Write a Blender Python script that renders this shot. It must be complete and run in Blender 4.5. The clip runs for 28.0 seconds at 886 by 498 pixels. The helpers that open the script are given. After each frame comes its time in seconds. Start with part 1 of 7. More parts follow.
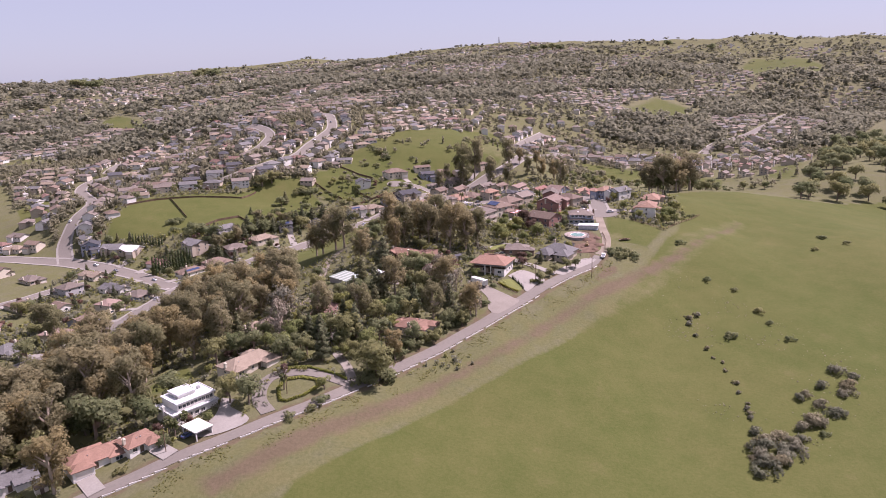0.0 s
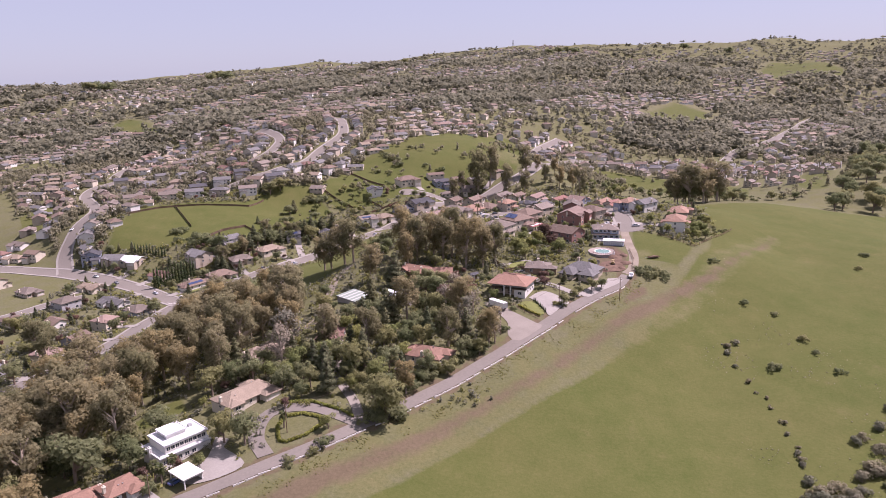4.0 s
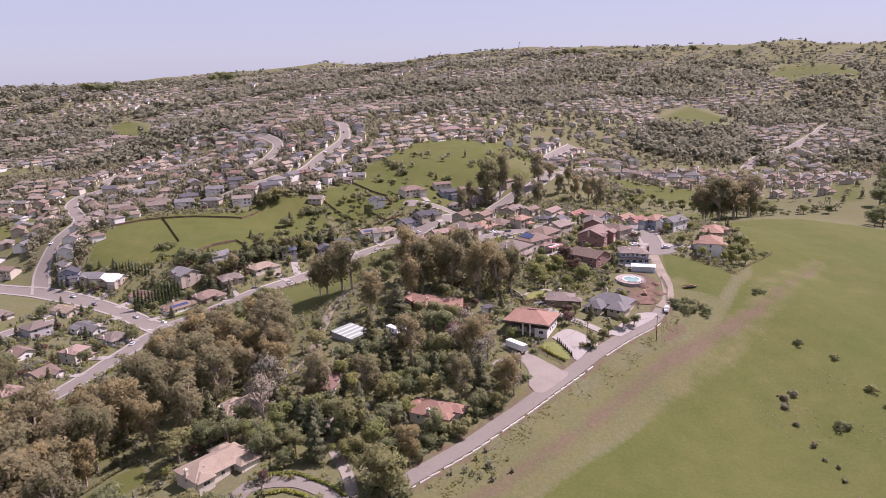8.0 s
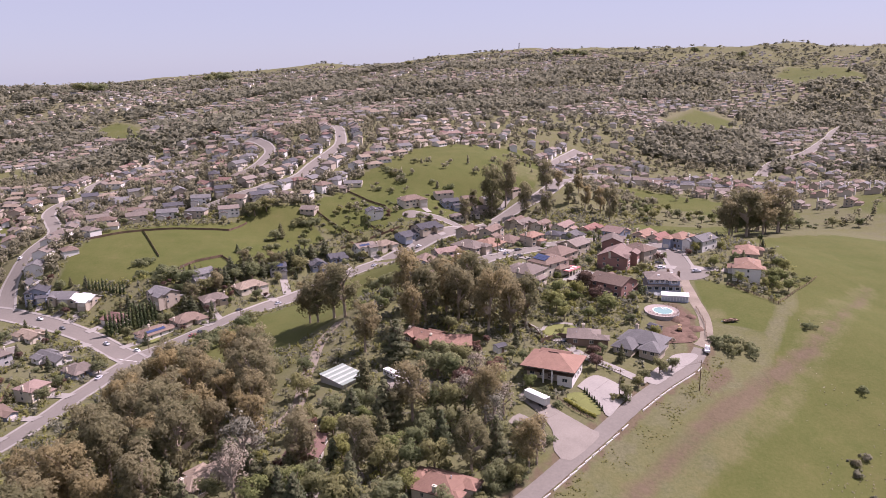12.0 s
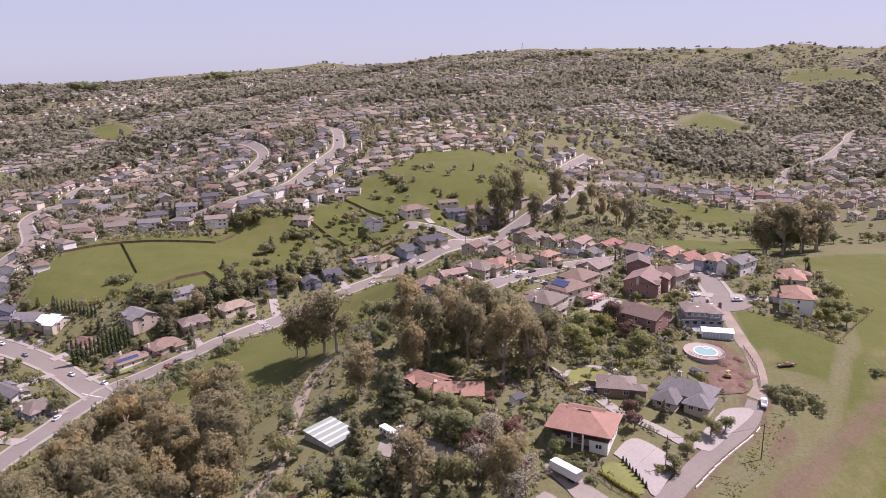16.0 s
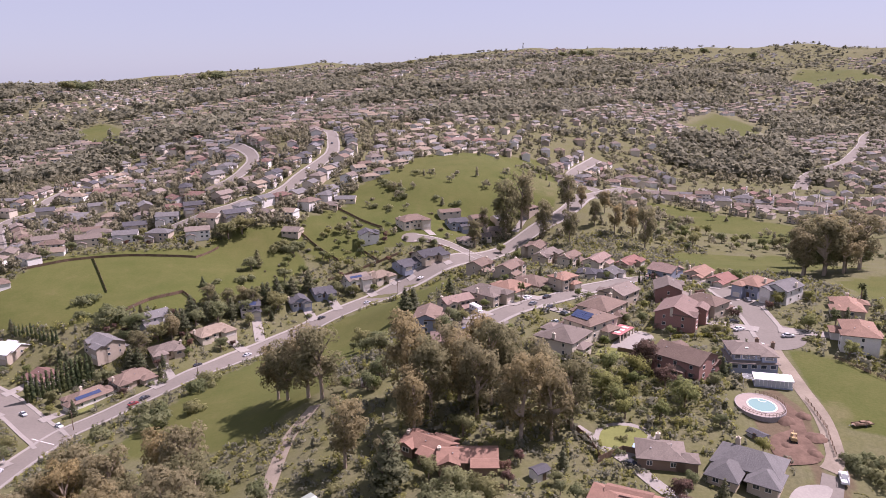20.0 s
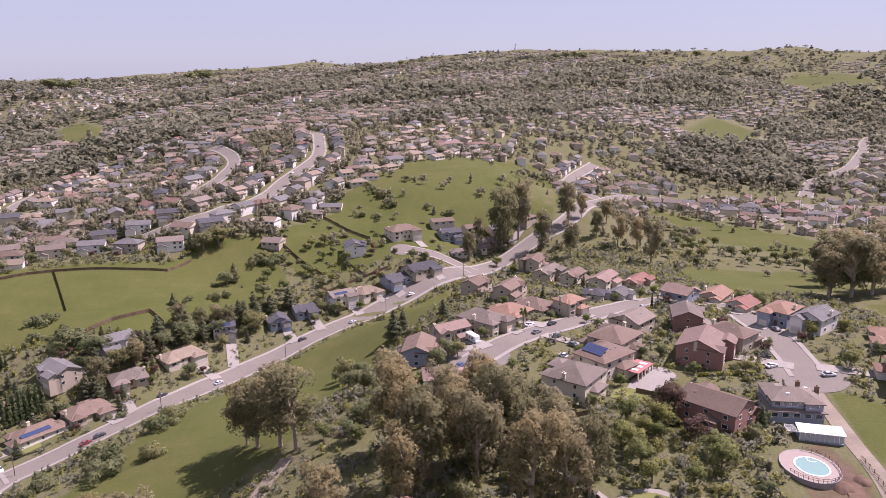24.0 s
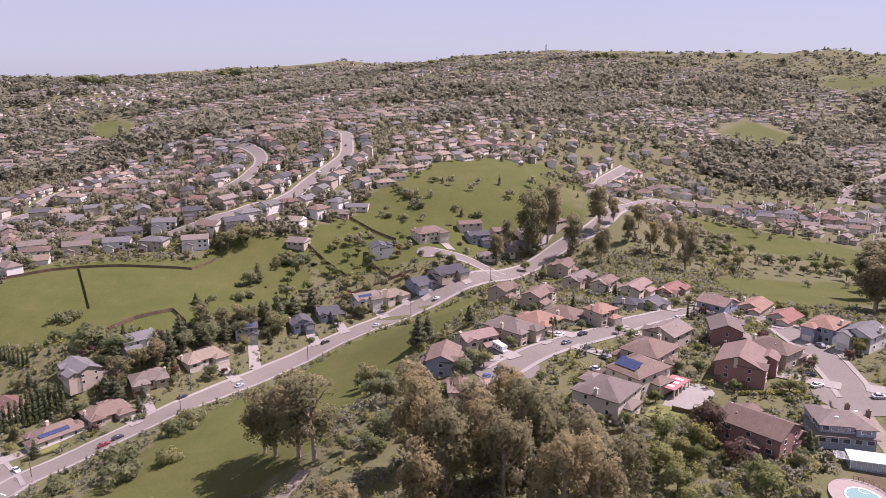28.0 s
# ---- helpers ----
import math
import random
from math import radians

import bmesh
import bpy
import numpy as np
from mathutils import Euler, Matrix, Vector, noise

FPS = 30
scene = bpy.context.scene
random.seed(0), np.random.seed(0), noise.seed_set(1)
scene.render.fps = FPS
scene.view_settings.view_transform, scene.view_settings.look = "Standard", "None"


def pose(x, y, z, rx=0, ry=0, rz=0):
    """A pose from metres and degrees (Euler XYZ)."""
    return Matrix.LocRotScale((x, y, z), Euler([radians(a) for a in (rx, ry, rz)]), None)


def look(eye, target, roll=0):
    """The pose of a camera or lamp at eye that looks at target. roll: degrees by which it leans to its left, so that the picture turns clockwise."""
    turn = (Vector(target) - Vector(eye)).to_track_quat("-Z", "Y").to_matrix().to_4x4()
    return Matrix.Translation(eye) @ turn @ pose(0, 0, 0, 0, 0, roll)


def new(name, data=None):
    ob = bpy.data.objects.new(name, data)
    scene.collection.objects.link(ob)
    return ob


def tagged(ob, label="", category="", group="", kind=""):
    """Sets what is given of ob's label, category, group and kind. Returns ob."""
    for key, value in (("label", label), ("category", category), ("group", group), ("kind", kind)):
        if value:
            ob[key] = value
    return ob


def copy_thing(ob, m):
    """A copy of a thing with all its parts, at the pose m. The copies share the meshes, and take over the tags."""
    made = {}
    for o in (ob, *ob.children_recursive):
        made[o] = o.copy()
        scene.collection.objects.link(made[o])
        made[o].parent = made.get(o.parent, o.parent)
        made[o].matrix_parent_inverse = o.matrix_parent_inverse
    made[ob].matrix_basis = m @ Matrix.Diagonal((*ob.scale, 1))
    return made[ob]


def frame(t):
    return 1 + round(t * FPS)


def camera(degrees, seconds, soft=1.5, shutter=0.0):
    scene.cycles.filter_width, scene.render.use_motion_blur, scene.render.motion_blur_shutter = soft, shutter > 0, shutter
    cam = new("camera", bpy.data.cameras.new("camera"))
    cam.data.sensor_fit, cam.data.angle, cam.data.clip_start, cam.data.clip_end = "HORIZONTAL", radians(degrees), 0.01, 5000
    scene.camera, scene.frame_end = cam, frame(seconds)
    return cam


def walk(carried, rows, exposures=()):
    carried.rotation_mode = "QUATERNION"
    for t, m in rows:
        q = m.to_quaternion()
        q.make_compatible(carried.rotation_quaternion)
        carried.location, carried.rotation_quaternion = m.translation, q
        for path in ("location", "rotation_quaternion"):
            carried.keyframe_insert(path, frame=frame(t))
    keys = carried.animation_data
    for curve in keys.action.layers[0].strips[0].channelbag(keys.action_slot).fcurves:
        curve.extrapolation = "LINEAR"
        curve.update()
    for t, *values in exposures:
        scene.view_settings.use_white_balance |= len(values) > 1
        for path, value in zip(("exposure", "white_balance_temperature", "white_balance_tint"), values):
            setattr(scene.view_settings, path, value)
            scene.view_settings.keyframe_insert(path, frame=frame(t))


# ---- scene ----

# ---- the camera: seconds, place, heading, tilt and lean in degrees ----
cam = camera(63.15, 28.0, soft=0.8)
FLIGHT = [
    (0.0, 0.00, 0.00, 115.00, -2.566, -14.311, -1.849),
    (0.5, -0.01, 2.90, 115.09, -2.398, -14.312, -1.798),
    (1.0, -0.01, 5.54, 115.17, -2.192, -14.282, -1.756),
    (1.5, -0.01, 8.13, 115.24, -2.027, -14.247, -1.762),
    (2.0, -0.01, 10.84, 115.33, -1.914, -14.201, -1.751),
    (2.5, -0.03, 13.86, 115.42, -1.806, -14.156, -1.767),
    (3.0, -0.08, 17.37, 115.54, -1.732, -14.123, -1.753),
    (3.5, -0.18, 21.56, 115.70, -1.662, -14.088, -1.753),
    (5.5, -0.87, 43.37, 116.56, -1.312, -14.009, -1.637),
    (6.0, -0.94, 48.88, 116.73, -1.250, -13.996, -1.668),
    (6.5, -0.95, 54.42, 116.88, -1.221, -13.989, -1.659),
    (7.0, -0.95, 59.97, 117.01, -1.195, -13.976, -1.607),
    (7.5, -0.96, 65.51, 117.13, -1.205, -13.962, -1.576),
    (8.0, -1.03, 71.02, 117.25, -1.241, -13.955, -1.550),
    (8.5, -1.17, 76.47, 117.35, -1.275, -13.943, -1.519),
    (9.0, -1.37, 81.89, 117.45, -1.308, -13.942, -1.502),
    (9.5, -1.61, 87.28, 117.54, -1.344, -13.940, -1.486),
    (10.0, -1.88, 92.65, 117.62, -1.382, -13.924, -1.446),
    (10.5, -2.16, 98.01, 117.69, -1.405, -13.909, -1.422),
    (11.0, -2.44, 103.35, 117.74, -1.417, -13.897, -1.415),
    (11.5, -2.71, 108.70, 117.78, -1.416, -13.877, -1.400),
    (12.0, -2.94, 114.05, 117.80, -1.411, -13.885, -1.344),
    (12.5, -3.13, 119.40, 117.81, -1.408, -13.908, -1.284),
    (14.5, -3.64, 140.86, 117.66, -1.353, -13.836, -1.165),
    (15.0, -3.70, 146.32, 117.66, -1.329, -13.829, -1.155),
    (15.5, -3.74, 151.84, 117.67, -1.317, -13.840, -1.111),
    (16.0, -3.76, 157.39, 117.69, -1.321, -13.845, -1.090),
    (16.5, -3.78, 162.94, 117.70, -1.323, -13.850, -1.069),
    (17.0, -3.82, 168.46, 117.69, -1.339, -13.870, -1.028),
    (17.5, -3.86, 173.97, 117.63, -1.367, -13.884, -1.014),
    (18.0, -3.90, 179.50, 117.53, -1.378, -13.885, -1.012),
    (18.5, -3.94, 185.02, 117.41, -1.369, -13.884, -1.009),
    (19.0, -3.99, 190.51, 117.32, -1.354, -13.882, -1.003),
    (19.5, -4.05, 195.94, 117.26, -1.358, -13.879, -1.003),
    (20.0, -4.14, 201.29, 117.27, -1.376, -13.875, -1.003),
    (20.5, -4.25, 206.65, 117.40, -1.398, -13.882, -0.989),
    (21.0, -4.39, 211.96, 117.57, -1.419, -13.879, -0.975),
    (21.5, -4.46, 216.94, 117.64, -1.453, -13.852, -0.953),
    (23.5, -4.14, 233.12, 116.88, -1.955, -13.819, -0.666),
    (24.0, -4.29, 235.77, 116.88, -2.170, -13.827, -0.534),
    (24.5, -4.51, 237.89, 116.95, -2.135, -13.850, -0.453),
    (25.0, -4.68, 239.73, 117.00, -1.888, -13.879, -0.391),
    (25.5, -4.73, 241.27, 116.96, -1.519, -13.855, -0.343),
    (26.0, -4.71, 242.39, 116.89, -1.127, -13.810, -0.285),
    (26.5, -4.64, 243.23, 116.78, -0.771, -13.789, -0.222),
    (27.0, -4.55, 243.94, 116.66, -0.456, -13.784, -0.158),
    (27.5, -4.45, 244.65, 116.54, -0.209, -13.776, -0.088),
    (28.0, -4.38, 245.49, 116.43, -0.004, -13.824, -0.005),
]


def flown(x, y, z, heading, tilt, lean):
    a, b = radians(heading), radians(tilt)
    ahead = Vector((-math.sin(a) * math.cos(b), math.cos(a) * math.cos(b), math.sin(b)))
    return look(Vector((x, y, z)), Vector((x, y, z)) + ahead * 100, lean)


walk(cam, [(r[0], flown(*r[1:])) for r in FLIGHT], [(0.0, 0.99, 6170, 43), (28.0, 0.99, 6170, 43)])

# ---- sky and sun ----
SUN_TURN, SUN_HIGH = 72.0, 57.0  # degrees clockwise from +y, and above the horizon
world = bpy.data.worlds.new("sky")
scene.world = world
world.use_nodes = True
wn = world.node_tree.nodes
sky = wn.new("ShaderNodeTexSky")
sky.sky_type, sky.sun_disc = "NISHITA", False
sky.sun_elevation, sky.sun_rotation = radians(SUN_HIGH), radians(SUN_TURN)
sky.altitude, sky.air_density, sky.dust_density, sky.ozone_density = 120, 0.85, 0.75, 4.5
wn["Background"].inputs["Strength"].default_value = 0.081
veil = wn.new("ShaderNodeMix")  # thin high haze that pales the whole sky
veil.data_type = "RGBA"
veil.inputs[0].default_value = 0.82
veil.inputs[7].default_value = (3.25, 3.65, 3.8, 1)
world.node_tree.links.new(sky.outputs["Color"], veil.inputs[6])
world.node_tree.links.new(veil.outputs[2], wn["Background"].inputs["Color"])
sun = new("sun", bpy.data.lights.new("sun", "SUN"))
sun.data.energy, sun.data.angle, sun.data.color = 4.7, radians(0.55), (1.0, 0.95, 0.87)
sa, sb = radians(SUN_TURN), radians(SUN_HIGH)
sun.matrix_world = look(Vector((math.sin(sa) * math.cos(sb), math.cos(sa) * math.cos(sb), math.sin(sb))) * 900, Vector((0, 0, 0)))


# ---- materials ----
def nodes_of(name, rough=0.85, spec=0.3):
    m = bpy.data.materials.new(name)
    m.use_nodes = True
    t = m.node_tree
    b = t.nodes["Principled BSDF"]
    b.inputs["Roughness"].default_value = rough
    b.inputs["Specular IOR Level"].default_value = spec
    return m, t, b


def noise_tex(t, scale, detail=4.0, coord="Object", rough=0.6):
    c = t.nodes.new("ShaderNodeTexCoord")
    n = t.nodes.new("ShaderNodeTexNoise")
    n.inputs["Scale"].default_value, n.inputs["Detail"].default_value, n.inputs["Roughness"].default_value = scale, detail, rough
    t.links.new(c.outputs[coord], n.inputs["Vector"])
    return n.outputs["Fac"]


def ramp(t, fac, stops):
    r = t.nodes.new("ShaderNodeValToRGB")
    e = r.color_ramp.elements
    while len(e) < len(stops):
        e.new(0.5)
    for el, (p, c) in zip(e, stops):
        el.position, el.color = p, (*c, 1)
    t.links.new(fac, r.inputs["Fac"])
    return r.outputs["Color"]


def blend(t, fac, a, b, mode="MIX"):
    m = t.nodes.new("ShaderNodeMix")
    m.data_type, m.blend_type = "RGBA", mode
    for sock, v in ((m.inputs[0], fac), (m.inputs[6], a), (m.inputs[7], b)):
        if isinstance(v, (int, float)):
            sock.default_value = v
        elif isinstance(v, tuple):
            sock.default_value = (*v, 1)
        else:
            t.links.new(v, sock)
    return m.outputs[2]


def bumped(t, b, fac, strength=0.4, depth=0.05):
    n = t.nodes.new("ShaderNodeBump")
    n.inputs["Strength"].default_value, n.inputs["Distance"].default_value = strength, depth
    t.links.new(fac, n.inputs["Height"])
    t.links.new(n.outputs["Normal"], b.inputs["Normal"])


def scaled(c, k):
    return tuple(min(1.0, v * k) for v in c)


def surface(name, colour, rough=0.85, spec=0.3, big=0.25, fine=4.0, spread=0.18, bump=0.3, vary=0.0, metal=0.0):
    """A weathered plain surface: stains at one scale, grain at another."""
    m, t, b = nodes_of(name, rough, spec)
    b.inputs["Metallic"].default_value = metal
    base = ramp(t, noise_tex(t, big), [(0.3, scaled(colour, 1 - spread)), (0.7, scaled(colour, 1 + spread))])
    grain = noise_tex(t, fine, 6.0)
    col = blend(t, 0.35, base, ramp(t, grain, [(0.3, scaled(colour, 0.7)), (0.7, scaled(colour, 1.25))]))
    if vary:
        o = t.nodes.new("ShaderNodeObjectInfo")
        h = t.nodes.new("ShaderNodeHueSaturation")
        v = t.nodes.new("ShaderNodeMapRange")
        v.inputs["To Min"].default_value, v.inputs["To Max"].default_value = 1 - vary, 1 + vary
        t.links.new(o.outputs["Random"], v.inputs["Value"])
        t.links.new(v.outputs["Result"], h.inputs["Value"])
        t.links.new(col, h.inputs["Color"])
        col = h.outputs["Color"]
    t.links.new(col, b.inputs["Base Color"])
    if bump:
        bumped(t, b, grain, bump, 0.03)
    return m


def roofing(name, colour, course=0.36, rough=0.85):
    """Courses of tile or shingle that run level round the roof, with weathered patches."""
    m, t, b = nodes_of(name, rough, 0.25)
    c = t.nodes.new("ShaderNodeTexCoord")
    s = t.nodes.new("ShaderNodeSeparateXYZ")
    t.links.new(c.outputs["Object"], s.inputs[0])
    w = t.nodes.new("ShaderNodeMath")
    w.operation = "MULTIPLY"
    w.inputs[1].default_value = 2.4 / course
    t.links.new(s.outputs["Z"], w.inputs[0])
    f = t.nodes.new("ShaderNodeMath")
    f.operation = "FRACT"
    t.links.new(w.outputs[0], f.inputs[0])
    patches = ramp(t, noise_tex(t, 0.35, 5), [(0.3, scaled(colour, 0.78)), (0.7, scaled(colour, 1.2))])
    single = ramp(t, noise_tex(t, 3.2, 2), [(0.35, scaled(colour, 0.72)), (0.65, scaled(colour, 1.28))])
    col = blend(t, 0.45, patches, single)
    col = blend(t, ramp(t, f.outputs[0], [(0.0, (0.75, 0.75, 0.75)), (0.16, (0, 0, 0))]), col, scaled(colour, 0.5))
    o = t.nodes.new("ShaderNodeObjectInfo")
    h = t.nodes.new("ShaderNodeHueSaturation")
    v = t.nodes.new("ShaderNodeMapRange")
    v.inputs["To Min"].default_value, v.inputs["To Max"].default_value = 0.82, 1.18
    t.links.new(o.outputs["Random"], v.inputs["Value"])
    t.links.new(v.outputs["Result"], h.inputs["Value"])
    t.links.new(col, h.inputs["Color"])
    t.links.new(h.outputs["Color"], b.inputs["Base Color"])
    bumped(t, b, f.outputs[0], 0.5, 0.06)
    return m


def foliage(name, dark, light, glow=0.5, gaps=5.5):
    """Leaves: each clump has its own shade, and some light comes through them."""
    m, t, b = nodes_of(name, 0.8, 0.18)
    g = t.nodes.new("ShaderNodeNewGeometry")
    o = t.nodes.new("ShaderNodeObjectInfo")
    leaf = ramp(t, g.outputs["Random Per Island"], [(0.0, dark), (1.0, light)])
    tree = ramp(t, o.outputs["Random"], [(0.0, (0.72, 0.78, 0.7)), (0.5, (1, 1, 1)), (1.0, (1.2, 1.08, 0.92))])
    col = blend(t, 1.0, leaf, tree, "MULTIPLY")
    t.links.new(col, b.inputs["Base Color"])
    tr = t.nodes.new("ShaderNodeBsdfTranslucent")
    t.links.new(col, tr.inputs["Color"])
    mix = t.nodes.new("ShaderNodeMixShader")
    mix.inputs[0].default_value = glow
    t.links.new(b.outputs[0], mix.inputs[1])
    t.links.new(tr.outputs[0], mix.inputs[2])
    out = mix.outputs[0]
    if gaps:  # the clump breaks up into single sprays with air between
        clear_through = t.nodes.new("ShaderNodeBsdfTransparent")
        cut = t.nodes.new("ShaderNodeMixShader")
        t.links.new(ramp(t, noise_tex(t, gaps, 2.0), [(0.43, (0, 0, 0)), (0.45, (1, 1, 1))]), cut.inputs[0])
        t.links.new(clear_through.outputs[0], cut.inputs[1])
        t.links.new(out, cut.inputs[2])
        out = cut.outputs[0]
    t.links.new(out, t.nodes["Material Output"].inputs["Surface"])
    return m


def grounds():
    """The open ground: lush meadow, dry stubble, bare earth and garden soil by its cover, at several scales."""
    m, t, b = nodes_of("open_ground", 0.95, 0.1)
    a = t.nodes.new("ShaderNodeAttribute")
    a.attribute_name = "cover"
    s = t.nodes.new("ShaderNodeSeparateColor")
    t.links.new(a.outputs["Color"], s.inputs[0])
    wide, mid, fine = noise_tex(t, 0.012, 5), noise_tex(t, 0.09, 6), noise_tex(t, 0.9, 6, rough=0.7)
    lush = blend(t, 0.5, ramp(t, wide, [(0.36, (0.051, 0.066, 0.0145)), (0.64, (0.089, 0.087, 0.029))]), ramp(t, mid, [(0.34, (0.048, 0.064, 0.0145)), (0.62, (0.084, 0.086, 0.028)), (0.74, (0.118, 0.100, 0.046))]))
    lush = blend(t, 0.35, lush, ramp(t, fine, [(0.3, (0.043, 0.059, 0.012)), (0.7, (0.101, 0.099, 0.036))]))
    soil = blend(t, 0.5, ramp(t, mid, [(0.3, (0.085, 0.085, 0.042)), (0.7, (0.135, 0.128, 0.065))]), ramp(t, fine, [(0.3, (0.06, 0.062, 0.032)), (0.7, (0.155, 0.142, 0.085))]))
    dry = blend(t, 0.5, ramp(t, mid, [(0.36, (0.062, 0.078, 0.020)), (0.62, (0.106, 0.100, 0.044))]), ramp(t, fine, [(0.3, (0.060, 0.066, 0.023)), (0.7, (0.138, 0.124, 0.062))]))
    bare = blend(t, 0.5, ramp(t, mid, [(0.3, (0.082, 0.063, 0.038)), (0.7, (0.112, 0.087, 0.055))]), ramp(t, fine, [(0.3, (0.062, 0.050, 0.030)), (0.7, (0.134, 0.102, 0.066))]))

    def edge(channel, k=0.5):
        add = t.nodes.new("ShaderNodeMath")
        add.operation = "MULTIPLY_ADD"
        t.links.new(mid, add.inputs[0])
        add.inputs[1].default_value = k
        t.links.new(s.outputs[channel], add.inputs[2])
        r = t.nodes.new("ShaderNodeMapRange")
        r.inputs["From Min"].default_value, r.inputs["From Max"].default_value = 0.5 + k * 0.3, 0.5 + k * 0.75
        t.links.new(add.outputs[0], r.inputs["Value"])
        return r.outputs["Result"]

    col = blend(t, edge("Red"), soil, lush)
    col = blend(t, edge("Green", 0.9), col, dry)
    col = blend(t, edge("Blue", 0.6), col, bare)
    t.links.new(col, b.inputs["Base Color"])
    bumped(t, b, fine, 0.5, 0.25)
    return m


GROUND = grounds()
ASPHALT = surface("asphalt", (0.146, 0.130, 0.111), 0.9, 0.3, 0.05, 1.2, 0.10, 0.2)
CONCRETE = surface("concrete", (0.225, 0.207, 0.184), 0.85, 0.3, 0.12, 1.5, 0.12, 0.2)
DIRT = surface("trodden_earth", (0.20, 0.170, 0.133), 0.95, 0.1, 0.15, 1.5, 0.25, 0.5)
PAINT_WHITE = surface("white_road_paint", (0.5, 0.48, 0.45), 0.7, 0.3, 0.8, 6.0, 0.15, 0.1)
WALLS = {n: surface("stucco_" + n, c, 0.85, 0.3, 0.3, 5.0, 0.08, 0.15, 0.06) for n, c in dict(
    white=(0.62, 0.60, 0.56), cream=(0.52, 0.465, 0.375), beige=(0.40, 0.34, 0.27), bluegrey=(0.25, 0.275, 0.335), grey=(0.36, 0.35, 0.35),
    brown=(0.20, 0.14, 0.10), brick=(0.27, 0.15, 0.125)).items()}
ROOFS = {n: roofing("roofing_" + n, c) for n, c in dict(
    brown=(0.135, 0.098, 0.076), greybrown=(0.145, 0.120, 0.101), tan=(0.20, 0.158, 0.118), slate=(0.062, 0.061, 0.066), grey=(0.118, 0.114, 0.111),
    redbrown=(0.148, 0.088, 0.072), orange=(0.205, 0.128, 0.092), pink=(0.185, 0.132, 0.110), red=(0.178, 0.092, 0.074), peach=(0.24, 0.185, 0.148),
    terracotta=(0.200, 0.118, 0.086), white=(0.56, 0.56, 0.57)).items()}
TRIM = surface("painted_trim", (0.62, 0.58, 0.52), 0.6, 0.4, 0.6, 8.0, 0.06, 0.05)
TRIM_DARK = surface("stained_trim", (0.12, 0.085, 0.06), 0.7, 0.3, 0.6, 8.0, 0.15, 0.1)
GARAGE = surface("garage_door_paint", (0.58, 0.54, 0.48), 0.6, 0.4, 0.5, 6.0, 0.06, 0.05, 0.12)
GLASS, _t, _b = nodes_of("window_glass", 0.06, 0.6)
_b.inputs["Base Color"].default_value = (0.035, 0.045, 0.055, 1)
TIMBER = surface("weathered_timber", (0.16, 0.11, 0.075), 0.9, 0.2, 0.8, 9.0, 0.25, 0.4, 0.2)
STEEL = surface("galvanised_steel", (0.42, 0.42, 0.42), 0.45, 0.5, 0.8, 6.0, 0.1, 0.05, 0, 0.6)
WHITE_METAL = surface("white_enamel", (0.72, 0.72, 0.72), 0.4, 0.5, 0.5, 6.0, 0.05, 0.02)
BARK = surface("bark", (0.20, 0.155, 0.12), 0.95, 0.1, 0.5, 5.0, 0.3, 0.6)
BARK_PALE = surface("peeling_bark", (0.34, 0.28, 0.22), 0.9, 0.1, 0.4, 4.0, 0.35, 0.5)
LEAVES = dict(
    gum=foliage("gum_leaves", (0.172, 0.156, 0.088), (0.320, 0.286, 0.164), 0.6),
    oak=foliage("oak_leaves", (0.138, 0.154, 0.078), (0.262, 0.276, 0.142), 0.6),
    pine=foliage("pine_needles", (0.088, 0.100, 0.056), (0.178, 0.190, 0.108), 0.45),
    cypress=foliage("cypress_scales", (0.04, 0.06, 0.027), (0.098, 0.125, 0.053), 0.3, 0),
    bright=foliage("spring_leaves", (0.13, 0.15, 0.055), (0.24, 0.26, 0.10)),
    red=foliage("plum_leaves", (0.095, 0.062, 0.05), (0.20, 0.125, 0.10)),
    bare=foliage("bare_twigs", (0.15, 0.135, 0.105), (0.275, 0.25, 0.205), 0.2),
    scrub=foliage("grey_scrub", (0.122, 0.124, 0.083), (0.25, 0.242, 0.175), 0.5, 4.5),
    hedge=foliage("clipped_hedge", (0.13, 0.14, 0.03), (0.24, 0.25, 0.06), 0.4, 0),
    tuft=foliage("rank_grass", (0.11, 0.122, 0.04), (0.17, 0.175, 0.065), 0.55, 0),
    palm=foliage("palm_fronds", (0.07, 0.085, 0.036), (0.166, 0.173, 0.077), 0.45, 0),
    # distance haze put into the leaf colour, greyer and bluer; undergrowth shares it
    woods=foliage("haze_grey_leaves", (0.140, 0.148, 0.110), (0.250, 0.256, 0.192), 0.55, 0),
)


# ---- tools for building ----
def mesh_of(name, verts, faces, mats=(), slots=None, smooth=False):
    me = bpy.data.meshes.new(name)
    me.from_pydata([tuple(v) for v in verts], [], [tuple(f) for f in faces])
    for m in mats:
        me.materials.append(m)
    if slots is not None:
        me.polygons.foreach_set("material_index", slots)
    if smooth:
        me.polygons.foreach_set("use_smooth", [True] * len(me.polygons))
    me.update()
    return me


def part(name, me, material=None, parent=None, label="", m=None):
    """Links a mesh, or a bmesh, as one object under its thing."""
    if isinstance(me, bmesh.types.BMesh):
        bm, me = me, bpy.data.meshes.new(name)
        bm.to_mesh(me)
        bm.free()
    if material is not None and not me.materials:
        me.materials.append(material)
    ob = new(name, me)
    ob.parent = parent
    if m is not None:
        ob.matrix_basis = m
    if label:
        tagged(ob, label)
    return ob


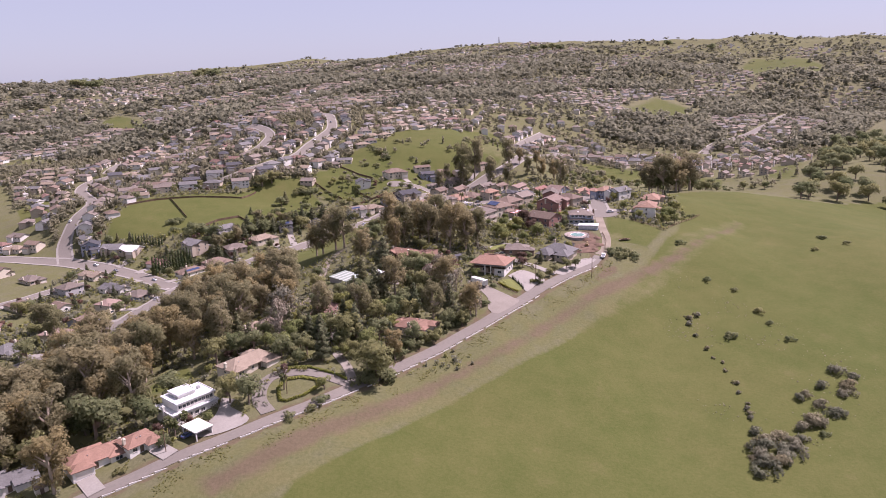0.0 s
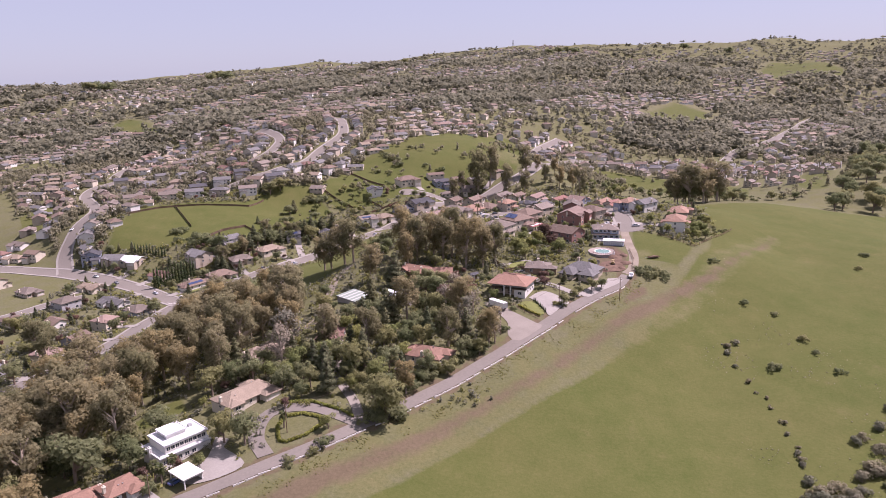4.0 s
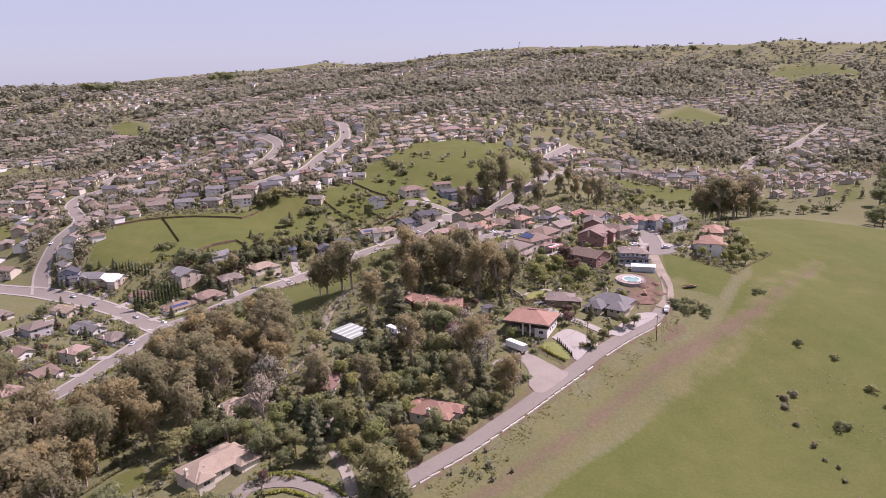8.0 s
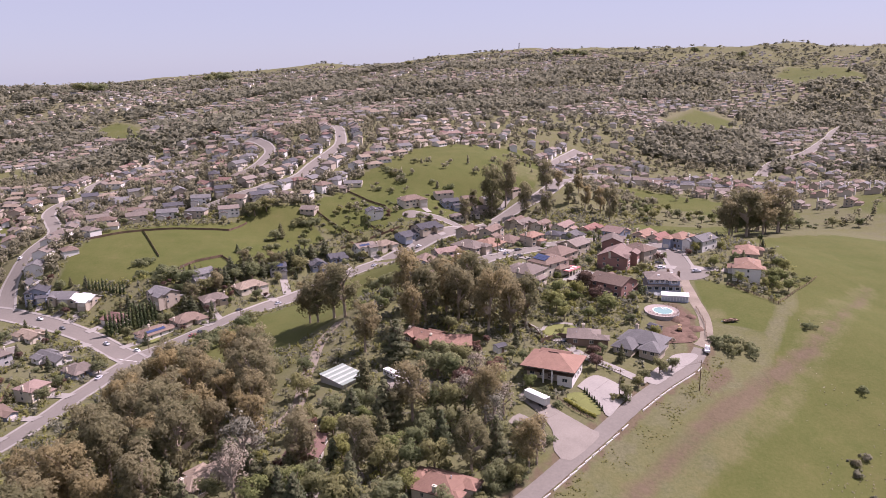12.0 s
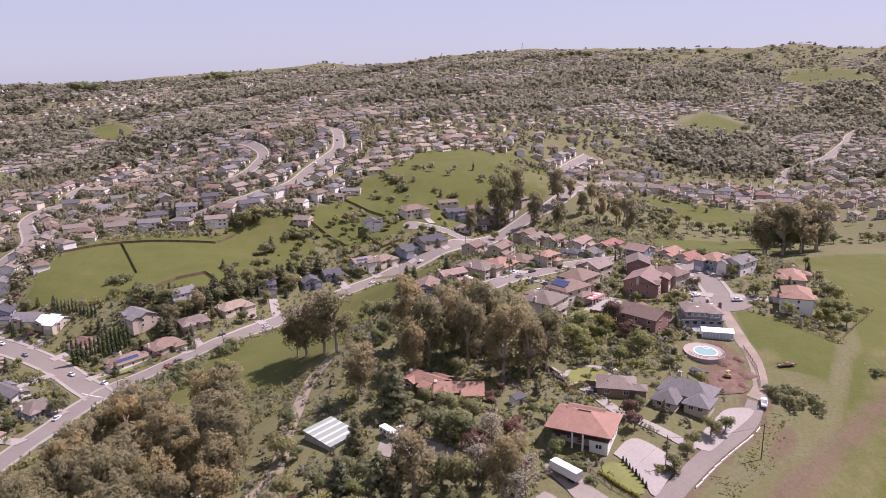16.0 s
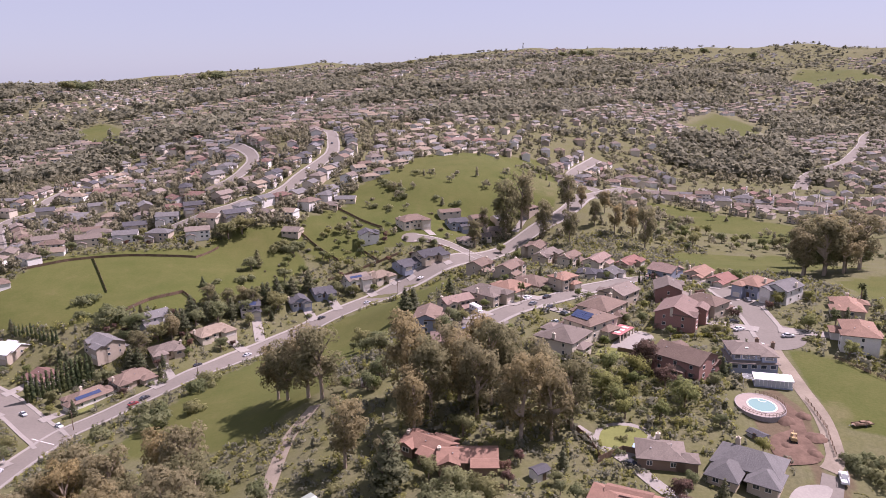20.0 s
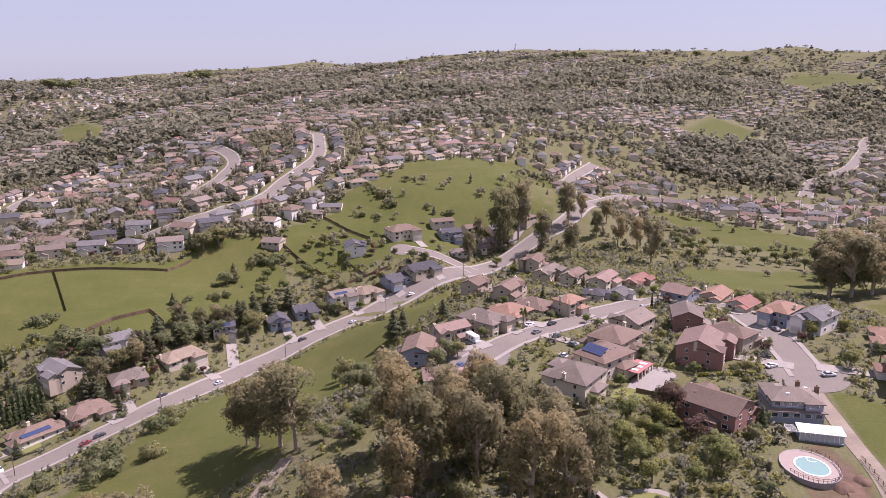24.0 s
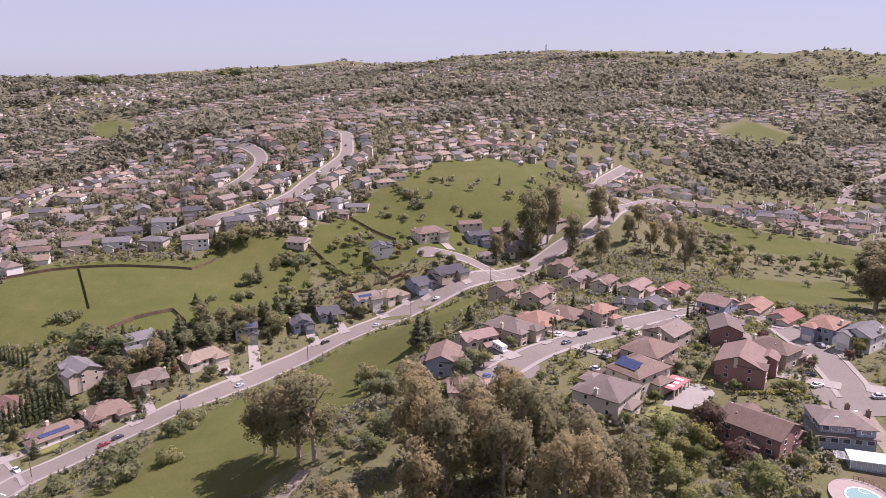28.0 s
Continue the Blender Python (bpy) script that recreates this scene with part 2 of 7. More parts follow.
def box(v, f, x0, y0, z0, x1, y1, z1):
    n = len(v)
    v += [(x0, y0, z0), (x1, y0, z0), (x1, y1, z0), (x0, y1, z0), (x0, y0, z1), (x1, y0, z1), (x1, y1, z1), (x0, y1, z1)]
    f += [(n + 3, n + 2, n + 1, n), (n + 4, n + 5, n + 6, n + 7), (n, n + 1, n + 5, n + 4), (n + 1, n + 2, n + 6, n + 5), (n + 2, n + 3, n + 7, n + 6), (n + 3, n, n + 4, n + 7)]


def boxes(name, rows, mats=()):
    v, f = [], []
    for r in rows:
        box(v, f, *r)
    return mesh_of(name, v, f, mats)


def tube(v, f, a, b, ra, rb, sides=6):
    """A tapered round bar from a to b."""
    a, b = Vector(a), Vector(b)
    q = (b - a).to_track_quat("Z", "Y")
    n = len(v)
    for p, r in ((a, ra), (b, rb)):
        v += [tuple(p + q @ Vector((r * math.cos(2 * math.pi * k / sides), r * math.sin(2 * math.pi * k / sides), 0))) for k in range(sides)]
    f += [(n + k, n + (k + 1) % sides, n + sides + (k + 1) % sides, n + sides + k) for k in range(sides)]
    f += [tuple(n + sides + k for k in range(sides)), tuple(n + sides - 1 - k for k in range(sides))]


def empty(name, m=None, **tags):
    ob = new(name)
    if m is not None:
        ob.matrix_basis = m
    return tagged(ob, **tags)


# ---- the lie of the land: knolls and hollows as (x, y, height, reach) ----
NEAR_SPOTS = [
    (-45, 227, 2.4, 30), (-34, 246, 5.1, 30), (20, 232, -7.2, 35), (132, 242, -16.6, 40), (145, 290, -0.6, 35), (20, 283, 13.9, 30),
    (70, 285, 0.3, 30), (88, 335, 15.6, 25), (101, 364, 13.6, 22), (150, 384, 16.2, 28), (154, 342, 5, 28), (122, 388, 19.1, 22),
    (145, 402, 24.1, 25), (-110, 225, 0.5, 40), (-200, 280, -17.7, 60), (-110, 330, -6.8, 40), (-66, 300, 14.9, 35), (-42, 363, 10.5, 30),
    (-90, 420, -12, 40), (-27, 432, 24.2, 28), (-62, 480, -5.1, 35), (0, 375, 17.1, 30), (48, 335, 19.5, 28), (45, 400, 15.2, 28),
]
PLATEAU_SPOTS = [
    (85, 394, 22.9, 25), (46, 448, 18.6, 28), (13, 480, 24.5, 28), (100, 458, 21.6, 28), (60, 520, 19.1, 30), (130, 505, 21.5, 30),
    (172, 474, 26.9, 28), (100, 570, 11.8, 32), (-40, 550, -20.8, 35), (-160, 480, -25.1, 40), (-92, 565, -26.9, 32), (-20, 627, -24, 32),
    (45, 691, -19.1, 32), (-270, 440, -23.3, 60), (0, 560, 23.5, 30), (-142, 590, 2.7, 30), (-190, 600, -6.1, 32), (-211, 640, 14.2, 35),
    (-100, 640, -3.1, 32), (-39, 679, -0.9, 28), (-8, 674, 16.4, 28), (-12, 714, 15.9, 28), (-70, 730, 14.9, 35), (80, 775, 22, 40),
]
HILL_SPOTS = [
    (-11, 811, 31.2, 40), (30, 862, 41.4, 45), (-130, 757, 25.3, 40), (-159, 835, 45.8, 45), (-111, 987, 56.9, 60), (34, 977, 39.7, 60),
    (-260, 700, 6.4, 45), (-323, 739, -7.7, 45), (-250, 815, 17.5, 50), (-400, 880, 12.7, 80), (150, 895, 5.2, 50), (90, 700, 2.6, 40),
    (170, 570, 11.8, 40), (225, 525, 18.3, 35), (290, 530, 13.7, 45), (370, 530, -13.6, 60), (200, 650, -5, 45), (241, 780, -8.8, 45),
    (320, 790, -18.3, 60), (280, 840, -1.7, 45), (440, 700, 8.4, 70), (260, 400, 14.4, 50), (300, 300, -3.5, 80), (400, 1000, -17.2, 120),
]
WIDE_SPOTS = [
    (-443, 975, 4, 90), (-576, 1516, 15.4, 160), (-700, 1150, -7.1, 160), (-1055, 2392, 86.5, 300), (-30, 1300, 63.1, 140), (-330, 1300, 47.9, 140),
    (230, 1300, 54.2, 140), (560, 1250, -3.3, 150), (855, 1570, -24.6, 200), (500, 1750, 58.1, 200), (0, 1800, 84.7, 220), (-500, 2000, 64.4, 250),
    (400, 2400, 106.2, 300), (1300, 2300, 59.5, 350), (0, 2700, 151.2, 350), (-1300, 1500, 9.3, 300), (-800, 700, -18, 200), (900, 900, 14.1, 200),
    (0, 0, -12.7, 120), (300, 60, -26.1, 150), (-350, 100, -30, 150), (900, 300, -20.3, 300), (-900, 200, -30.4, 300), (-500, 2800, 78.1, 350),
]
SKYLINE = [(-180, -1.0), (-60, -0.6), (-29, -0.45), (-23, -0.42), (-19.4, -0.03), (-15, 0.18), (-11, 0.41), (-7.7, 0.72), (-5.1, 0.5), (-1.7, 0.65),
           (2.2, 1.13), (7.9, 1.45), (13.4, 1.36), (23.3, 1.19), (27.2, 1.37), (30.4, 1.03), (34, 1.0), (60, 0.6), (180, -1.0)]  # bearing and rise of the far ridge
SPOTS = np.array(NEAR_SPOTS + PLATEAU_SPOTS + HILL_SPOTS + WIDE_SPOTS)


def height(x, y):
    x, y = np.asarray(x, float), np.asarray(y, float)
    num, den = np.zeros(x.shape), np.zeros(x.shape)
    for cx, cy, z, r in SPOTS:
        d2 = ((x - cx) ** 2 + (y - cy) ** 2) / r**2
        w = np.exp(-d2 / 2) + 1e-4 / (1 + d2) ** 2
        num += w * z
        den += w
    dx, dy = x + 4.5, y - 240
    far, bearing = np.hypot(dx, dy), np.degrees(np.arctan2(dx, dy))
    top = 117 + 4300 * np.tan(np.radians(np.interp(bearing, [r[0] for r in SKYLINE], [r[1] for r in SKYLINE])))
    k = np.clip((far - 2300) / 2000, 0, 1)
    k = k * k * (3 - 2 * k)
    swell = np.sin(x * 0.011 + 1.3) * np.sin(y * 0.009) + 0.6 * np.sin(x * 0.023 - y * 0.019)
    return num / den * (1 - k) + top * k + swell * 6 * np.clip((far - 900) / 1500, 0, 1) + 0.25 * np.sin(x * 0.13 + y * 0.07) * np.sin(y * 0.11)


def lie(x, y):
    return float(height(x, y))


def inside(poly, x, y):
    """Which of the places lie in the polygon."""
    hit = np.zeros(np.shape(x), bool)
    for (ax, ay), (bx, by) in zip(poly, poly[1:] + poly[:1]):
        if ay != by:
            hit ^= ((ay > y) != (by > y)) & (x < (bx - ax) * (y - ay) / (by - ay) + ax)
    return hit


def soft_inside(poly, x, y, fade=4.0):
    """1 well inside the polygon, 0 well outside, with a soft edge."""
    near = np.full(np.shape(x), 1e9)
    for (ax, ay), (bx, by) in zip(poly, poly[1:] + poly[:1]):
        u, w = bx - ax, by - ay
        s = np.clip(((x - ax) * u + (y - ay) * w) / (u * u + w * w), 0, 1)
        near = np.minimum(near, np.hypot(x - ax - s * u, y - ay - s * w))
    return np.clip(0.5 + np.where(inside(poly, x, y), near, -near) / (2 * fade), 0, 1)


def curve_through(points, step=4.0):
    """Evenly spaced places on a smooth line through the points."""
    p = [Vector(q) for q in points]
    p = [2 * p[0] - p[1]] + p + [2 * p[-1] - p[-2]]
    out = []
    for a, b, c, d in zip(p, p[1:], p[2:], p[3:]):
        n = max(2, int((c - b).length / step))
        for k in range(n):
            s = k / n
            out.append(0.5 * (2 * b + (c - a) * s + (2 * a - 5 * b + 4 * c - d) * s * s + (3 * b - a - 3 * c + d) * s**3))
    return out + [p[-2]]


FIELD = [(-60, 150), (-38, 195), (26, 250), (66, 284), (100, 322), (145, 391), (152, 396), (172, 440), (195, 531), (260, 558), (470, 590), (640, 330), (700, -250), (-260, -250), (-260, 110), (-120, 140)]
MEADOW = [(-240, 560), (-245, 600), (-238, 640), (-205, 652), (-157, 662), (-133, 690), (-105, 700), (-80, 652), (-89, 636), (-95, 610), (-122, 599), (-140, 578), (-163, 572), (-190, 562)]
GREEN_HILL = [(-64, 770), (-45, 810), (-16, 868), (50, 915), (116, 957), (128, 891), (112, 800), (95, 750), (42, 735), (25, 735), (-21, 732), (-61, 725)]
BANK_GREEN = [(-94, 680), (-93, 711), (-68, 741), (-53, 768), (-26, 744), (16, 732), (53, 734), (43, 718), (-2, 682), (-24, 674), (-46, 662), (-75, 661)]
LAWN_STRIP = [(-125, 440), (-108, 490), (-90, 532), (-66, 568), (-40, 597), (-10, 622), (14, 640), (18, 620), (10, 565), (-10, 543), (-24, 520), (-40, 480), (-40, 445), (-65, 420)]
VALLEY_FIELD = [(192, 854), (214, 846), (330, 740), (300, 670), (242, 735), (201, 793)]
KNOLL_FIELD = [(150, 560), (240, 575), (240, 650), (160, 660), (140, 610)]
YARDS = [[(-107, 265), (-94, 279), (-87, 268), (-95, 260), (-102, 258)], [(122, 436), (136, 428), (147, 403), (129, 376), (114, 384), (114, 404)],
         [(-628, 1519), (-601, 1567), (-404, 1204), (-356, 1137), (-451, 1193)], [(-340, 636), (-376, 700), (-363, 733), (-348, 719), (-309, 638), (-321, 625)]]
FAR_GREENS = [[(-560, 1384), (-645, 1580), (-634, 1672), (-524, 1510), (-430, 1230)], [(1205, 2633), (1367, 2885), (1563, 2930), (1464, 2489), (1152, 1976), (1136, 2165), (959, 2005)],
              [(402, 1366), (533, 1564), (600, 1462), (510, 1283), (380, 1248)], [(134, 1002), (153, 1053), (182, 1094), (179, 1039)], [(342, 708), (440, 839), (502, 858), (376, 651), (342, 659)]]
DRY_BANK = [(-100, 188), (-84, 199), (-57, 215), (-12, 247), (27, 283), (90, 336), (120, 350), (150, 392), (209, 447), (217, 439), (114, 322), (58, 280), (8, 233), (-41, 191), (-57, 180)]
TAN_FIELD = [(-600, 1002), (-575, 1090), (-544, 1094), (-444, 977), (-484, 946)]
DRY_LOT = [(-6, 600), (14, 636), (26, 640), (30, 600), (14, 565)]
BROWN_BAND = [(-70, 198), (-40, 221), (-7, 243), (11, 256), (34, 275), (62, 303), (89, 330), (119, 354), (152, 380), (216, 450), (207, 432), (145, 363), (112, 335), (84, 312), (59, 288), (33, 264), (10, 245), (-7, 230), (-40, 205), (-62, 188)]
STRAW_SPOT = [(110, 394), (116, 400), (121, 398), (119, 390), (112, 381), (107, 377), (107, 384)]
BEND_DIRT = [(89, 337), (98, 349), (105, 353), (104, 345), (96, 337), (90, 333)]
BROWN_SLOPE = [(70, 800), (100, 860), (128, 890), (118, 830), (100, 765)]
DIGGING = [(86, 372), (100, 372), (107, 392), (104, 410), (92, 400)]
STREETS = dict(
    hill_road=([(-150, 176), (-110, 192), (-79.5, 209.4), (-63.7, 218.3), (-46.8, 229), (-28.6, 242.6), (-8, 259.5), (15, 278.5), (34, 297), (58, 321), (72, 335), (90, 351), (99, 364)], 5.4),
    long_street=([(-190, 330), (-166, 370), (-161, 420), (-155, 464), (-146, 480), (-127, 505), (-109, 531), (-86, 563), (-58, 595.5), (-30, 623), (0, 645.5), (28, 667.5), (48, 692), (72, 716), (104, 742), (128, 785), (144, 830), (160, 858), (191, 892), (235, 910)], 10.6),
    cross_street=([(-154, 464), (-164, 475), (-201, 509), (-249, 537), (-290, 557), (-350, 580)], 10.4),
    winding_street=([(-264, 545), (-278, 577), (-281, 598), (-283, 621), (-286, 650), (-300, 690), (-325, 735), (-345, 770), (-345, 795), (-325, 812), (-290, 822)], 9.0),
    upper_street=([(-120, 1008), (-104, 985), (-94, 923), (-89, 873), (-98, 833), (-107, 807), (-115, 778), (-124, 757), (-137, 742), (-150, 722), (-180, 705), (-230, 690), (-275, 672)], 9.0),
    side_street=([(-205, 960), (-193, 940), (-171, 899), (-159, 857), (-158, 818), (-163, 793), (-171, 783)], 8.5),
    west_street=([(-340, 830), (-352, 900), (-350, 960), (-339, 1035), (-313, 1060), (-288, 1118)], 8.5),
    blue_court=([(-11, 685), (8, 681), (24, 674), (32, 670)], 9.0),
    west_court=([(15, 468), (26, 481), (41, 495), (54, 504), (69, 518), (84, 532), (100, 545), (118, 548), (130, 526)], 9.6),
    east_court=([(122, 447), (125, 464), (127.5, 482), (128.4, 500), (130.4, 525)], 9.6),
    hill_branch=([(160, 862), (153, 884), (137, 913), (148, 940), (158, 962), (194, 1025)], 9.0),
    back_court=([(-262, 446), (-249, 464), (-238, 480), (-226, 489)], 8.5),
    valley_road=([(400, 960), (450, 1037), (500, 1079), (551, 1129), (663, 1287), (760, 1440), (864, 1590)], 12.0),
    terrace_road=([(180, 905), (240, 880), (300, 850), (370, 815)], 7.0),
    town_road=([(290, 960), (340, 930), (420, 905), (500, 880)], 8.0),
)
LINES = {n: np.array([tuple(q) for q in curve_through(p)]) for n, (p, _) in STREETS.items()}
WIDTHS = {n: w for n, (_, w) in STREETS.items()}


def nearest_street(x, y):
    """The nearest street: how far its edge is, and the way to it."""
    best = (1e9, None)
    for n, line in LINES.items():
        d = np.hypot(line[:, 0] - x, line[:, 1] - y)
        k = int(d.argmin())
        if d[k] - WIDTHS[n] / 2 < best[0]:
            best = (float(d[k]) - WIDTHS[n] / 2, line[k] - (x, y))
    return best


# ---- the ground, one sheet to the horizon ----
def ground_sheet():
    rings = np.concatenate([[0.0, 25.0], 50 * (4800 / 50) ** (np.arange(300) / 299)])
    turns = np.radians(np.concatenate([np.linspace(-42, 42, 330), np.linspace(42, 318, 74)[1:-1]]))
    n = len(turns)
    r, a = np.meshgrid(rings, turns, indexing="ij")
    x, y = r * np.sin(a), r * np.cos(a) + 60
    z = height(x, y)
    v = np.stack([x.ravel(), y.ravel(), z.ravel()], 1)
    i, j = np.meshgrid(np.arange(len(rings) - 1), np.arange(n), indexing="ij")
    k = (j + 1) % n
    f = np.stack([i * n + j, (i + 1) * n + j, (i + 1) * n + k, i * n + k], -1).reshape(-1, 4)[:, ::-1]
    me = mesh_of("ground", v.tolist(), f.tolist(), [GROUND], smooth=True)
    px, py = v[:, 0], v[:, 1]
    far = np.hypot(px, py - 240)
    lush = np.zeros(len(v))
    for poly in FAR_GREENS:
        lush = np.maximum(lush, 0.62 * soft_inside(poly, px, py, 20.0))
    for poly in [FIELD, MEADOW, GREEN_HILL, BANK_GREEN, LAWN_STRIP, VALLEY_FIELD, KNOLL_FIELD] + YARDS:
        lush = np.maximum(lush, soft_inside(poly, px, py))
    lush[far < 1050] = np.maximum(lush, 0.46)[far < 1050]
    lush[(px > 420) & (py < 540)] = 1
    dry = 0.58 * soft_inside(DRY_BANK, px, py, 3.0) + soft_inside(TAN_FIELD, px, py, 10.0) + soft_inside(DRY_LOT, px, py) + 1.0 * soft_inside(BROWN_SLOPE, px, py, 12.0)
    dry = np.maximum(dry, np.where((far > 3000), 0.55, 0))
    dry = dry + 0.75 * soft_inside(STRAW_SPOT, px, py, 3.0)
    bare = np.maximum(np.maximum(soft_inside(DIGGING, px, py, 1.5), 0.9 * soft_inside(BEND_DIRT, px, py, 3.0)), 0.78 * soft_inside(BROWN_BAND, px, py, 6.0))
    lane = LINES["hill_road"]
    d = np.hypot(px[:, None] - lane[None, ::2, 0], py[:, None] - lane[None, ::2, 1]).min(1)
    bare = np.maximum(bare, 0.85 * np.clip(1 - np.abs(d - 4.2) / 3.4, 0, 1))
    cover = me.color_attributes.new("cover", "FLOAT_COLOR", "POINT")
    cover.data.foreach_set("color", np.stack([lush, dry, bare, np.ones(len(v))], 1).astype(np.float32).ravel())
    tagged(new("ground", me), "rolling hills of green meadow, dry grass and garden soil", "ground", kind="structure")


ground_sheet()


def ribbon(name, line, offsets, rise, material, label, category, drop=0.0):
    """A strip along a line that lies on the land, from one offset to the other; drop: depth of its side faces."""
    line = np.asarray(line, float)
    way = np.gradient(line, axis=0)
    way /= np.linalg.norm(way, axis=1)[:, None] + 1e-9
    side = np.stack([way[:, 1], -way[:, 0]], 1)
    across = np.linspace(offsets[0], offsets[1], max(2, int(abs(offsets[1] - offsets[0]) / 1.6) + 1))
    p = line[:, None] + side[:, None] * across[None, :, None]
    z = height(p[..., 0], p[..., 1]) + rise
    n, m = z.shape
    v = np.concatenate([p, z[..., None]], -1).reshape(-1, 3).tolist()
    f = [(i * m + j, i * m + j + 1, (i + 1) * m + j + 1, (i + 1) * m + j) for i in range(n - 1) for j in range(m - 1)]
    if drop:
        k = len(v)
        for j in (0, m - 1):
            v += [(v[i * m + j][0], v[i * m + j][1], v[i * m + j][2] - drop) for i in range(n)]
        for s, j in enumerate((0, m - 1)):
            f += [(i * m + j, (i + 1) * m + j, k + s * n + i + 1, k + s * n + i)[:: 1 if s else -1] for i in range(n - 1)]
    if np.cross(side[0], way[0]) < 0:
        f = [q[::-1] for q in f]
    return tagged(new(name, mesh_of(name, v, f, [material])), label, category, kind="structure")


for _n, _line in LINES.items():
    _w = WIDTHS[_n] / 2
    _back = _n == "hill_road"
    ribbon("road", _line, (-_w, _w), 0.16, ASPHALT, "narrow patched asphalt lane along the grassy slope" if _back else "pale worn asphalt residential street", "road")
    if not _back:
        for _s in (-1, 1):
            ribbon("pavement", _line, (_s * (_w + 0.02), _s * (_w + 1.7)), 0.30, CONCRETE, "light concrete pavement with a raised kerb", "pavement", 0.3)
ribbon("track", [tuple(q) for q in curve_through([(99, 366), (104, 372), (109.5, 388.5), (113, 410), (117, 432), (119, 440)])], (-2.4, 2.4), 0.12, DIRT, "rutted dirt track between lane and court", "track")


def round_court(x, y, r, label):
    v = [(x, y, lie(x, y) + 0.19)]
    for q in (0.5, 1.0):
        v += [(x + r * q * math.cos(k * math.pi / 16), y + r * q * math.sin(k * math.pi / 16), lie(x + r * q * math.cos(k * math.pi / 16), y + r * q * math.sin(k * math.pi / 16)) + 0.19) for k in range(32)]
    f = [(0, 1 + k, 1 + (k + 1) % 32) for k in range(32)] + [(1 + k, 33 + k, 33 + (k + 1) % 32, 1 + (k + 1) % 32) for k in range(32)]
    tagged(new("road", mesh_of("turning_circle", v, f, [ASPHALT])), label, "road", kind="structure")


round_court(122, 449, 12.5, "wide pale asphalt turning circle of a court")
round_court(17, 471, 11.0, "wide pale asphalt turning circle of a court")
round_court(-13, 685, 8.0, "pale concrete turning circle below the hill house")


# ---- houses ----
WINDOW_FRAME = boxes("window", [(-0.8, -0.05, -0.65, -0.7, 0.06, 0.65), (0.7, -0.05, -0.65, 0.8, 0.06, 0.65), (-0.7, -0.05, 0.55, 0.7, 0.06, 0.65), (-0.85, -0.1, -0.75, 0.85, 0.06, -0.65), (-0.04, -0.03, -0.65, 0.04, 0.05, 0.55)], [TRIM])
PANE = boxes("pane", [(-0.7, 0.0, -0.65, 0.7, 0.03, 0.55)], [GLASS])
FAR_WINDOW = boxes("window", [(-0.8, -0.06, -0.65, -0.7, 0.06, 0.65), (0.7, -0.06, -0.65, 0.8, 0.06, 0.65), (-0.7, -0.06, 0.55, 0.7, 0.06, 0.65), (-0.85, -0.1, -0.75, 0.85, 0.06, -0.65), (-0.7, -0.02, -0.65, 0.7, 0.03, 0.55)], [TRIM, GLASS])
FAR_WINDOW.polygons.foreach_set("material_index", [0] * 24 + [1] * 6)
DOOR_MESH = boxes("door", [(-0.5, -0.05, 0, 0.5, 0.05, 2.05), (-0.62, -0.08, 0, -0.5, 0.06, 2.15), (0.5, -0.08, 0, 0.62, 0.06, 2.15), (-0.62, -0.08, 2.05, 0.62, 0.06, 2.17)], [TRIM_DARK])
GARAGE_MESH = boxes("garage_door", [(-2.4, -0.04, 0.05 + 0.53 * k, 2.4, 0.05, 0.55 + 0.53 * k) for k in range(4)], [GARAGE])
CHIMNEY_MESH = boxes("chimney", [(-0.55, -0.4, 0, 0.55, 0.4, 3.0), (-0.65, -0.5, 3.0, 0.65, 0.5, 3.2), (-0.25, -0.2, 3.2, 0.25, 0.2, 3.55)])
VENT_MESH = boxes("vent", [(-0.09, -0.09, -0.3, 0.09, 0.09, 0.55), (-0.16, -0.16, 0.55, 0.16, 0.16, 0.65)])
FOOTPRINTS = []
TALK = dict(brown="brown", greybrown="grey-brown", tan="tan", slate="slate-grey", grey="grey", redbrown="red-brown", orange="orange", pink="faded pink", red="red", peach="peach", terracotta="terracotta", white="white",
            cream="cream", beige="beige", bluegrey="blue-grey", brick="brick-red")


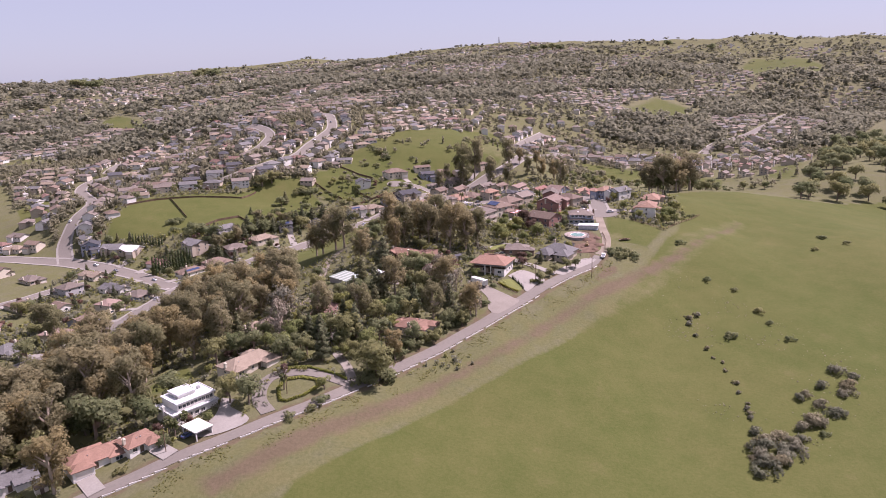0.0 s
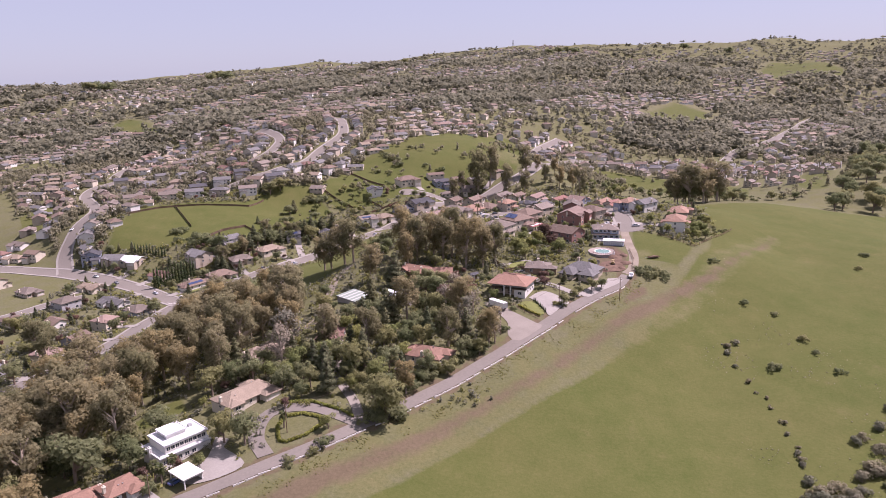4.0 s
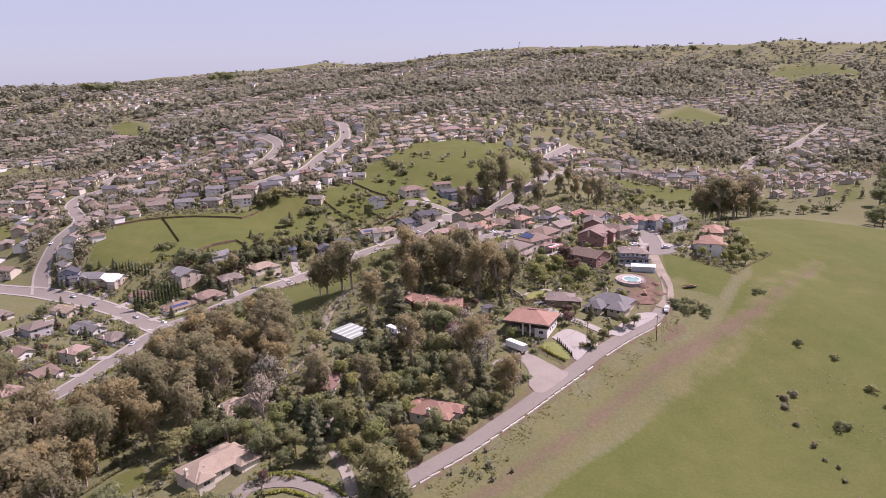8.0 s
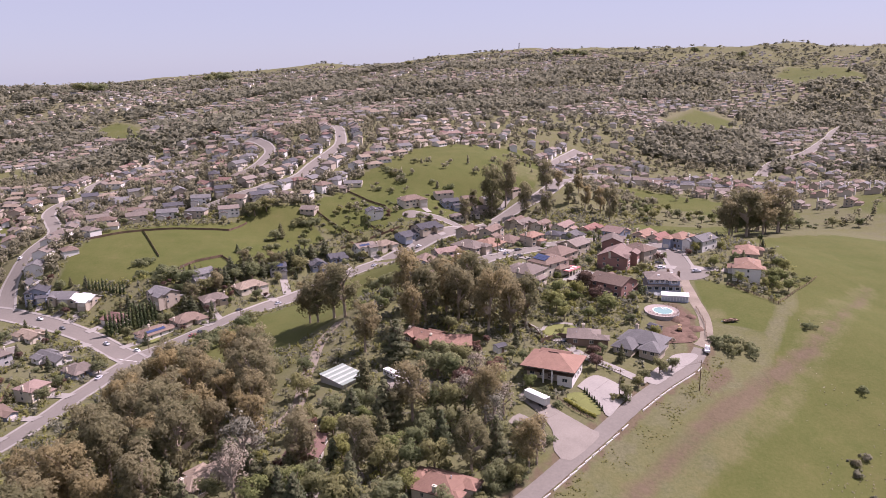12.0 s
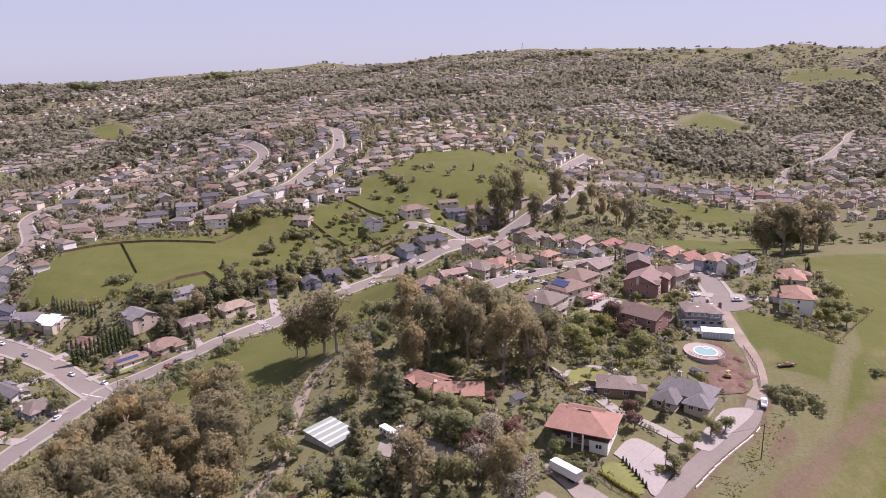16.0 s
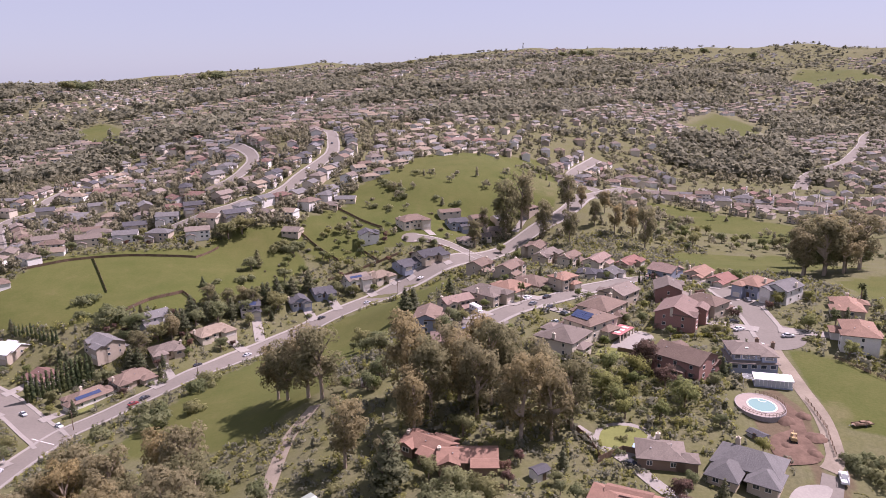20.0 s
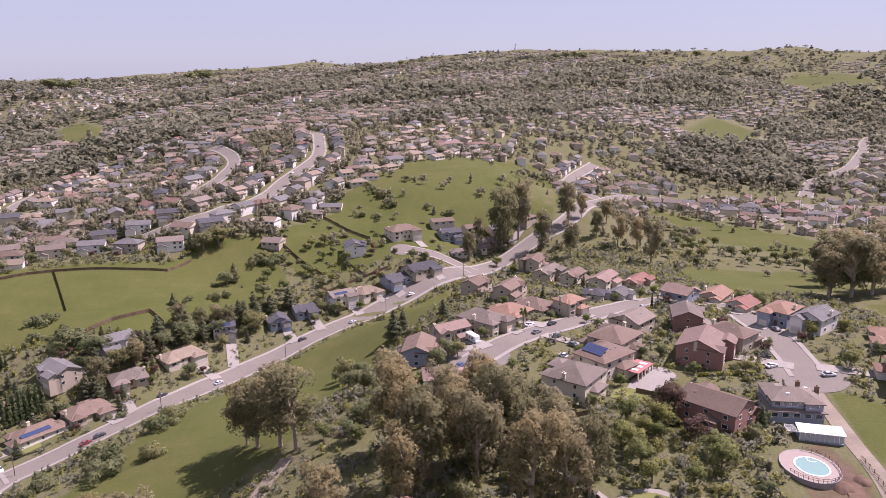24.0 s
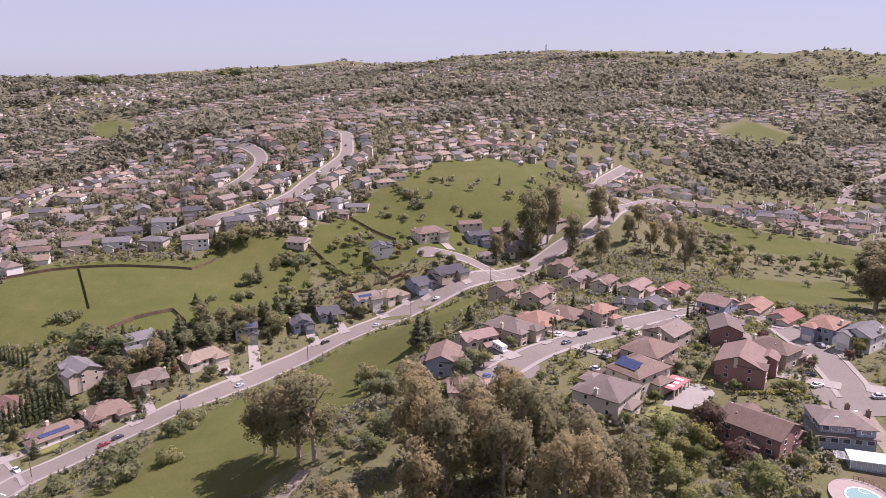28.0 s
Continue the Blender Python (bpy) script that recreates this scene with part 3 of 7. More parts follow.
def roof_mesh(x0, y0, x1, y1, z, kind, pitch=0.42, over=0.55):
    """A roof over a block: two or four slopes with thick eaves, or a flat slab with a parapet."""
    x0, y0, x1, y1 = x0 - over, y0 - over, x1 + over, y1 + over
    if kind == "flat":
        return boxes("roof", [(x0, y0, z - 0.05, x1, y1, z + 0.3), (x0, y0, z + 0.3, x1, y0 + 0.25, z + 0.5), (x0, y1 - 0.25, z + 0.3, x1, y1, z + 0.5), (x0, y0 + 0.25, z + 0.3, x0 + 0.25, y1 - 0.25, z + 0.5), (x1 - 0.25, y0 + 0.25, z + 0.3, x1, y1 - 0.25, z + 0.5)])
    w, d = x1 - x0, y1 - y0
    swap = d > w
    if swap:
        x0, y0, x1, y1 = y0, x0, y1, x1
        w, d = d, w
    h, ym = pitch * d / 2, (y0 + y1) / 2
    zb = z - pitch * over
    inset = d / 2 * 0.96 if kind == "hip" else 0.0
    if w - 2 * inset < 0.8:
        inset = (w - 0.8) / 2
    top = [(x0, y0, zb), (x1, y0, zb), (x1, y1, zb), (x0, y1, zb), (x0 + inset, ym, zb + h), (x1 - inset, ym, zb + h)]
    v = top + [(a, b, c - 0.22) for a, b, c in top]
    f = [(0, 1, 5, 4), (2, 3, 4, 5), (7, 6, 10, 11), (9, 8, 11, 10), (0, 6, 7, 1), (2, 8, 9, 3)]
    if kind == "hip":
        f += [(1, 2, 5), (3, 0, 4), (8, 7, 11), (6, 9, 10), (1, 7, 8, 2), (3, 9, 6, 0)]
    else:
        f += [(1, 7, 11, 5), (5, 11, 8, 2), (3, 9, 10, 4), (4, 10, 6, 0)]
    if swap:
        v = [(b, a, c) for a, b, c in v]
        f = [q[::-1] for q in f]
    return mesh_of("roof", v, f)


def wall_mesh(x0, y0, x1, y1, z, kind, pitch=0.42, foot=-3.0):
    v, f = [], []
    box(v, f, x0, y0, foot, x1, y1, z)
    if kind == "gable":
        n = len(v)
        if x1 - x0 >= y1 - y0:
            h, ym = pitch * (y1 - y0) / 2 - 0.25, (y0 + y1) / 2
            v += [(x0, y0, z), (x0, y1, z), (x0, ym, z + h), (x1, y0, z), (x1, y1, z), (x1, ym, z + h)]
        else:
            h, xm = pitch * (x1 - x0) / 2 - 0.25, (x0 + x1) / 2
            v += [(x1, y0, z), (x0, y0, z), (xm, y0, z + h), (x1, y1, z), (x0, y1, z), (xm, y1, z + h)]
        f += [(n, n + 2, n + 1), (n + 3, n + 4, n + 5), (n, n + 3, n + 5, n + 2), (n + 1, n + 2, n + 5, n + 4)]
    return mesh_of("wall", v, f)


def window_at(parent, x, y, z, side, k=1.0):
    m = pose(x, y, z, 0, 0, side) @ Matrix.Diagonal((k, 1, 1, 1))
    if parent.matrix_basis.translation.y > 400 or parent.matrix_basis.translation.x < -120:
        part("window", FAR_WINDOW, None, parent, m=m)
        return
    part("pane", PANE, None, part("window", WINDOW_FRAME, None, parent, m=m))


def house(x, y, turn, w, d, storeys, kind, roof, wall, detail=2, front=None, garage=True, chimney=None, note="", group=""):
    rng = random.Random(int(x * 7 + y * 13))
    far, way = nearest_street(x, y)
    if front is None:
        a = radians(turn)
        sides = [(math.sin(a), -math.cos(a)), (math.cos(a), math.sin(a)), (-math.sin(a), math.cos(a)), (-math.cos(a), -math.sin(a))]
        front = max(range(4), key=lambda k: sides[k][0] * way[0] + sides[k][1] * way[1])
    turn += 90 * front
    if front % 2:
        w, d = d, w
    base = lie(x, y) + (0.75 if storeys == 2 and x > 40 and y > 400 else 0.25)
    H = 2.75 * storeys + 0.25
    label = f"{'two-storey' if storeys == 2 else 'single-storey'} {TALK[wall]} house with a {TALK[roof]} {'flat' if kind == 'flat' else kind} roof{note}"
    root = empty("house", pose(x, y, base, 0, 0, turn), label=label, category="house", group=group)
    FOOTPRINTS.append((x, y, max(w, d) * 0.62))
    wing = min(6.6, w * 0.45)
    left = rng.random() < 0.5
    step = min(3.2, d * 0.22) if kind != "flat" else 0.0
    x0, x1, y0, y1 = -w / 2, w / 2, -d / 2 + step, d / 2
    blocks = [(x0, y0, x1, y1, H, kind)]
    gx0, gx1 = (x0, x0 + wing) if left else (x1 - wing, x1)
    if step:
        gz = 3.0 if storeys == 1 else (3.0 if rng.random() < 0.6 else H)
        blocks.append((gx0, -d / 2, gx1, y0 + 2.2, gz - 0.12, kind))
    bay, rear = None, None
    if step and w > 10.5:
        half = min(2.6, (w - wing) * 0.3)
        bc = x1 - half - 0.2 if left else x0 + half + 0.2
        bay = (bc - half, bc + half, y0 - 1.2)
        blocks.append((bay[0], bay[2], bay[1], (y0 + y1) / 2, H - 0.1, kind))
        if rng.random() < 0.7 and detail > 1:
            rw = rng.uniform(2.6, 3.6)
            rc = rng.uniform(x0 + rw + 0.3, x1 - rw - 0.3)
            rear = (rc - rw, rc + rw, y1 + rng.uniform(2.0, 3.2))
            blocks.append((rear[0], y1 - 2.4, rear[1], rear[2], 2.86 if storeys == 2 else H - 0.14, kind if storeys == 1 else "hip"))
    for k, (a, b, c, e, z, q) in enumerate(blocks):
        part("wall", wall_mesh(a, b, c, e, z, q), WALLS[wall], root)
        part("roof", roof_mesh(a, b, c, e, z, q), ROOFS[roof], root)
    yg = -d / 2 - 0.03
    if garage:
        part("garage_door", GARAGE_MESH, None, root, m=pose((gx0 + gx1) / 2, yg, 0, 0, 0, 0) @ Matrix.Diagonal((min(1, (wing - 1.4) / 4.8), 1, 1, 1)))
    dx = gx1 + 1.3 if left else gx0 - 1.3
    part("door", DOOR_MESH, None, root, m=pose(dx, y0 - 0.03, 0))
    if detail > 1 or rng.random() < 0.5:
        for s in range(storeys):
            zc = 1.5 + 2.75 * s
            lo, hi = (dx + 1.6, x1 - 1.2) if left else (x0 + 1.2, dx - 1.6)
            if s == 1:
                lo, hi = x0 + 1.6, x1 - 1.6
            n = max(1, int((hi - lo) / 3.4) + 1)
            for k in range(n):
                wx, size = lo + (hi - lo) * (k + 0.5) / n, rng.choice((0.8, 1.0, 1.2))
                if bay and bay[0] - 0.9 < wx < bay[1] + 0.9:
                    continue
                window_at(root, wx, y0 - 0.02, zc, 0, size)
            if bay:
                window_at(root, (bay[0] + bay[1]) / 2, bay[2] - 0.02, zc, 0, 1.5)
            if detail > 1:
                n = max(1, int((w - 3) / 4.2))
                for k in range(n):
                    wx, size = x0 + w * (k + 0.5) / n, rng.choice((0.8, 1.1, 1.3))
                    if not (rear and s == 0 and rear[0] - 0.9 < wx < rear[1] + 0.9):
                        window_at(root, wx, y1 + 0.02, zc, 180, size)
                if rear and s == 0:
                    window_at(root, (rear[0] + rear[1]) / 2, rear[2] + 0.02, zc, 180, 1.5)
            n = max(1, int((y1 - y0 - 2) / 4.5)) if detail > 1 else 1
            for k in range(n):
                yy = y0 + (y1 - y0) * (k + 0.5) / n
                if not (s == 0 and yy < y0 + 2.6 and step):
                    window_at(root, x1 + 0.02, yy, zc, 90, rng.choice((0.6, 0.9)))
                    window_at(root, x0 - 0.02, yy, zc, -90, rng.choice((0.6, 0.9)))
    if chimney or (chimney is None and kind != "flat" and rng.random() < 0.75):
        sx = x1 - 0.2 if left else x0 + 0.2
        part("chimney", CHIMNEY_MESH.copy() if not CHIMNEY_MESH.materials else CHIMNEY_MESH, WALLS["cream"], root, m=pose(sx, (y0 + y1) / 2 + rng.uniform(-1, 1), H - 1.2, 0, 0, 90))
    if kind != "flat" and detail > 1:
        for k in range(2):
            vx, vy = rng.uniform(x0 + 2.5, x1 - 2.5), (y0 + y1) / 2 + (y1 - y0) * rng.choice((-0.22, 0.22))
            ridge = min(x1 - x0, y1 - y0) / 2
            off = abs(vy - (y0 + y1) / 2) if x1 - x0 >= y1 - y0 else abs(vx)
            part("vent", VENT_MESH, STEEL, root, m=pose(vx, vy, H + 0.42 * max(0.0, ridge - off) - 0.35))
    if garage and far < 26:
        a = radians(turn)
        c, s = math.cos(a), math.sin(a)
        gx = (gx0 + gx1) / 2
        p = (x + gx * c - yg * s, y + gx * s + yg * c)
        reach = max(4.0, far - d / 2 + 2.0)
        q = (p[0] + s * reach, p[1] - c * reach)
        line = [(p[0] + (q[0] - p[0]) * k / 4, p[1] + (q[1] - p[1]) * k / 4) for k in range(5)]
        ribbon("driveway", line, (-2.7, 2.7), 0.36, CONCRETE, "pale concrete driveway before a garage", "driveway", 0.4)
    return root


house(-158.9, 503.7, 51, 20.0, 11.5, 1, "hip", "brown", "white")
house(-142.8, 518.2, 46, 16.8, 15.4, 1, "hip", "brown", "beige")
house(-133.9, 540.1, 32, 15.0, 14.0, 1, "hip", "greybrown", "beige")
house(-116.9, 561.2, 45, 18.7, 15.2, 1, "hip", "tan", "cream")
house(-103.6, 588.8, 16, 10.7, 13.2, 2, "gable", "slate", "grey")
house(-79.8, 606.4, 26, 11.0, 17.0, 1, "gable", "slate", "bluegrey")
house(-66.9, 618.4, 26, 11.9, 14.0, 1, "gable", "slate", "bluegrey")
house(-47.6, 632.0, 33, 14.2, 14.0, 2, "gable", "greybrown", "white")
house(-33.0, 639.0, 42, 15.0, 14.0, 1, "hip", "tan", "cream")
house(-16.2, 648.1, 38, 15.0, 14.0, 1, "gable", "slate", "bluegrey")
house(-1.5, 656.4, 38, 18.9, 17.0, 1, "gable", "slate", "beige")
house(-165.1, 540.2, 50, 14.4, 17.0, 2, "gable", "grey", "beige")
house(-145.7, 559.5, 44, 14.8, 13.7, 2, "gable", "grey", "white")
house(-186.2, 523.0, 54, 12.4, 14.6, 1, "gable", "redbrown", "cream")
house(-42.7, 683.8, 14, 14.0, 12.5, 2, "gable", "slate", "white")
house(-13.0, 706.1, 25, 20.0, 17.0, 2, "hip", "brown", "cream")
house(19.1, 719.3, 21, 14.5, 13.0, 2, "gable", "slate", "bluegrey")
house(-2.7, 478.5, -8, 12.7, 14.7, 2, "gable", "brown", "bluegrey")
house(4.3, 454.2, 2, 13.9, 10.6, 1, "hip", "pink", "cream")
house(8.3, 493.0, 31, 13.4, 10.0, 2, "gable", "pink", "beige")
house(22.3, 500.6, -43, 19.2, 12.4, 2, "hip", "greybrown", "beige")
house(35.0, 518.1, -46, 15.0, 14.0, 1, "hip", "orange", "beige")
house(47.0, 525.5, -44, 16.8, 12.9, 1, "hip", "brown", "beige")
house(59.7, 520.0, -56, 10.8, 10.6, 2, "hip", "orange", "beige")
house(38.7, 549.4, -33, 11.1, 15.2, 2, "gable", "brown", "beige")
house(70.0, 680.7, -26, 13.4, 17.0, 2, "gable", "brown", "beige")
house(64.2, 592.8, -36, 11.1, 17.0, 2, "gable", "greybrown", "beige")
house(74.7, 579.7, -36, 10.0, 14.0, 2, "gable", "brown", "cream")
house(88.1, 572.3, -38, 10.2, 17.0, 2, "gable", "pink", "cream")
house(107.8, 581.9, -38, 10.6, 17.0, 1, "gable", "red", "beige")
house(114.2, 541.1, -48, 12.5, 14.0, 2, "gable", "pink", "bluegrey")
house(132.0, 546.6, -42, 10.3, 17.0, 1, "gable", "orange", "beige")
house(133.0, 521.8, -50, 10.0, 14.0, 1, "gable", "red", "cream")
house(136.7, 496.9, -50, 10.0, 17.0, 2, "hip", "orange", "bluegrey")
house(143.9, 485.7, -53, 10.0, 17.0, 2, "gable", "grey", "white")
house(77.0, 495.4, -46, 14.6, 13.1, 2, "gable", "greybrown", "beige")
house(64.9, 476.9, -44, 16.5, 15.5, 2, "hip", "brown", "beige")
house(56.8, 460.6, -52, 15.8, 16.2, 2, "hip", "brown", "cream")
house(101.1, 496.3, -15, 13.7, 14.0, 2, "gable", "greybrown", "brick")
house(109.0, 475.3, -53, 14.2, 13.6, 2, "hip", "brown", "beige")
house(94.7, 464.4, -31, 17.1, 17.0, 2, "gable", "pink", "brick")
house(43.8, 445.7, -39, 17.1, 15.1, 2, "hip", "greybrown", "cream")
house(81.8, 423.4, -48, 16.8, 15.5, 2, "gable", "brown", "brick", chimney=True)
house(147.8, 439.7, -22, 13.8, 17.0, 2, "hip", "orange", "white")
house(161.3, 468.9, -22, 11.7, 17.0, 1, "hip", "orange", "beige")
house(58.0, 371.5, -14, 15.0, 10.0, 1, "hip", "greybrown", "brown", garage=False)
house(5.6, 374.6, -3, 15.5, 10.3, 1, "gable", "terracotta", "brown", front=0, garage=False)
house(-5.1, 383.0, -40, 14.0, 10.3, 1, "gable", "terracotta", "brown", front=0, garage=False)
house(0.9, 288.1, -28, 16.0, 11.0, 1, "hip", "terracotta", "cream", garage=False)
house(-39.9, 311.7, -10, 10.0, 14.3, 1, "gable", "redbrown", "brown")
house(-65.4, 265.7, 49, 20.0, 13.5, 1, "hip", "tan", "cream")
house(-104.7, 214.4, 40, 17.4, 11.5, 1, "hip", "terracotta", "white")
house(-92.3, 219.5, 47, 10.0, 11.1, 1, "hip", "terracotta", "white")
house(-214.0, 544.1, -20, 15.0, 14.0, 1, "gable", "white", "beige")
house(-229.4, 549.7, -6, 15.0, 14.0, 1, "gable", "grey", "beige")
house(-248.2, 556.1, 13, 12.5, 17.0, 2, "gable", "slate", "bluegrey")
house(25.0, 569.0, -35, 12.0, 12.0, 2, "gable", "brown", "beige")
house(78.0, 549.0, -20, 12.0, 9.0, 1, "hip", "slate", "grey", garage=False)
house(90.0, 551.0, -38, 11.0, 9.0, 1, "gable", "grey", "white")
house(-227.7, 503.4, -34, 17.0, 10.0, 1, "gable", "tan", "cream")
house(-197.8, 470.8, -34, 20.0, 9.5, 1, "gable", "grey", "white", chimney=True)
house(-175.0, 450.8, -34, 15.0, 12.0, 1, "hip", "greybrown", "bluegrey", chimney=True)
house(-183.5, 424.0, -24, 13.0, 11.0, 2, "hip", "pink", "cream")
house(-227.8, 467.6, -34, 15.0, 13.0, 2, "hip", "greybrown", "grey", chimney=True)
house(-187.6, 398.4, -22, 14.0, 11.5, 1, "gable", "brown", "bluegrey")
house(-193.9, 377.7, -18, 14.0, 11.0, 1, "hip", "pink", "cream", chimney=True)
house(-218.4, 434.1, -34, 14.0, 10.0, 1, "gable", "brown", "white")
house(-207.7, 355.8, -20, 15.0, 13.0, 1, "hip", "grey", "beige", chimney=True)
house(-266.4, 499.4, -34, 16.0, 11.0, 1, "hip", "greybrown", "beige")
house(-246.0, 440.0, -34, 14.0, 11.0, 1, "hip", "brown", "cream")
house(-129.0, 207.6, 40, 15.0, 10.0, 1, "gable", "grey", "white", garage=False)
house(-66.5, 301.0, 52, 17.0, 9.0, 1, "hip", "tan", "beige", garage=False)
house(-84.0, 345.0, 40, 14.0, 8.0, 1, "hip", "tan", "beige", garage=False)


def modern_house(x, y, turn):
    """A white house of stacked flat-roofed blocks with a band of windows towards the lane."""
    root = empty("house", pose(x, y, lie(x, y) + 0.3, 0, 0, turn), label="white modern house of stacked flat-roofed blocks", category="house")
    FOOTPRINTS.append((x, y, 10))
    white = WALLS["white"]
    for a, b, c, d, z0, z1 in [(-8.5, -6, 8.5, 6, -3, 3.0), (-6.0, -4.6, 8.2, 5.8, 3.2, 5.9), (-3.5, -1.0, 3.0, 5.0, 6.2, 7.3)]:
        part("wall", boxes("wall", [(a, b, z0, c, d, z1)]), white, root)
        e = 0.45
        part("roof", boxes("roof", [(a - e, b - e, z1, c + e, d + e, z1 + 0.22), (a - e, b - e, z1 + 0.22, c + e, b - e + 0.3, z1 + 0.45), (a - e, d + e - 0.3, z1 + 0.22, c + e, d + e, z1 + 0.45),
                                    (a - e, b - e + 0.3, z1 + 0.22, a - e + 0.3, d + e - 0.3, z1 + 0.45), (c + e - 0.3, b - e + 0.3, z1 + 0.22, c + e, d + e - 0.3, z1 + 0.45)]), ROOFS["white"], root)
    for k in range(9):
        part("pane", PANE, None, part("window", WINDOW_FRAME, None, root, m=pose(-5.0 + 1.5 * k, -4.63, 4.8) @ Matrix.Diagonal((0.85, 1, 1.0, 1))))
    for k in range(5):
        part("pane", PANE, None, part("window", WINDOW_FRAME, None, root, m=pose(-7 + 2.4 * k, -6.03, 1.5)))
    for k in range(4):
        part("pane", PANE, None, part("window", WINDOW_FRAME, None, root, m=pose(8.53, -3.4 + 2.5 * k, 1.5, 0, 0, 90)))
        part("pane", PANE, None, part("window", WINDOW_FRAME, None, root, m=pose(8.23, -3.4 + 2.5 * k, 4.6, 0, 0, 90)))
    for k in range(6):
        part("railing_post", boxes("railing_post", [(-8.7, -6 + 2.4 * k, 3.4, -8.6, -5.9 + 2.4 * k, 4.4)]), STEEL, root)
    part("railing", boxes("railing", [(-8.7, -6.2, 4.35, -8.6, 6.2, 4.42)]), STEEL, root)
    part("air_unit", boxes("air_unit", [(5.2, 1.0, 6.1, 6.4, 2.2, 7.0)]), STEEL, root)
    part("chimney", CHIMNEY_MESH.copy(), white, root, m=pose(-8.9, 0, 2, 0, 0, 90))


modern_house(-82.0, 239.1, 46)


def villa(x, y, turn):
    """A wide hipped roof over a white ground floor and a shaded upper veranda with two tall columns."""
    root = empty("house", pose(x, y, lie(x, y) + 0.25, 0, 0, turn), label="two-storey white villa with a wide terracotta hip roof", category="house")
    FOOTPRINTS.append((x, y, 11))
    part("wall", boxes("wall", [(-8.3, -4.2, -3, 3.2, 6.8, 2.8)]), WALLS["beige"], root)
    part("wall", boxes("wall", [(3.2, -6.6, -3, 8.3, 6.8, 2.8)]), WALLS["white"], root)
    part("wall", boxes("wall", [(-8.3, -4.2, 2.98, 8.3, 6.8, 5.5)]), WALLS["white"], root)
    part("balcony", boxes("balcony", [(-8.5, -6.7, 2.8, 8.5, -4.2, 2.98)]), TRIM_DARK, root)
    for k in range(18):
        part("railing_post", boxes("railing_post", [(-8.4 + 0.98 * k, -6.65, 2.98, -8.34 + 0.98 * k, -6.6, 3.9)]), TRIM_DARK, root)
    part("railing", boxes("railing", [(-8.45, -6.68, 3.9, 8.45, -6.56, 4.0)]), TRIM_DARK, root)
    for k in (-1.6, 1.4):
        part("column", boxes("column", [(k - 0.25, -6.95, -2, k + 0.25, -6.72, 5.4), (k - 0.32, -7.0, 5.1, k + 0.32, -6.7, 5.4)]), WALLS["white"], root)
    for k in range(5):
        window_at(root, -6.6 + 3.2 * k, -4.22, 4.3, 0, 1.3)
    window_at(root, 5.8, -6.62, 1.3, 0, 1.2)
    for k in range(3):
        window_at(root, -6.4 + 3.4 * k, -4.22, 1.4, 0, 1.1)
        for z in (1.4, 4.3):
            window_at(root, 8.32, -2.5 + 3.4 * k, z, 90, 0.9)
            window_at(root, -8.32, -2.5 + 3.4 * k, z, -90, 0.9)
    part("door", DOOR_MESH, None, root, m=pose(-0.1, -4.23, 0))
    part("roof", roof_mesh(-8.3, -6.8, 8.3, 6.8, 5.5, "hip", 0.36, 1.25), ROOFS["terracotta"], root)
    part("ridge_cap", boxes("ridge_cap", [(-1.9, -0.16, 8.02, 1.9, 0.16, 8.2)]), ROOFS["redbrown"], root)
    part("upper_roof", roof_mesh(-5.5, 2.6, 4.5, 6.4, 6.5, "gable", 0.36, 0.5), ROOFS["terracotta"], root)


villa(40.0, 344.6, -26.7)


def skirted_house(x, y, turn):
    """Two storeys under crossed hip roofs, with a lower skirt of roof between them and two chimneys."""
    root = empty("house", pose(x, y, lie(x, y) + 0.9, 0, 0, turn), label="two-storey blue-grey house with crossed brown hip roofs", category="house")
    FOOTPRINTS.append((x, y, 11))
    wall, roof = WALLS["bluegrey"], ROOFS["greybrown"]
    part("wall", wall_mesh(-7.4, -5.6, 7.4, 5.6, 2.9, "hip"), wall, root)
    part("skirt_roof", roof_mesh(-7.4, -5.6, 7.4, 5.6, 2.95, "hip", 0.3, 0.7), roof, root)
    for a, b, c, d, z in [(-6.6, -4.7, 6.4, 4.8, 5.7), (-6.9, -0.5, -1.2, 7.2, 5.55), (2.2, -5.5, 6.9, 1.0, 5.5)]:
        part("wall", wall_mesh(a, b, c, d, z, "hip"), wall, root)
        part("roof", roof_mesh(a, b, c, d, z, "hip", 0.44, 0.6), roof, root)
    for k in range(4):
        window_at(root, -5.2 + 2.3 * k, -4.72, 4.5, 0, 1.1)
    window_at(root, 4.5, -5.52, 4.5, 0, 1.6)
    for k in range(5):
        window_at(root, -6.0 + 3.0 * k, -5.62, 1.5, 0, 1.2)
    for k in range(3):
        for s, a in ((6.42, 90), (-6.92, -90)):
            window_at(root, s, -3.0 + 2.6 * k, 4.5, a, 0.9)
        for s, a in ((7.42, 90), (-7.42, -90)):
            window_at(root, s, -3.6 + 3.2 * k, 1.5, a, 0.9)
    for cx, cy in ((3.4, 5.9), (7.6, 2.6)):
        part("chimney", CHIMNEY_MESH if CHIMNEY_MESH.materials else CHIMNEY_MESH.copy(), WALLS["brown"], root, m=pose(cx, cy, 3.9))
    for cx, cy in ((-2.0, -2.4), (4.2, 2.0)):
        part("skylight", boxes("skylight", [(-0.5, -0.35, -0.2, 0.5, 0.35, 0.12)], [WHITE_METAL]), None, root, m=pose(cx, cy, 6.75))


skirted_house(103.4, 424.0, -10)


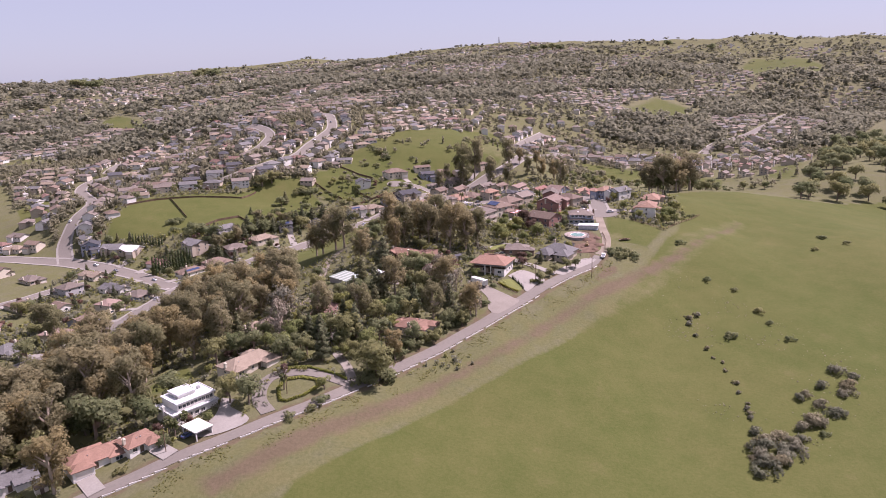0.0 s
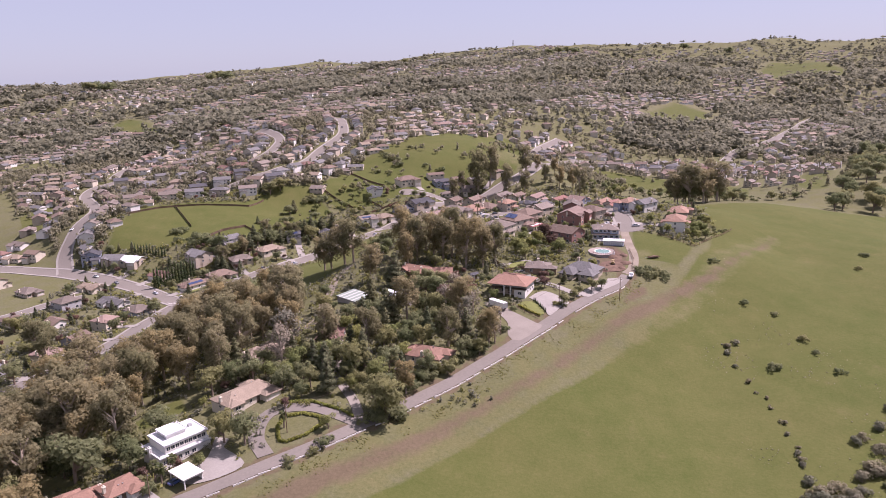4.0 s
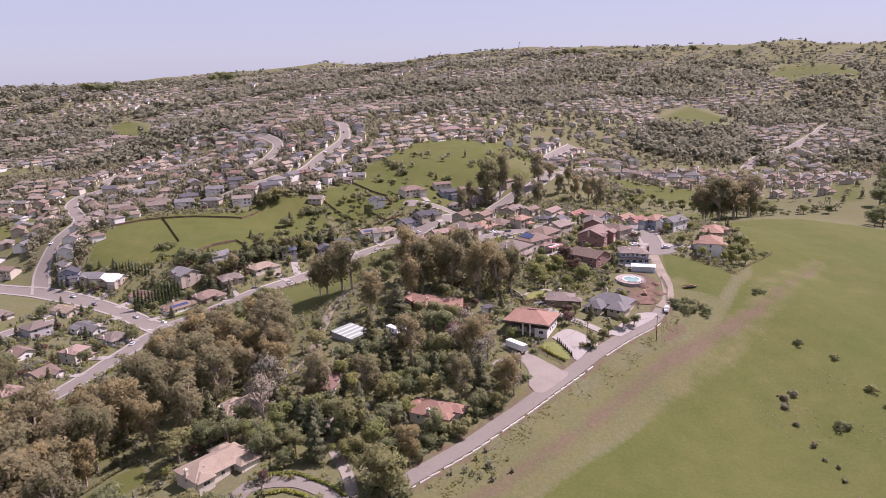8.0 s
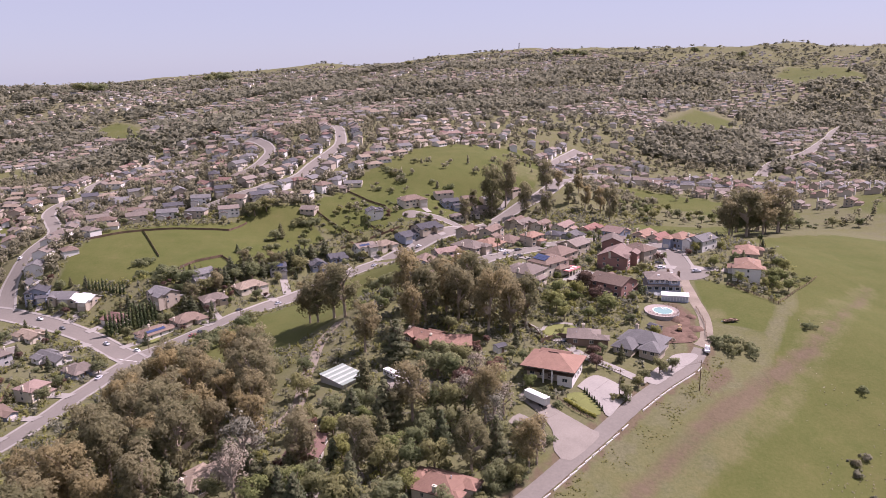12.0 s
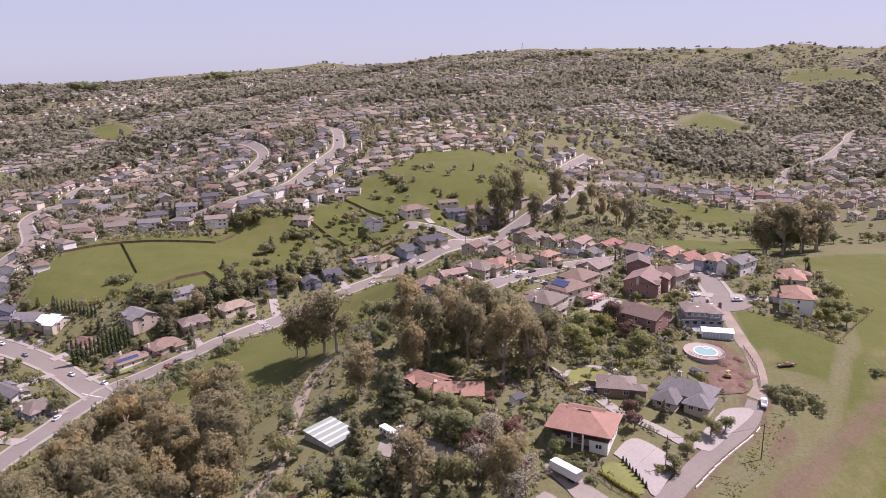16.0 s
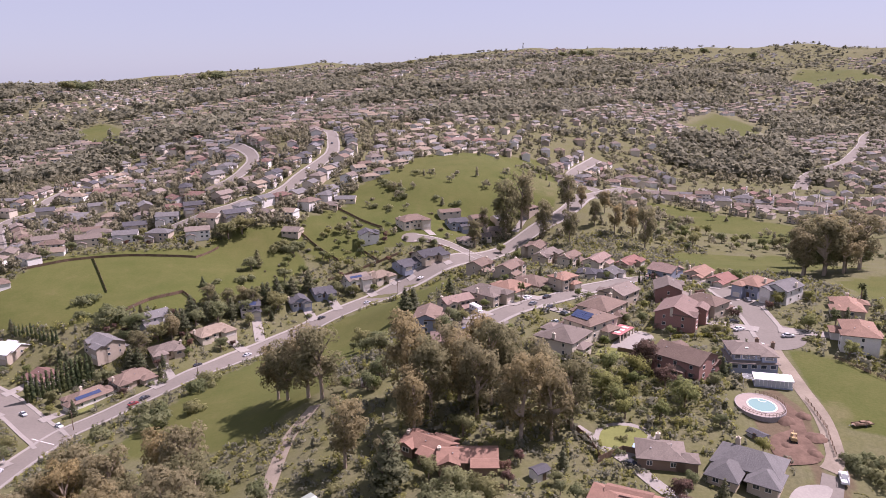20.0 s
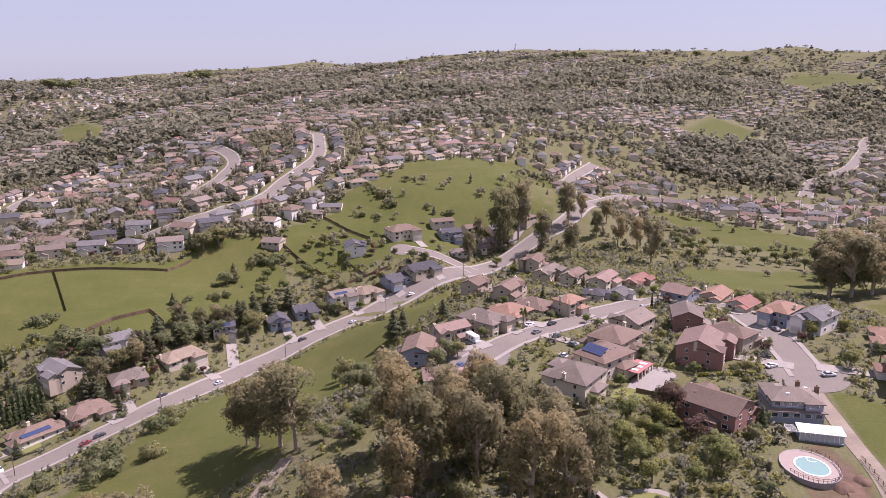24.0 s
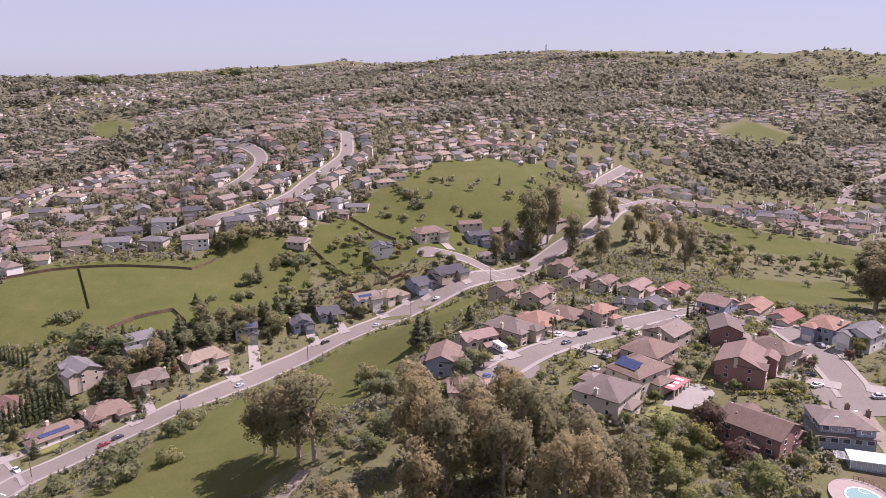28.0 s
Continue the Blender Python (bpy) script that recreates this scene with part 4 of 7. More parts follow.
def many_hipped_house(x, y, turn):
    root = empty("house", pose(x, y, lie(x, y) + 0.25, 0, 0, turn), label="single-storey beige house under several steep grey hip roofs", category="house")
    FOOTPRINTS.append((x, y, 11))
    for a, b, c, d, h, q in [(-8, -2.5, 7.5, 8, 3.6, 0.55), (-7.5, -9, -0.5, 0, 3.1, 0.6), (1.5, -6.5, 8.5, 1, 3.0, 0.55)]:
        part("wall", wall_mesh(a, b, c, d, h, "hip"), WALLS["beige"], root)
        part("roof", roof_mesh(a, b, c, d, h, "hip", q, 0.8), ROOFS["grey"], root)
        window_at(root, (a + c) / 2 - 1.4, b - 0.02, 1.6, 0)
        window_at(root, (a + c) / 2 + 1.4, b - 0.02, 1.6, 0)
        window_at(root, c + 0.02, (b + d) / 2 - 2.0, 1.6, 90)
    part("chimney", CHIMNEY_MESH.copy(), WALLS["beige"], root, m=pose(-4, 5, 4.2))
    part("door", DOOR_MESH, None, root, m=pose(0.5, -2.53, 0))


many_hipped_house(76.5, 364.0, -38)


# ---- trees ----
def leaf_cloud(rng, blobs, count, size, up=0.35):
    """Leaf sprays over the clumps of a crown, turned outwards, with the crown's own roundness in their shading."""
    w = np.array([b[1][0] * b[1][1] + b[1][1] * b[1][2] for b in blobs])
    pick = rng.choice(len(blobs), count, p=w / w.sum())
    c, r = np.array([b[0] for b in blobs], float)[pick], np.array([b[1] for b in blobs], float)[pick]
    d = rng.normal(size=(count, 3))
    d /= np.linalg.norm(d, axis=1)[:, None]
    d[:, 2] = np.where((d[:, 2] < -0.3) & (rng.random(count) < 0.6), -d[:, 2], d[:, 2])
    p = c + d * r * (0.55 + 0.6 * rng.random(count) ** 0.8)[:, None]
    out = (p - p.mean(0)) / (p.std(0) + 0.1)
    out /= np.linalg.norm(out, axis=1)[:, None] + 1e-6
    face = d * 1.0 + rng.normal(size=(count, 3)) * 0.5 + (0, 0, up)
    face /= np.linalg.norm(face, axis=1)[:, None]
    a = np.cross(face, rng.normal(size=(count, 3)))
    a /= np.linalg.norm(a, axis=1)[:, None]
    b = np.cross(face, a)
    s = (size * (0.6 + 0.8 * rng.random(count)))[:, None]
    k = (0.55 + 0.5 * rng.random(count))[:, None]
    v = np.stack([p - a * s - b * s * k * 0.6, p + a * s - b * s * k * 0.5 - face * s * 0.2, p + b * s * k * 1.15 + a * s * 0.3 * (k - 0.8)], 1).reshape(-1, 3)
    f = np.arange(count * 3).reshape(-1, 3)
    soft = d * 0.6 + out * 0.5 + face * 0.35 + (0, 0, 0.3)
    soft /= np.linalg.norm(soft, axis=1)[:, None]
    return v, f, np.repeat(soft, 3, axis=0)


def leaf_mesh(name, v, f, soft, material):
    me = mesh_of(name, v.tolist(), f.tolist(), [material], smooth=True)
    me.normals_split_custom_set_from_vertices(soft.tolist())
    return me


def fork(v, f, a, b, ra, rb, sides=5):
    """A limb that grows out of the wood so far: its foot is joined to the nearest point of it."""
    near = min(range(len(v)), key=lambda k: (Vector(v[k]) - Vector(a)).length)
    n, g = len(v), []
    tube(v, g, a, b, ra, rb, sides)
    f += [tuple(near if k == n else k for k in q) for q in g]


def wood(rng, H, r, limbs, spread, first):
    v, f = [], []
    lean = rng.normal(size=2) * 0.03 * H
    mid = (lean[0] * 0.4, lean[1] * 0.4, H * 0.45)
    top = (lean[0], lean[1], H * 0.86)
    tube(v, f, (0, 0, -1.0), mid, r, r * 0.7, 7)
    fork(v, f, mid, top, r * 0.7, r * 0.2, 7)
    ends = []
    for k in range(limbs):
        s = first + (0.8 - first) * (k + 0.5) / limbs
        a = rng.random() * 6.28 + k * 2.4
        e = (math.cos(a) * spread * (1.1 - s * 0.6) + lean[0] * s, math.sin(a) * spread * (1.1 - s * 0.6) + lean[1] * s, H * min(0.93, s + 0.22))
        fork(v, f, (lean[0] * s, lean[1] * s, H * s * 0.9), e, r * 0.38, r * 0.1)
        ends.append(e)
    return mesh_of("trunk", v, f), ends + [top]


def grow(kind, seed):
    """Trunk and crown of one tree of a kind."""
    rng = np.random.default_rng(seed)
    if kind in ("gum", "bare"):
        trunk, ends = wood(rng, 20, 0.55, 9, 5.4, 0.3)
        blobs = [((e[0], e[1], e[2] + 0.2), (rng.uniform(1.6, 2.6), rng.uniform(1.6, 2.6), rng.uniform(1.7, 2.6))) for e in ends]
        for _ in range(22):
            a, up = rng.random() * 6.28, rng.random()
            out = (1.0 + 4.0 * math.sin(math.pi * (0.12 + 0.8 * up))) * rng.uniform(0.4, 1.0)
            blobs.append(((math.cos(a) * out, math.sin(a) * out, 4.2 + 14.4 * up), (rng.uniform(1.4, 2.5), rng.uniform(1.4, 2.5), rng.uniform(1.5, 2.6))))
        n, s, bark, leaf = (3200, 0.44, BARK_PALE, LEAVES["gum"]) if kind == "gum" else (1300, 0.4, BARK_PALE, LEAVES["bare"])
    elif kind in ("oak", "bright", "red"):
        trunk, ends = wood(rng, 9, 0.34, 7, 3.6, 0.25)
        blobs = [((e[0], e[1], e[2] * 0.92), (rng.uniform(1.3, 2.1), rng.uniform(1.3, 2.1), rng.uniform(1.1, 1.6))) for e in ends]
        blobs += [((rng.normal() * 1.2, rng.normal() * 1.2, rng.uniform(4.0, 6.5)), (2.1, 2.1, 1.8)) for _ in range(4)]
        n, s, bark, leaf = 1300, 0.40, BARK, LEAVES[kind]
    elif kind == "pine":
        trunk, ends = wood(rng, 15, 0.36, 8, 2.6, 0.15)
        blobs = []
        for k in range(22):
            q = k / 22
            a, reach = k * 2.4, (1 - q) * 3.1 + 0.3
            blobs.append(((math.cos(a) * reach * 0.62, math.sin(a) * reach * 0.62, 2.0 + q * 12.6), (reach * 0.55 + 0.3, reach * 0.55 + 0.3, 0.75)))
        n, s, bark, leaf = 1500, 0.46, BARK, LEAVES["pine"]
    elif kind == "cypress":
        trunk, ends = wood(rng, 9, 0.2, 2, 0.4, 0.4)
        blobs = [((0, 0, 0.8 + k * 0.95), (0.95 - 0.08 * k, 0.95 - 0.08 * k, 0.9)) for k in range(9)]
        n, s, bark, leaf = 520, 0.3, BARK, LEAVES["cypress"]
    else:  # scrub, shrub
        trunk, ends = wood(rng, 2.2, 0.1, 5, 1.1, 0.15)
        blobs = [((rng.normal() * 0.9, rng.normal() * 0.9, rng.uniform(0.5, 1.4)), (rng.uniform(0.6, 1.1), rng.uniform(0.6, 1.1), rng.uniform(0.5, 0.8))) for _ in range(7)]
        n, s, bark, leaf = 380, 0.27, BARK, LEAVES["scrub" if kind == "scrub" else "oak"]
    trunk.materials.append(bark)
    return trunk, leaf_mesh("crown", *leaf_cloud(rng, blobs, n, s), leaf)


KINDS = dict(gum=("eucalyptus", "tall eucalyptus with olive-brown clumped foliage", 5), bare=("deciduous_tree", "tall pale tree of mostly bare twigs", 2), oak=("oak", "round dark green oak with a dense crown", 5),
             bright=("broadleaf_tree", "light green tree in fresh spring leaf", 3), red=("plum_tree", "dark red-leaved plum tree", 2), pine=("pine", "dark green conical conifer", 4),
             cypress=("cypress", "narrow dark columnar cypress", 2), scrub=("bush", "grey-green scrub bush on the slope", 4), shrub=("shrub", "rounded dark green garden shrub", 4))
STOCK = {}
PLANTED = []


def tree(kind, x, y, h=1.0, label="", wide=1.0, group=""):
    """Plants a tree, or a copy of one; h and wide scale it."""
    rng = random.Random(int(x * 31 + y * 17))
    name, said, many = KINDS[kind]
    key = (kind, rng.randrange(many))
    q = h * rng.uniform(0.85, 1.15)
    m = Matrix.Translation((x, y, lie(x, y) - 0.05)) @ pose(0, 0, 0, 0, 0, rng.uniform(0, 360)) @ Matrix.Diagonal((q * wide, q * wide, q, 1))
    PLANTED.append((x, y))
    if key not in STOCK:
        a, b = grow(kind, 100 + len(STOCK))
        if kind in ("scrub", "shrub"):
            root = tagged(new(name, b), said, "bush")
            root.matrix_basis = m
        else:
            root = empty(name, m, label=said, category="tree")
            part("trunk", a, None, root)
            part("crown", b, None, root)
        STOCK[key] = root
        made = root
    else:
        made = copy_thing(STOCK[key], m)
        made.matrix_basis = m
    if label:
        tagged(made, label)
    if group:
        tagged(made, group=group)
    return made


GLADES = [(-98, 268, 10.0), (-106, 262, 7.0), (5, 284, 6.5), (-38, 306, 5.0), (-46, 432, 12.0), (-70, 442, 9.0), (-84, 428, 10.0)]  # left open before the houses


def clear(x, y, gap=0.0):
    """Whether a place is free of houses and streets."""
    if any((x - a) ** 2 + (y - b) ** 2 < r * r for a, b, r in GLADES):
        return False
    return all((x - a) ** 2 + (y - b) ** 2 > (r + gap) ** 2 for a, b, r in FOOTPRINTS) and nearest_street(x, y)[0] > 2.2 + gap


def wood_in(poly, kinds, spacing, h, seed, most=400):
    """Scatters trees over a polygon, no two closer than the spacing."""
    rng = random.Random(seed)
    xs, ys = [p[0] for p in poly], [p[1] for p in poly]
    got = []
    for _ in range(most * 14):
        x, y = rng.uniform(min(xs), max(xs)), rng.uniform(min(ys), max(ys))
        if len(got) < most and inside(poly, np.array([x]), np.array([y]))[0] and all((x - a) ** 2 + (y - b) ** 2 > spacing**2 for a, b in got) and clear(x, y):
            got.append((x, y))
            tree(rng.choice(kinds), x, y, h * rng.uniform(0.75, 1.15))


wood_in([(-165, 265), (-152, 298), (-138, 314), (-120, 322), (-118, 352), (-126, 380), (-118, 402), (-92, 404), (-68, 388), (-58, 356), (-58, 300), (-72, 305), (-80, 283), (-100, 284), (-112, 262), (-135, 262)], ["gum", "gum", "gum", "gum", "gum", "gum", "gum", "oak"], 9.0, 1.08, 1, 120)
wood_in([(-175, 215), (-160, 264), (-128, 262), (-112, 252), (-118, 226), (-128, 205), (-150, 195)], ["gum", "oak", "gum"], 8.5, 1.1, 6, 34)
wood_in([(-80, 288), (-62, 300), (-45, 300), (-30, 285), (-28, 264), (-40, 264), (-52, 266), (-58, 276), (-72, 278)], ["oak", "pine", "oak", "bright", "oak", "bare"], 5.2, 0.95, 7, 40)
wood_in([(-48, 330), (-34, 338), (-12, 330), (12, 326), (24, 312), (26, 298), (14, 272), (-8, 262), (-28, 270), (-42, 290)], ["oak", "oak", "pine", "oak", "bright", "gum"], 6.6, 0.9, 2, 80)
for _x, _y, _k, _h in [(-25, 342, "pine", 1.0), (-17, 369, "oak", 0.9), (5, 345, "oak", 1.0), (-4, 358, "oak", 0.9), (2, 360, "oak", 1.0), (9, 356, "oak", 0.9), (13, 340, "bare", 0.7), (19, 334, "oak", 0.8), (20, 345, "red", 0.8), (-48, 352, "oak", 0.9), (-50, 372, "oak", 0.8)]:
    tree(_k, _x, _y, _h)
for _x, _y in [(-61, 453), (-56, 446), (-41, 431), (-47, 438)]:
    tree("gum", _x, _y, 1.12, wide=1.1)
tree("gum", -28, 382, 1.05)
for _x, _y in [(-12, 416), (1, 419), (13, 422), (22, 412), (29, 401), (37, 391), (21, 384), (-4, 400), (10, 398), (-9, 392), (30, 385), (15, 408), (5, 408)]:
    tree("gum", _x, _y, 1.2, wide=0.92)
tree("gum", -16, 372, 0.7)
for _x, _y in [(-131, 559), (-122, 572), (-118, 575), (-112, 582), (-109, 594), (-103, 592), (-96, 602), (-90, 599), (-125, 586), (-135, 552), (-146, 537), (-144, 530), (-104, 598), (-84, 612), (-127, 566), (-115, 588), (-120, 582), (-100, 606), (-92, 608), (-138, 560), (-141, 548), (-150, 546), (-153, 552), (-76, 622), (-130, 570), (-107, 586), (-148, 530)]:
    tree(("pine", "oak", "pine", "gum")[int(_x * 3 + _y) % 4], _x, _y, {0: 0.85, 1: 1.15, 2: 0.8, 3: 0.6}[int(_x * 3 + _y) % 4], wide=1.3)
for _k in range(14):
    tree("cypress", -184 + _k * 1.6, 504 + _k * 1.45, 1.5, group="cypress hedge by the corner house")
for _k in range(11):
    tree("cypress", -215 + _k * 2.4, 555 - _k * 0.7, 0.85, group="cypress row at the meadow's edge")
for _x, _y, _h in [(-194, 581, 2.6), (-189, 586, 2.4), (-188, 566, 2.2), (-170, 562, 3.6), (-165, 560, 3.0), (-174, 566, 2.6), (-134, 608, 1.5), (-130, 617, 1.5), (-116, 622, 2.4), (-112, 626, 1.8), (-97, 671, 3.2), (-104, 671, 3.4), (-91, 674, 3.0), (-99, 677, 2.6), (-121, 640, 1.4)]:
    tree("shrub", _x, _y, _h, "broad dark bush spreading over the meadow")
for _x, _y, _k, _h in [(-135, 609, "pine", 0.4), (-129, 607, "pine", 0.36), (-115, 644, "oak", 0.9), (-112, 649, "pine", 0.7), (-138, 682, "oak", 1.2), (-130, 688, "oak", 1.2), (7, 541, "pine", 0.6), (-15, 539, "pine", 0.95), (-11, 544, "pine", 0.8)]:
    tree(_k, _x, _y, _h, wide=1.25)
for _x, _y, _h in [(54, 714, 2.04), (67, 725, 1.76), (104, 735, 1.51), (81, 708, 1.23), (96, 688, 1.07), (40, 722, 0.87), (120, 717, 1.08), (130, 699, 1.24), (143, 669, 1.27), (134, 744, 0.83), (143, 698, 1.15), (30, 690, 0.90), (117, 749, 0.87)]:
    tree("gum", _x, _y, _h, wide=0.8)
for _x, _y in [(188, 551), (199, 551), (211, 554), (226, 565), (208, 587), (244, 632)]:
    tree("gum", _x, _y, 1.35, wide=1.15)
    tree("oak", _x + 4, _y + 5, 1.5)
for _x, _y, _h in [(48, 689, 0.7), (57, 672, 0.7), (143, 526, 0.8), (123, 557, 0.7), (109, 562, 0.6), (27, 459, 0.5), (140, 479, 0.7), (63, 506, 0.5)]:
    tree("bright", _x, _y, _h)
for _x, _y, _h in [(-112, 459, 3.0), (-119, 476, 3.2), (-114, 470, 2.4), (-97, 464, 2.9), (-104, 491, 3.2), (-101, 498, 2.6), (-134, 459, 2.2)]:
    tree("shrub", _x, _y, _h, "round dark bush standing on the open lawn")
for _x, _y in [(-129, 232), (-122, 208), (-110, 238), (-118, 262), (-95, 233), (-67, 240), (-60, 238), (-80, 274), (-73, 280), (-66, 279), (-155, 262), (-135, 218), (-128, 246), (-140, 240), (-100, 244), (-90, 248)]:
    if clear(_x, _y):
        tree("oak", _x, _y, 1.15)
for _x, _y in [(-119, 268), (-139, 276), (-151, 288), (-128, 256), (-134, 266), (-144, 262)]:
    tree("gum", _x, _y, 0.95, wide=1.3)
tree("oak", -15, 250, 1.75, "large dark oak beside the lane")
tree("oak", -19, 257, 1.3)
for _x, _y, _h in [(-13, 249, 2.4), (-18, 250, 2.2), (-16, 254, 2.6), (-12, 254, 2.0)]:
    tree("shrub", _x, _y, _h)
for _k in range(15):
    _x = -8 + _k * 2.6
    _q = LINES["hill_road"][int(np.abs(LINES["hill_road"][:, 0] - _x).argmin())]
    tree(("shrub", "oak", "shrub")[_k % 3], float(_q[0]) - 5.0 - (_k % 2), float(_q[1]) + 5.0 + (_k % 2), (1.5, 0.55, 1.9)[_k % 3], "roadside bush crowding the lane's edge" if _k % 3 != 1 else "")
wood_in([(138, 430), (150, 410), (160, 418), (181, 440), (170, 456), (158, 452)], ["shrub", "shrub", "shrub", "bright"], 3.4, 0.8, 16, 34)
for _x, _y, _k, _h in [(70, 340, "oak", 0.5), (77, 345, "oak", 0.75), (82, 347, "oak", 0.55), (56, 355, "red", 0.7), (55.5, 347, "red", 0.6), (67, 336, "oak", 0.55), (57.5, 329, "shrub", 1.0), (59.5, 328, "shrub", 1.0), (35, 334, "shrub", 1.0), (36, 330, "shrub", 0.9), (38, 325, "shrub", 1.0), (28, 309, "oak", 0.55), (32, 308, "shrub", 1.4), (24, 312, "oak", 0.6), (61, 329, "oak", 0.55), (34, 353, "oak", 0.6), (68, 425, "red", 1.1), (71, 412, "red", 0.9),
                       (-23, 465, "oak", 1.0), (-27, 494, "oak", 0.9), (-30, 480, "oak", 1.0), (69, 579, "bright", 0.6), (8, 325, "bare", 0.75), (16, 312, "bare", 0.7), (-39, 517, "oak", 0.6), (138, 452, "bright", 0.7), (-34, 245, "bright", 0.6)]:
    tree(_k, _x, _y, _h)
for _x, _y, _h in [(170, 262, 1.7), (158, 253, 1.4), (150, 248, 1.3), (145, 246, 1.2), (164, 246, 1.8), (141, 232, 2.0), (153, 236, 1.5), (126, 222, 1.9), (118, 215, 2.0), (128, 219, 1.7), (134, 221, 1.5), (114, 207, 2.2), (122, 210, 2.0), (119, 227, 1.3),
                   (141, 229, 1.9), (152, 240, 1.5), (169, 250, 1.9), (154, 234, 1.6), (118, 207, 2.2), (128, 215, 1.8), (119, 221, 1.8), (115, 212, 1.8), (123, 216, 1.6), (146, 229, 1.6), (174, 258, 1.5), (137, 228, 1.5), (110, 204, 1.8), (131, 311, 1.0), (127, 308, 1.0), (125, 304, 0.9)]:
    tree("scrub", _x, _y, _h)
for _k in range(17):
    _s = ((_k * 0.618) % 1.0) ** 0.8
    _x, _y = np.interp(_s, [0, 0.2, 0.4, 0.6, 0.8, 1.0], [125, 127, 127, 123, 119, 110]) + 2.2 * math.sin(_k * 2.3), np.interp(_s, [0, 0.2, 0.4, 0.6, 0.8, 1.0], [310, 289, 268, 246, 232, 206])
    tree("scrub", float(_x), float(_y), 0.3 + 0.55 * abs(math.sin(_k * 1.7)))
for _x, _y, _h in [(139, 292, 1.7), (150, 343, 1.3), (159, 334, 1.0), (162, 313, 1.2), (163, 303, 1.1), (164, 288, 1.2), (232, 389, 1.2), (142, 223, 1.2), (-45, 226, 1.1), (-37, 232, 1.3), (-34, 236, 1.4), (107, 365, 1.6), (110, 361, 1.7), (107, 369, 1.5), (113, 365, 1.7), (116, 361, 1.5), (112, 370, 1.5), (118, 366, 1.2), (248, 410, 1.4), (149, 381, 1.3), (255, 398, 1.2)]:
    tree("shrub", _x, _y, _h)
for _x, _y, _h in [(-919, 2129, 3.1), (-955, 2243, 3.3), (-885, 2137, 3.1), (-860, 2120, 3.1), (-723, 2657, 3.7), (-828, 3121, 4.4), (-675, 2687, 3.8), (552, 3140, 3.1), (616, 3255, 3.2), (661, 3284, 3.3), (691, 3261, 3.2), (-41, 2811, 2.7), (1292, 3607, 3.8), (1359, 3232, 3.4)]:
    tree("oak", _x, _y, _h, "dark clump of tall trees on the skyline", 1.5)
wood_in([(40, 405), (60, 432), (92, 432), (70, 385), (50, 378)], ["shrub", "shrub", "bright", "shrub"], 4.4, 0.85, 3, 55)
wood_in([(325, 580), (372, 650), (409, 695), (500, 850), (587, 950), (640, 860), (560, 700), (480, 570), (390, 563)], ["oak"], 11, 1.75, 4, 90)
wood_in([(150, 700), (183, 768), (200, 780), (222, 742), (244, 705), (238, 660), (200, 676), (165, 664)], ["oak", "shrub", "bright", "shrub"], 5.2, 0.75, 14, 60)
wood_in([(236, 660), (246, 706), (275, 690), (325, 668), (330, 640), (270, 640)], ["shrub", "shrub", "oak"], 6.5, 1.0, 15, 40)
wood_in(BANK_GREEN, ["shrub", "shrub", "scrub"], 7.0, 1.1, 17, 26)
for _x, _y, _h in [(-38, 785, 2.0), (-32, 774, 2.2), (-25, 766, 2.4), (-20, 758, 2.0), (-10, 807, 2.6), (-42, 744, 2.0), (-32, 740, 1.8), (103, 923, 2.6), (109, 914, 2.6), (114, 909, 2.6), (6, 756, 1.6), (20, 750, 2.0), (-59, 802, 1.8), (-41, 798, 1.6), (-36, 779, 1.5), (-28, 770, 1.6)]:
    tree("shrub", _x, _y, _h, "dark bush on the grassy hill")
for _x, _y, _k, _h, _w in [(-120, 249, "gum", 1.5, 1.25), (-103, 245, "gum", 1.15, 1.0), (-138, 233, "gum", 1.3, 1.2), (-112, 201, "gum", 0.85, 1.2), (-152, 258, "gum", 1.2, 1.2), (-111, 230, "oak", 1.7, 1.1), (-130, 270, "gum", 1.35, 1.15),
                           (-17, 320, "pine", 1.1, 1.3), (-15, 368, "pine", 1.0, 1.4), (-28, 327, "pine", 0.75, 1.3), (27, 299, "bare", 0.75, 0.9), (2, 324, "oak", 1.5, 1.0), (-57, 302, "bare", 0.85, 1.1), (0, 350, "oak", 1.0, 1.5), (8, 337, "red", 0.9, 1.1),
                           (20, 321, "bare", 0.6, 1.0), (-28, 281, "oak", 1.4, 0.9), (-39, 282, "pine", 0.9, 1.3), (-34, 509, "oak", 1.3, 1.0), (-204, 379, "oak", 1.1, 1.2), (-199, 388, "gum", 0.75, 1.2), (-215, 411, "oak", 1.2, 1.2), (-190, 339, "oak", 1.1, 1.2), (-185, 360, "gum", 0.8, 1.0), (-237, 425, "oak", 1.2, 1.2), (-176, 345, "oak", 1.1, 1.0), (-208, 392, "gum", 0.8, 1.2)]:
    tree(_k, _x, _y, _h, wide=_w)
wood_in([(-112, 640), (-88, 690), (-60, 700), (-42, 668), (-60, 645), (-84, 622)], ["shrub", "shrub", "oak", "bright", "scrub"], 5.4, 0.75, 8, 30)


# ---- the suburb across the valley, house by house ----
ROOF_MIX = ["brown", "greybrown", "grey", "grey", "greybrown", "slate", "greybrown", "tan", "brown", "redbrown"]
WALL_MIX = ["cream", "white", "white", "beige", "cream", "white", "cream"]


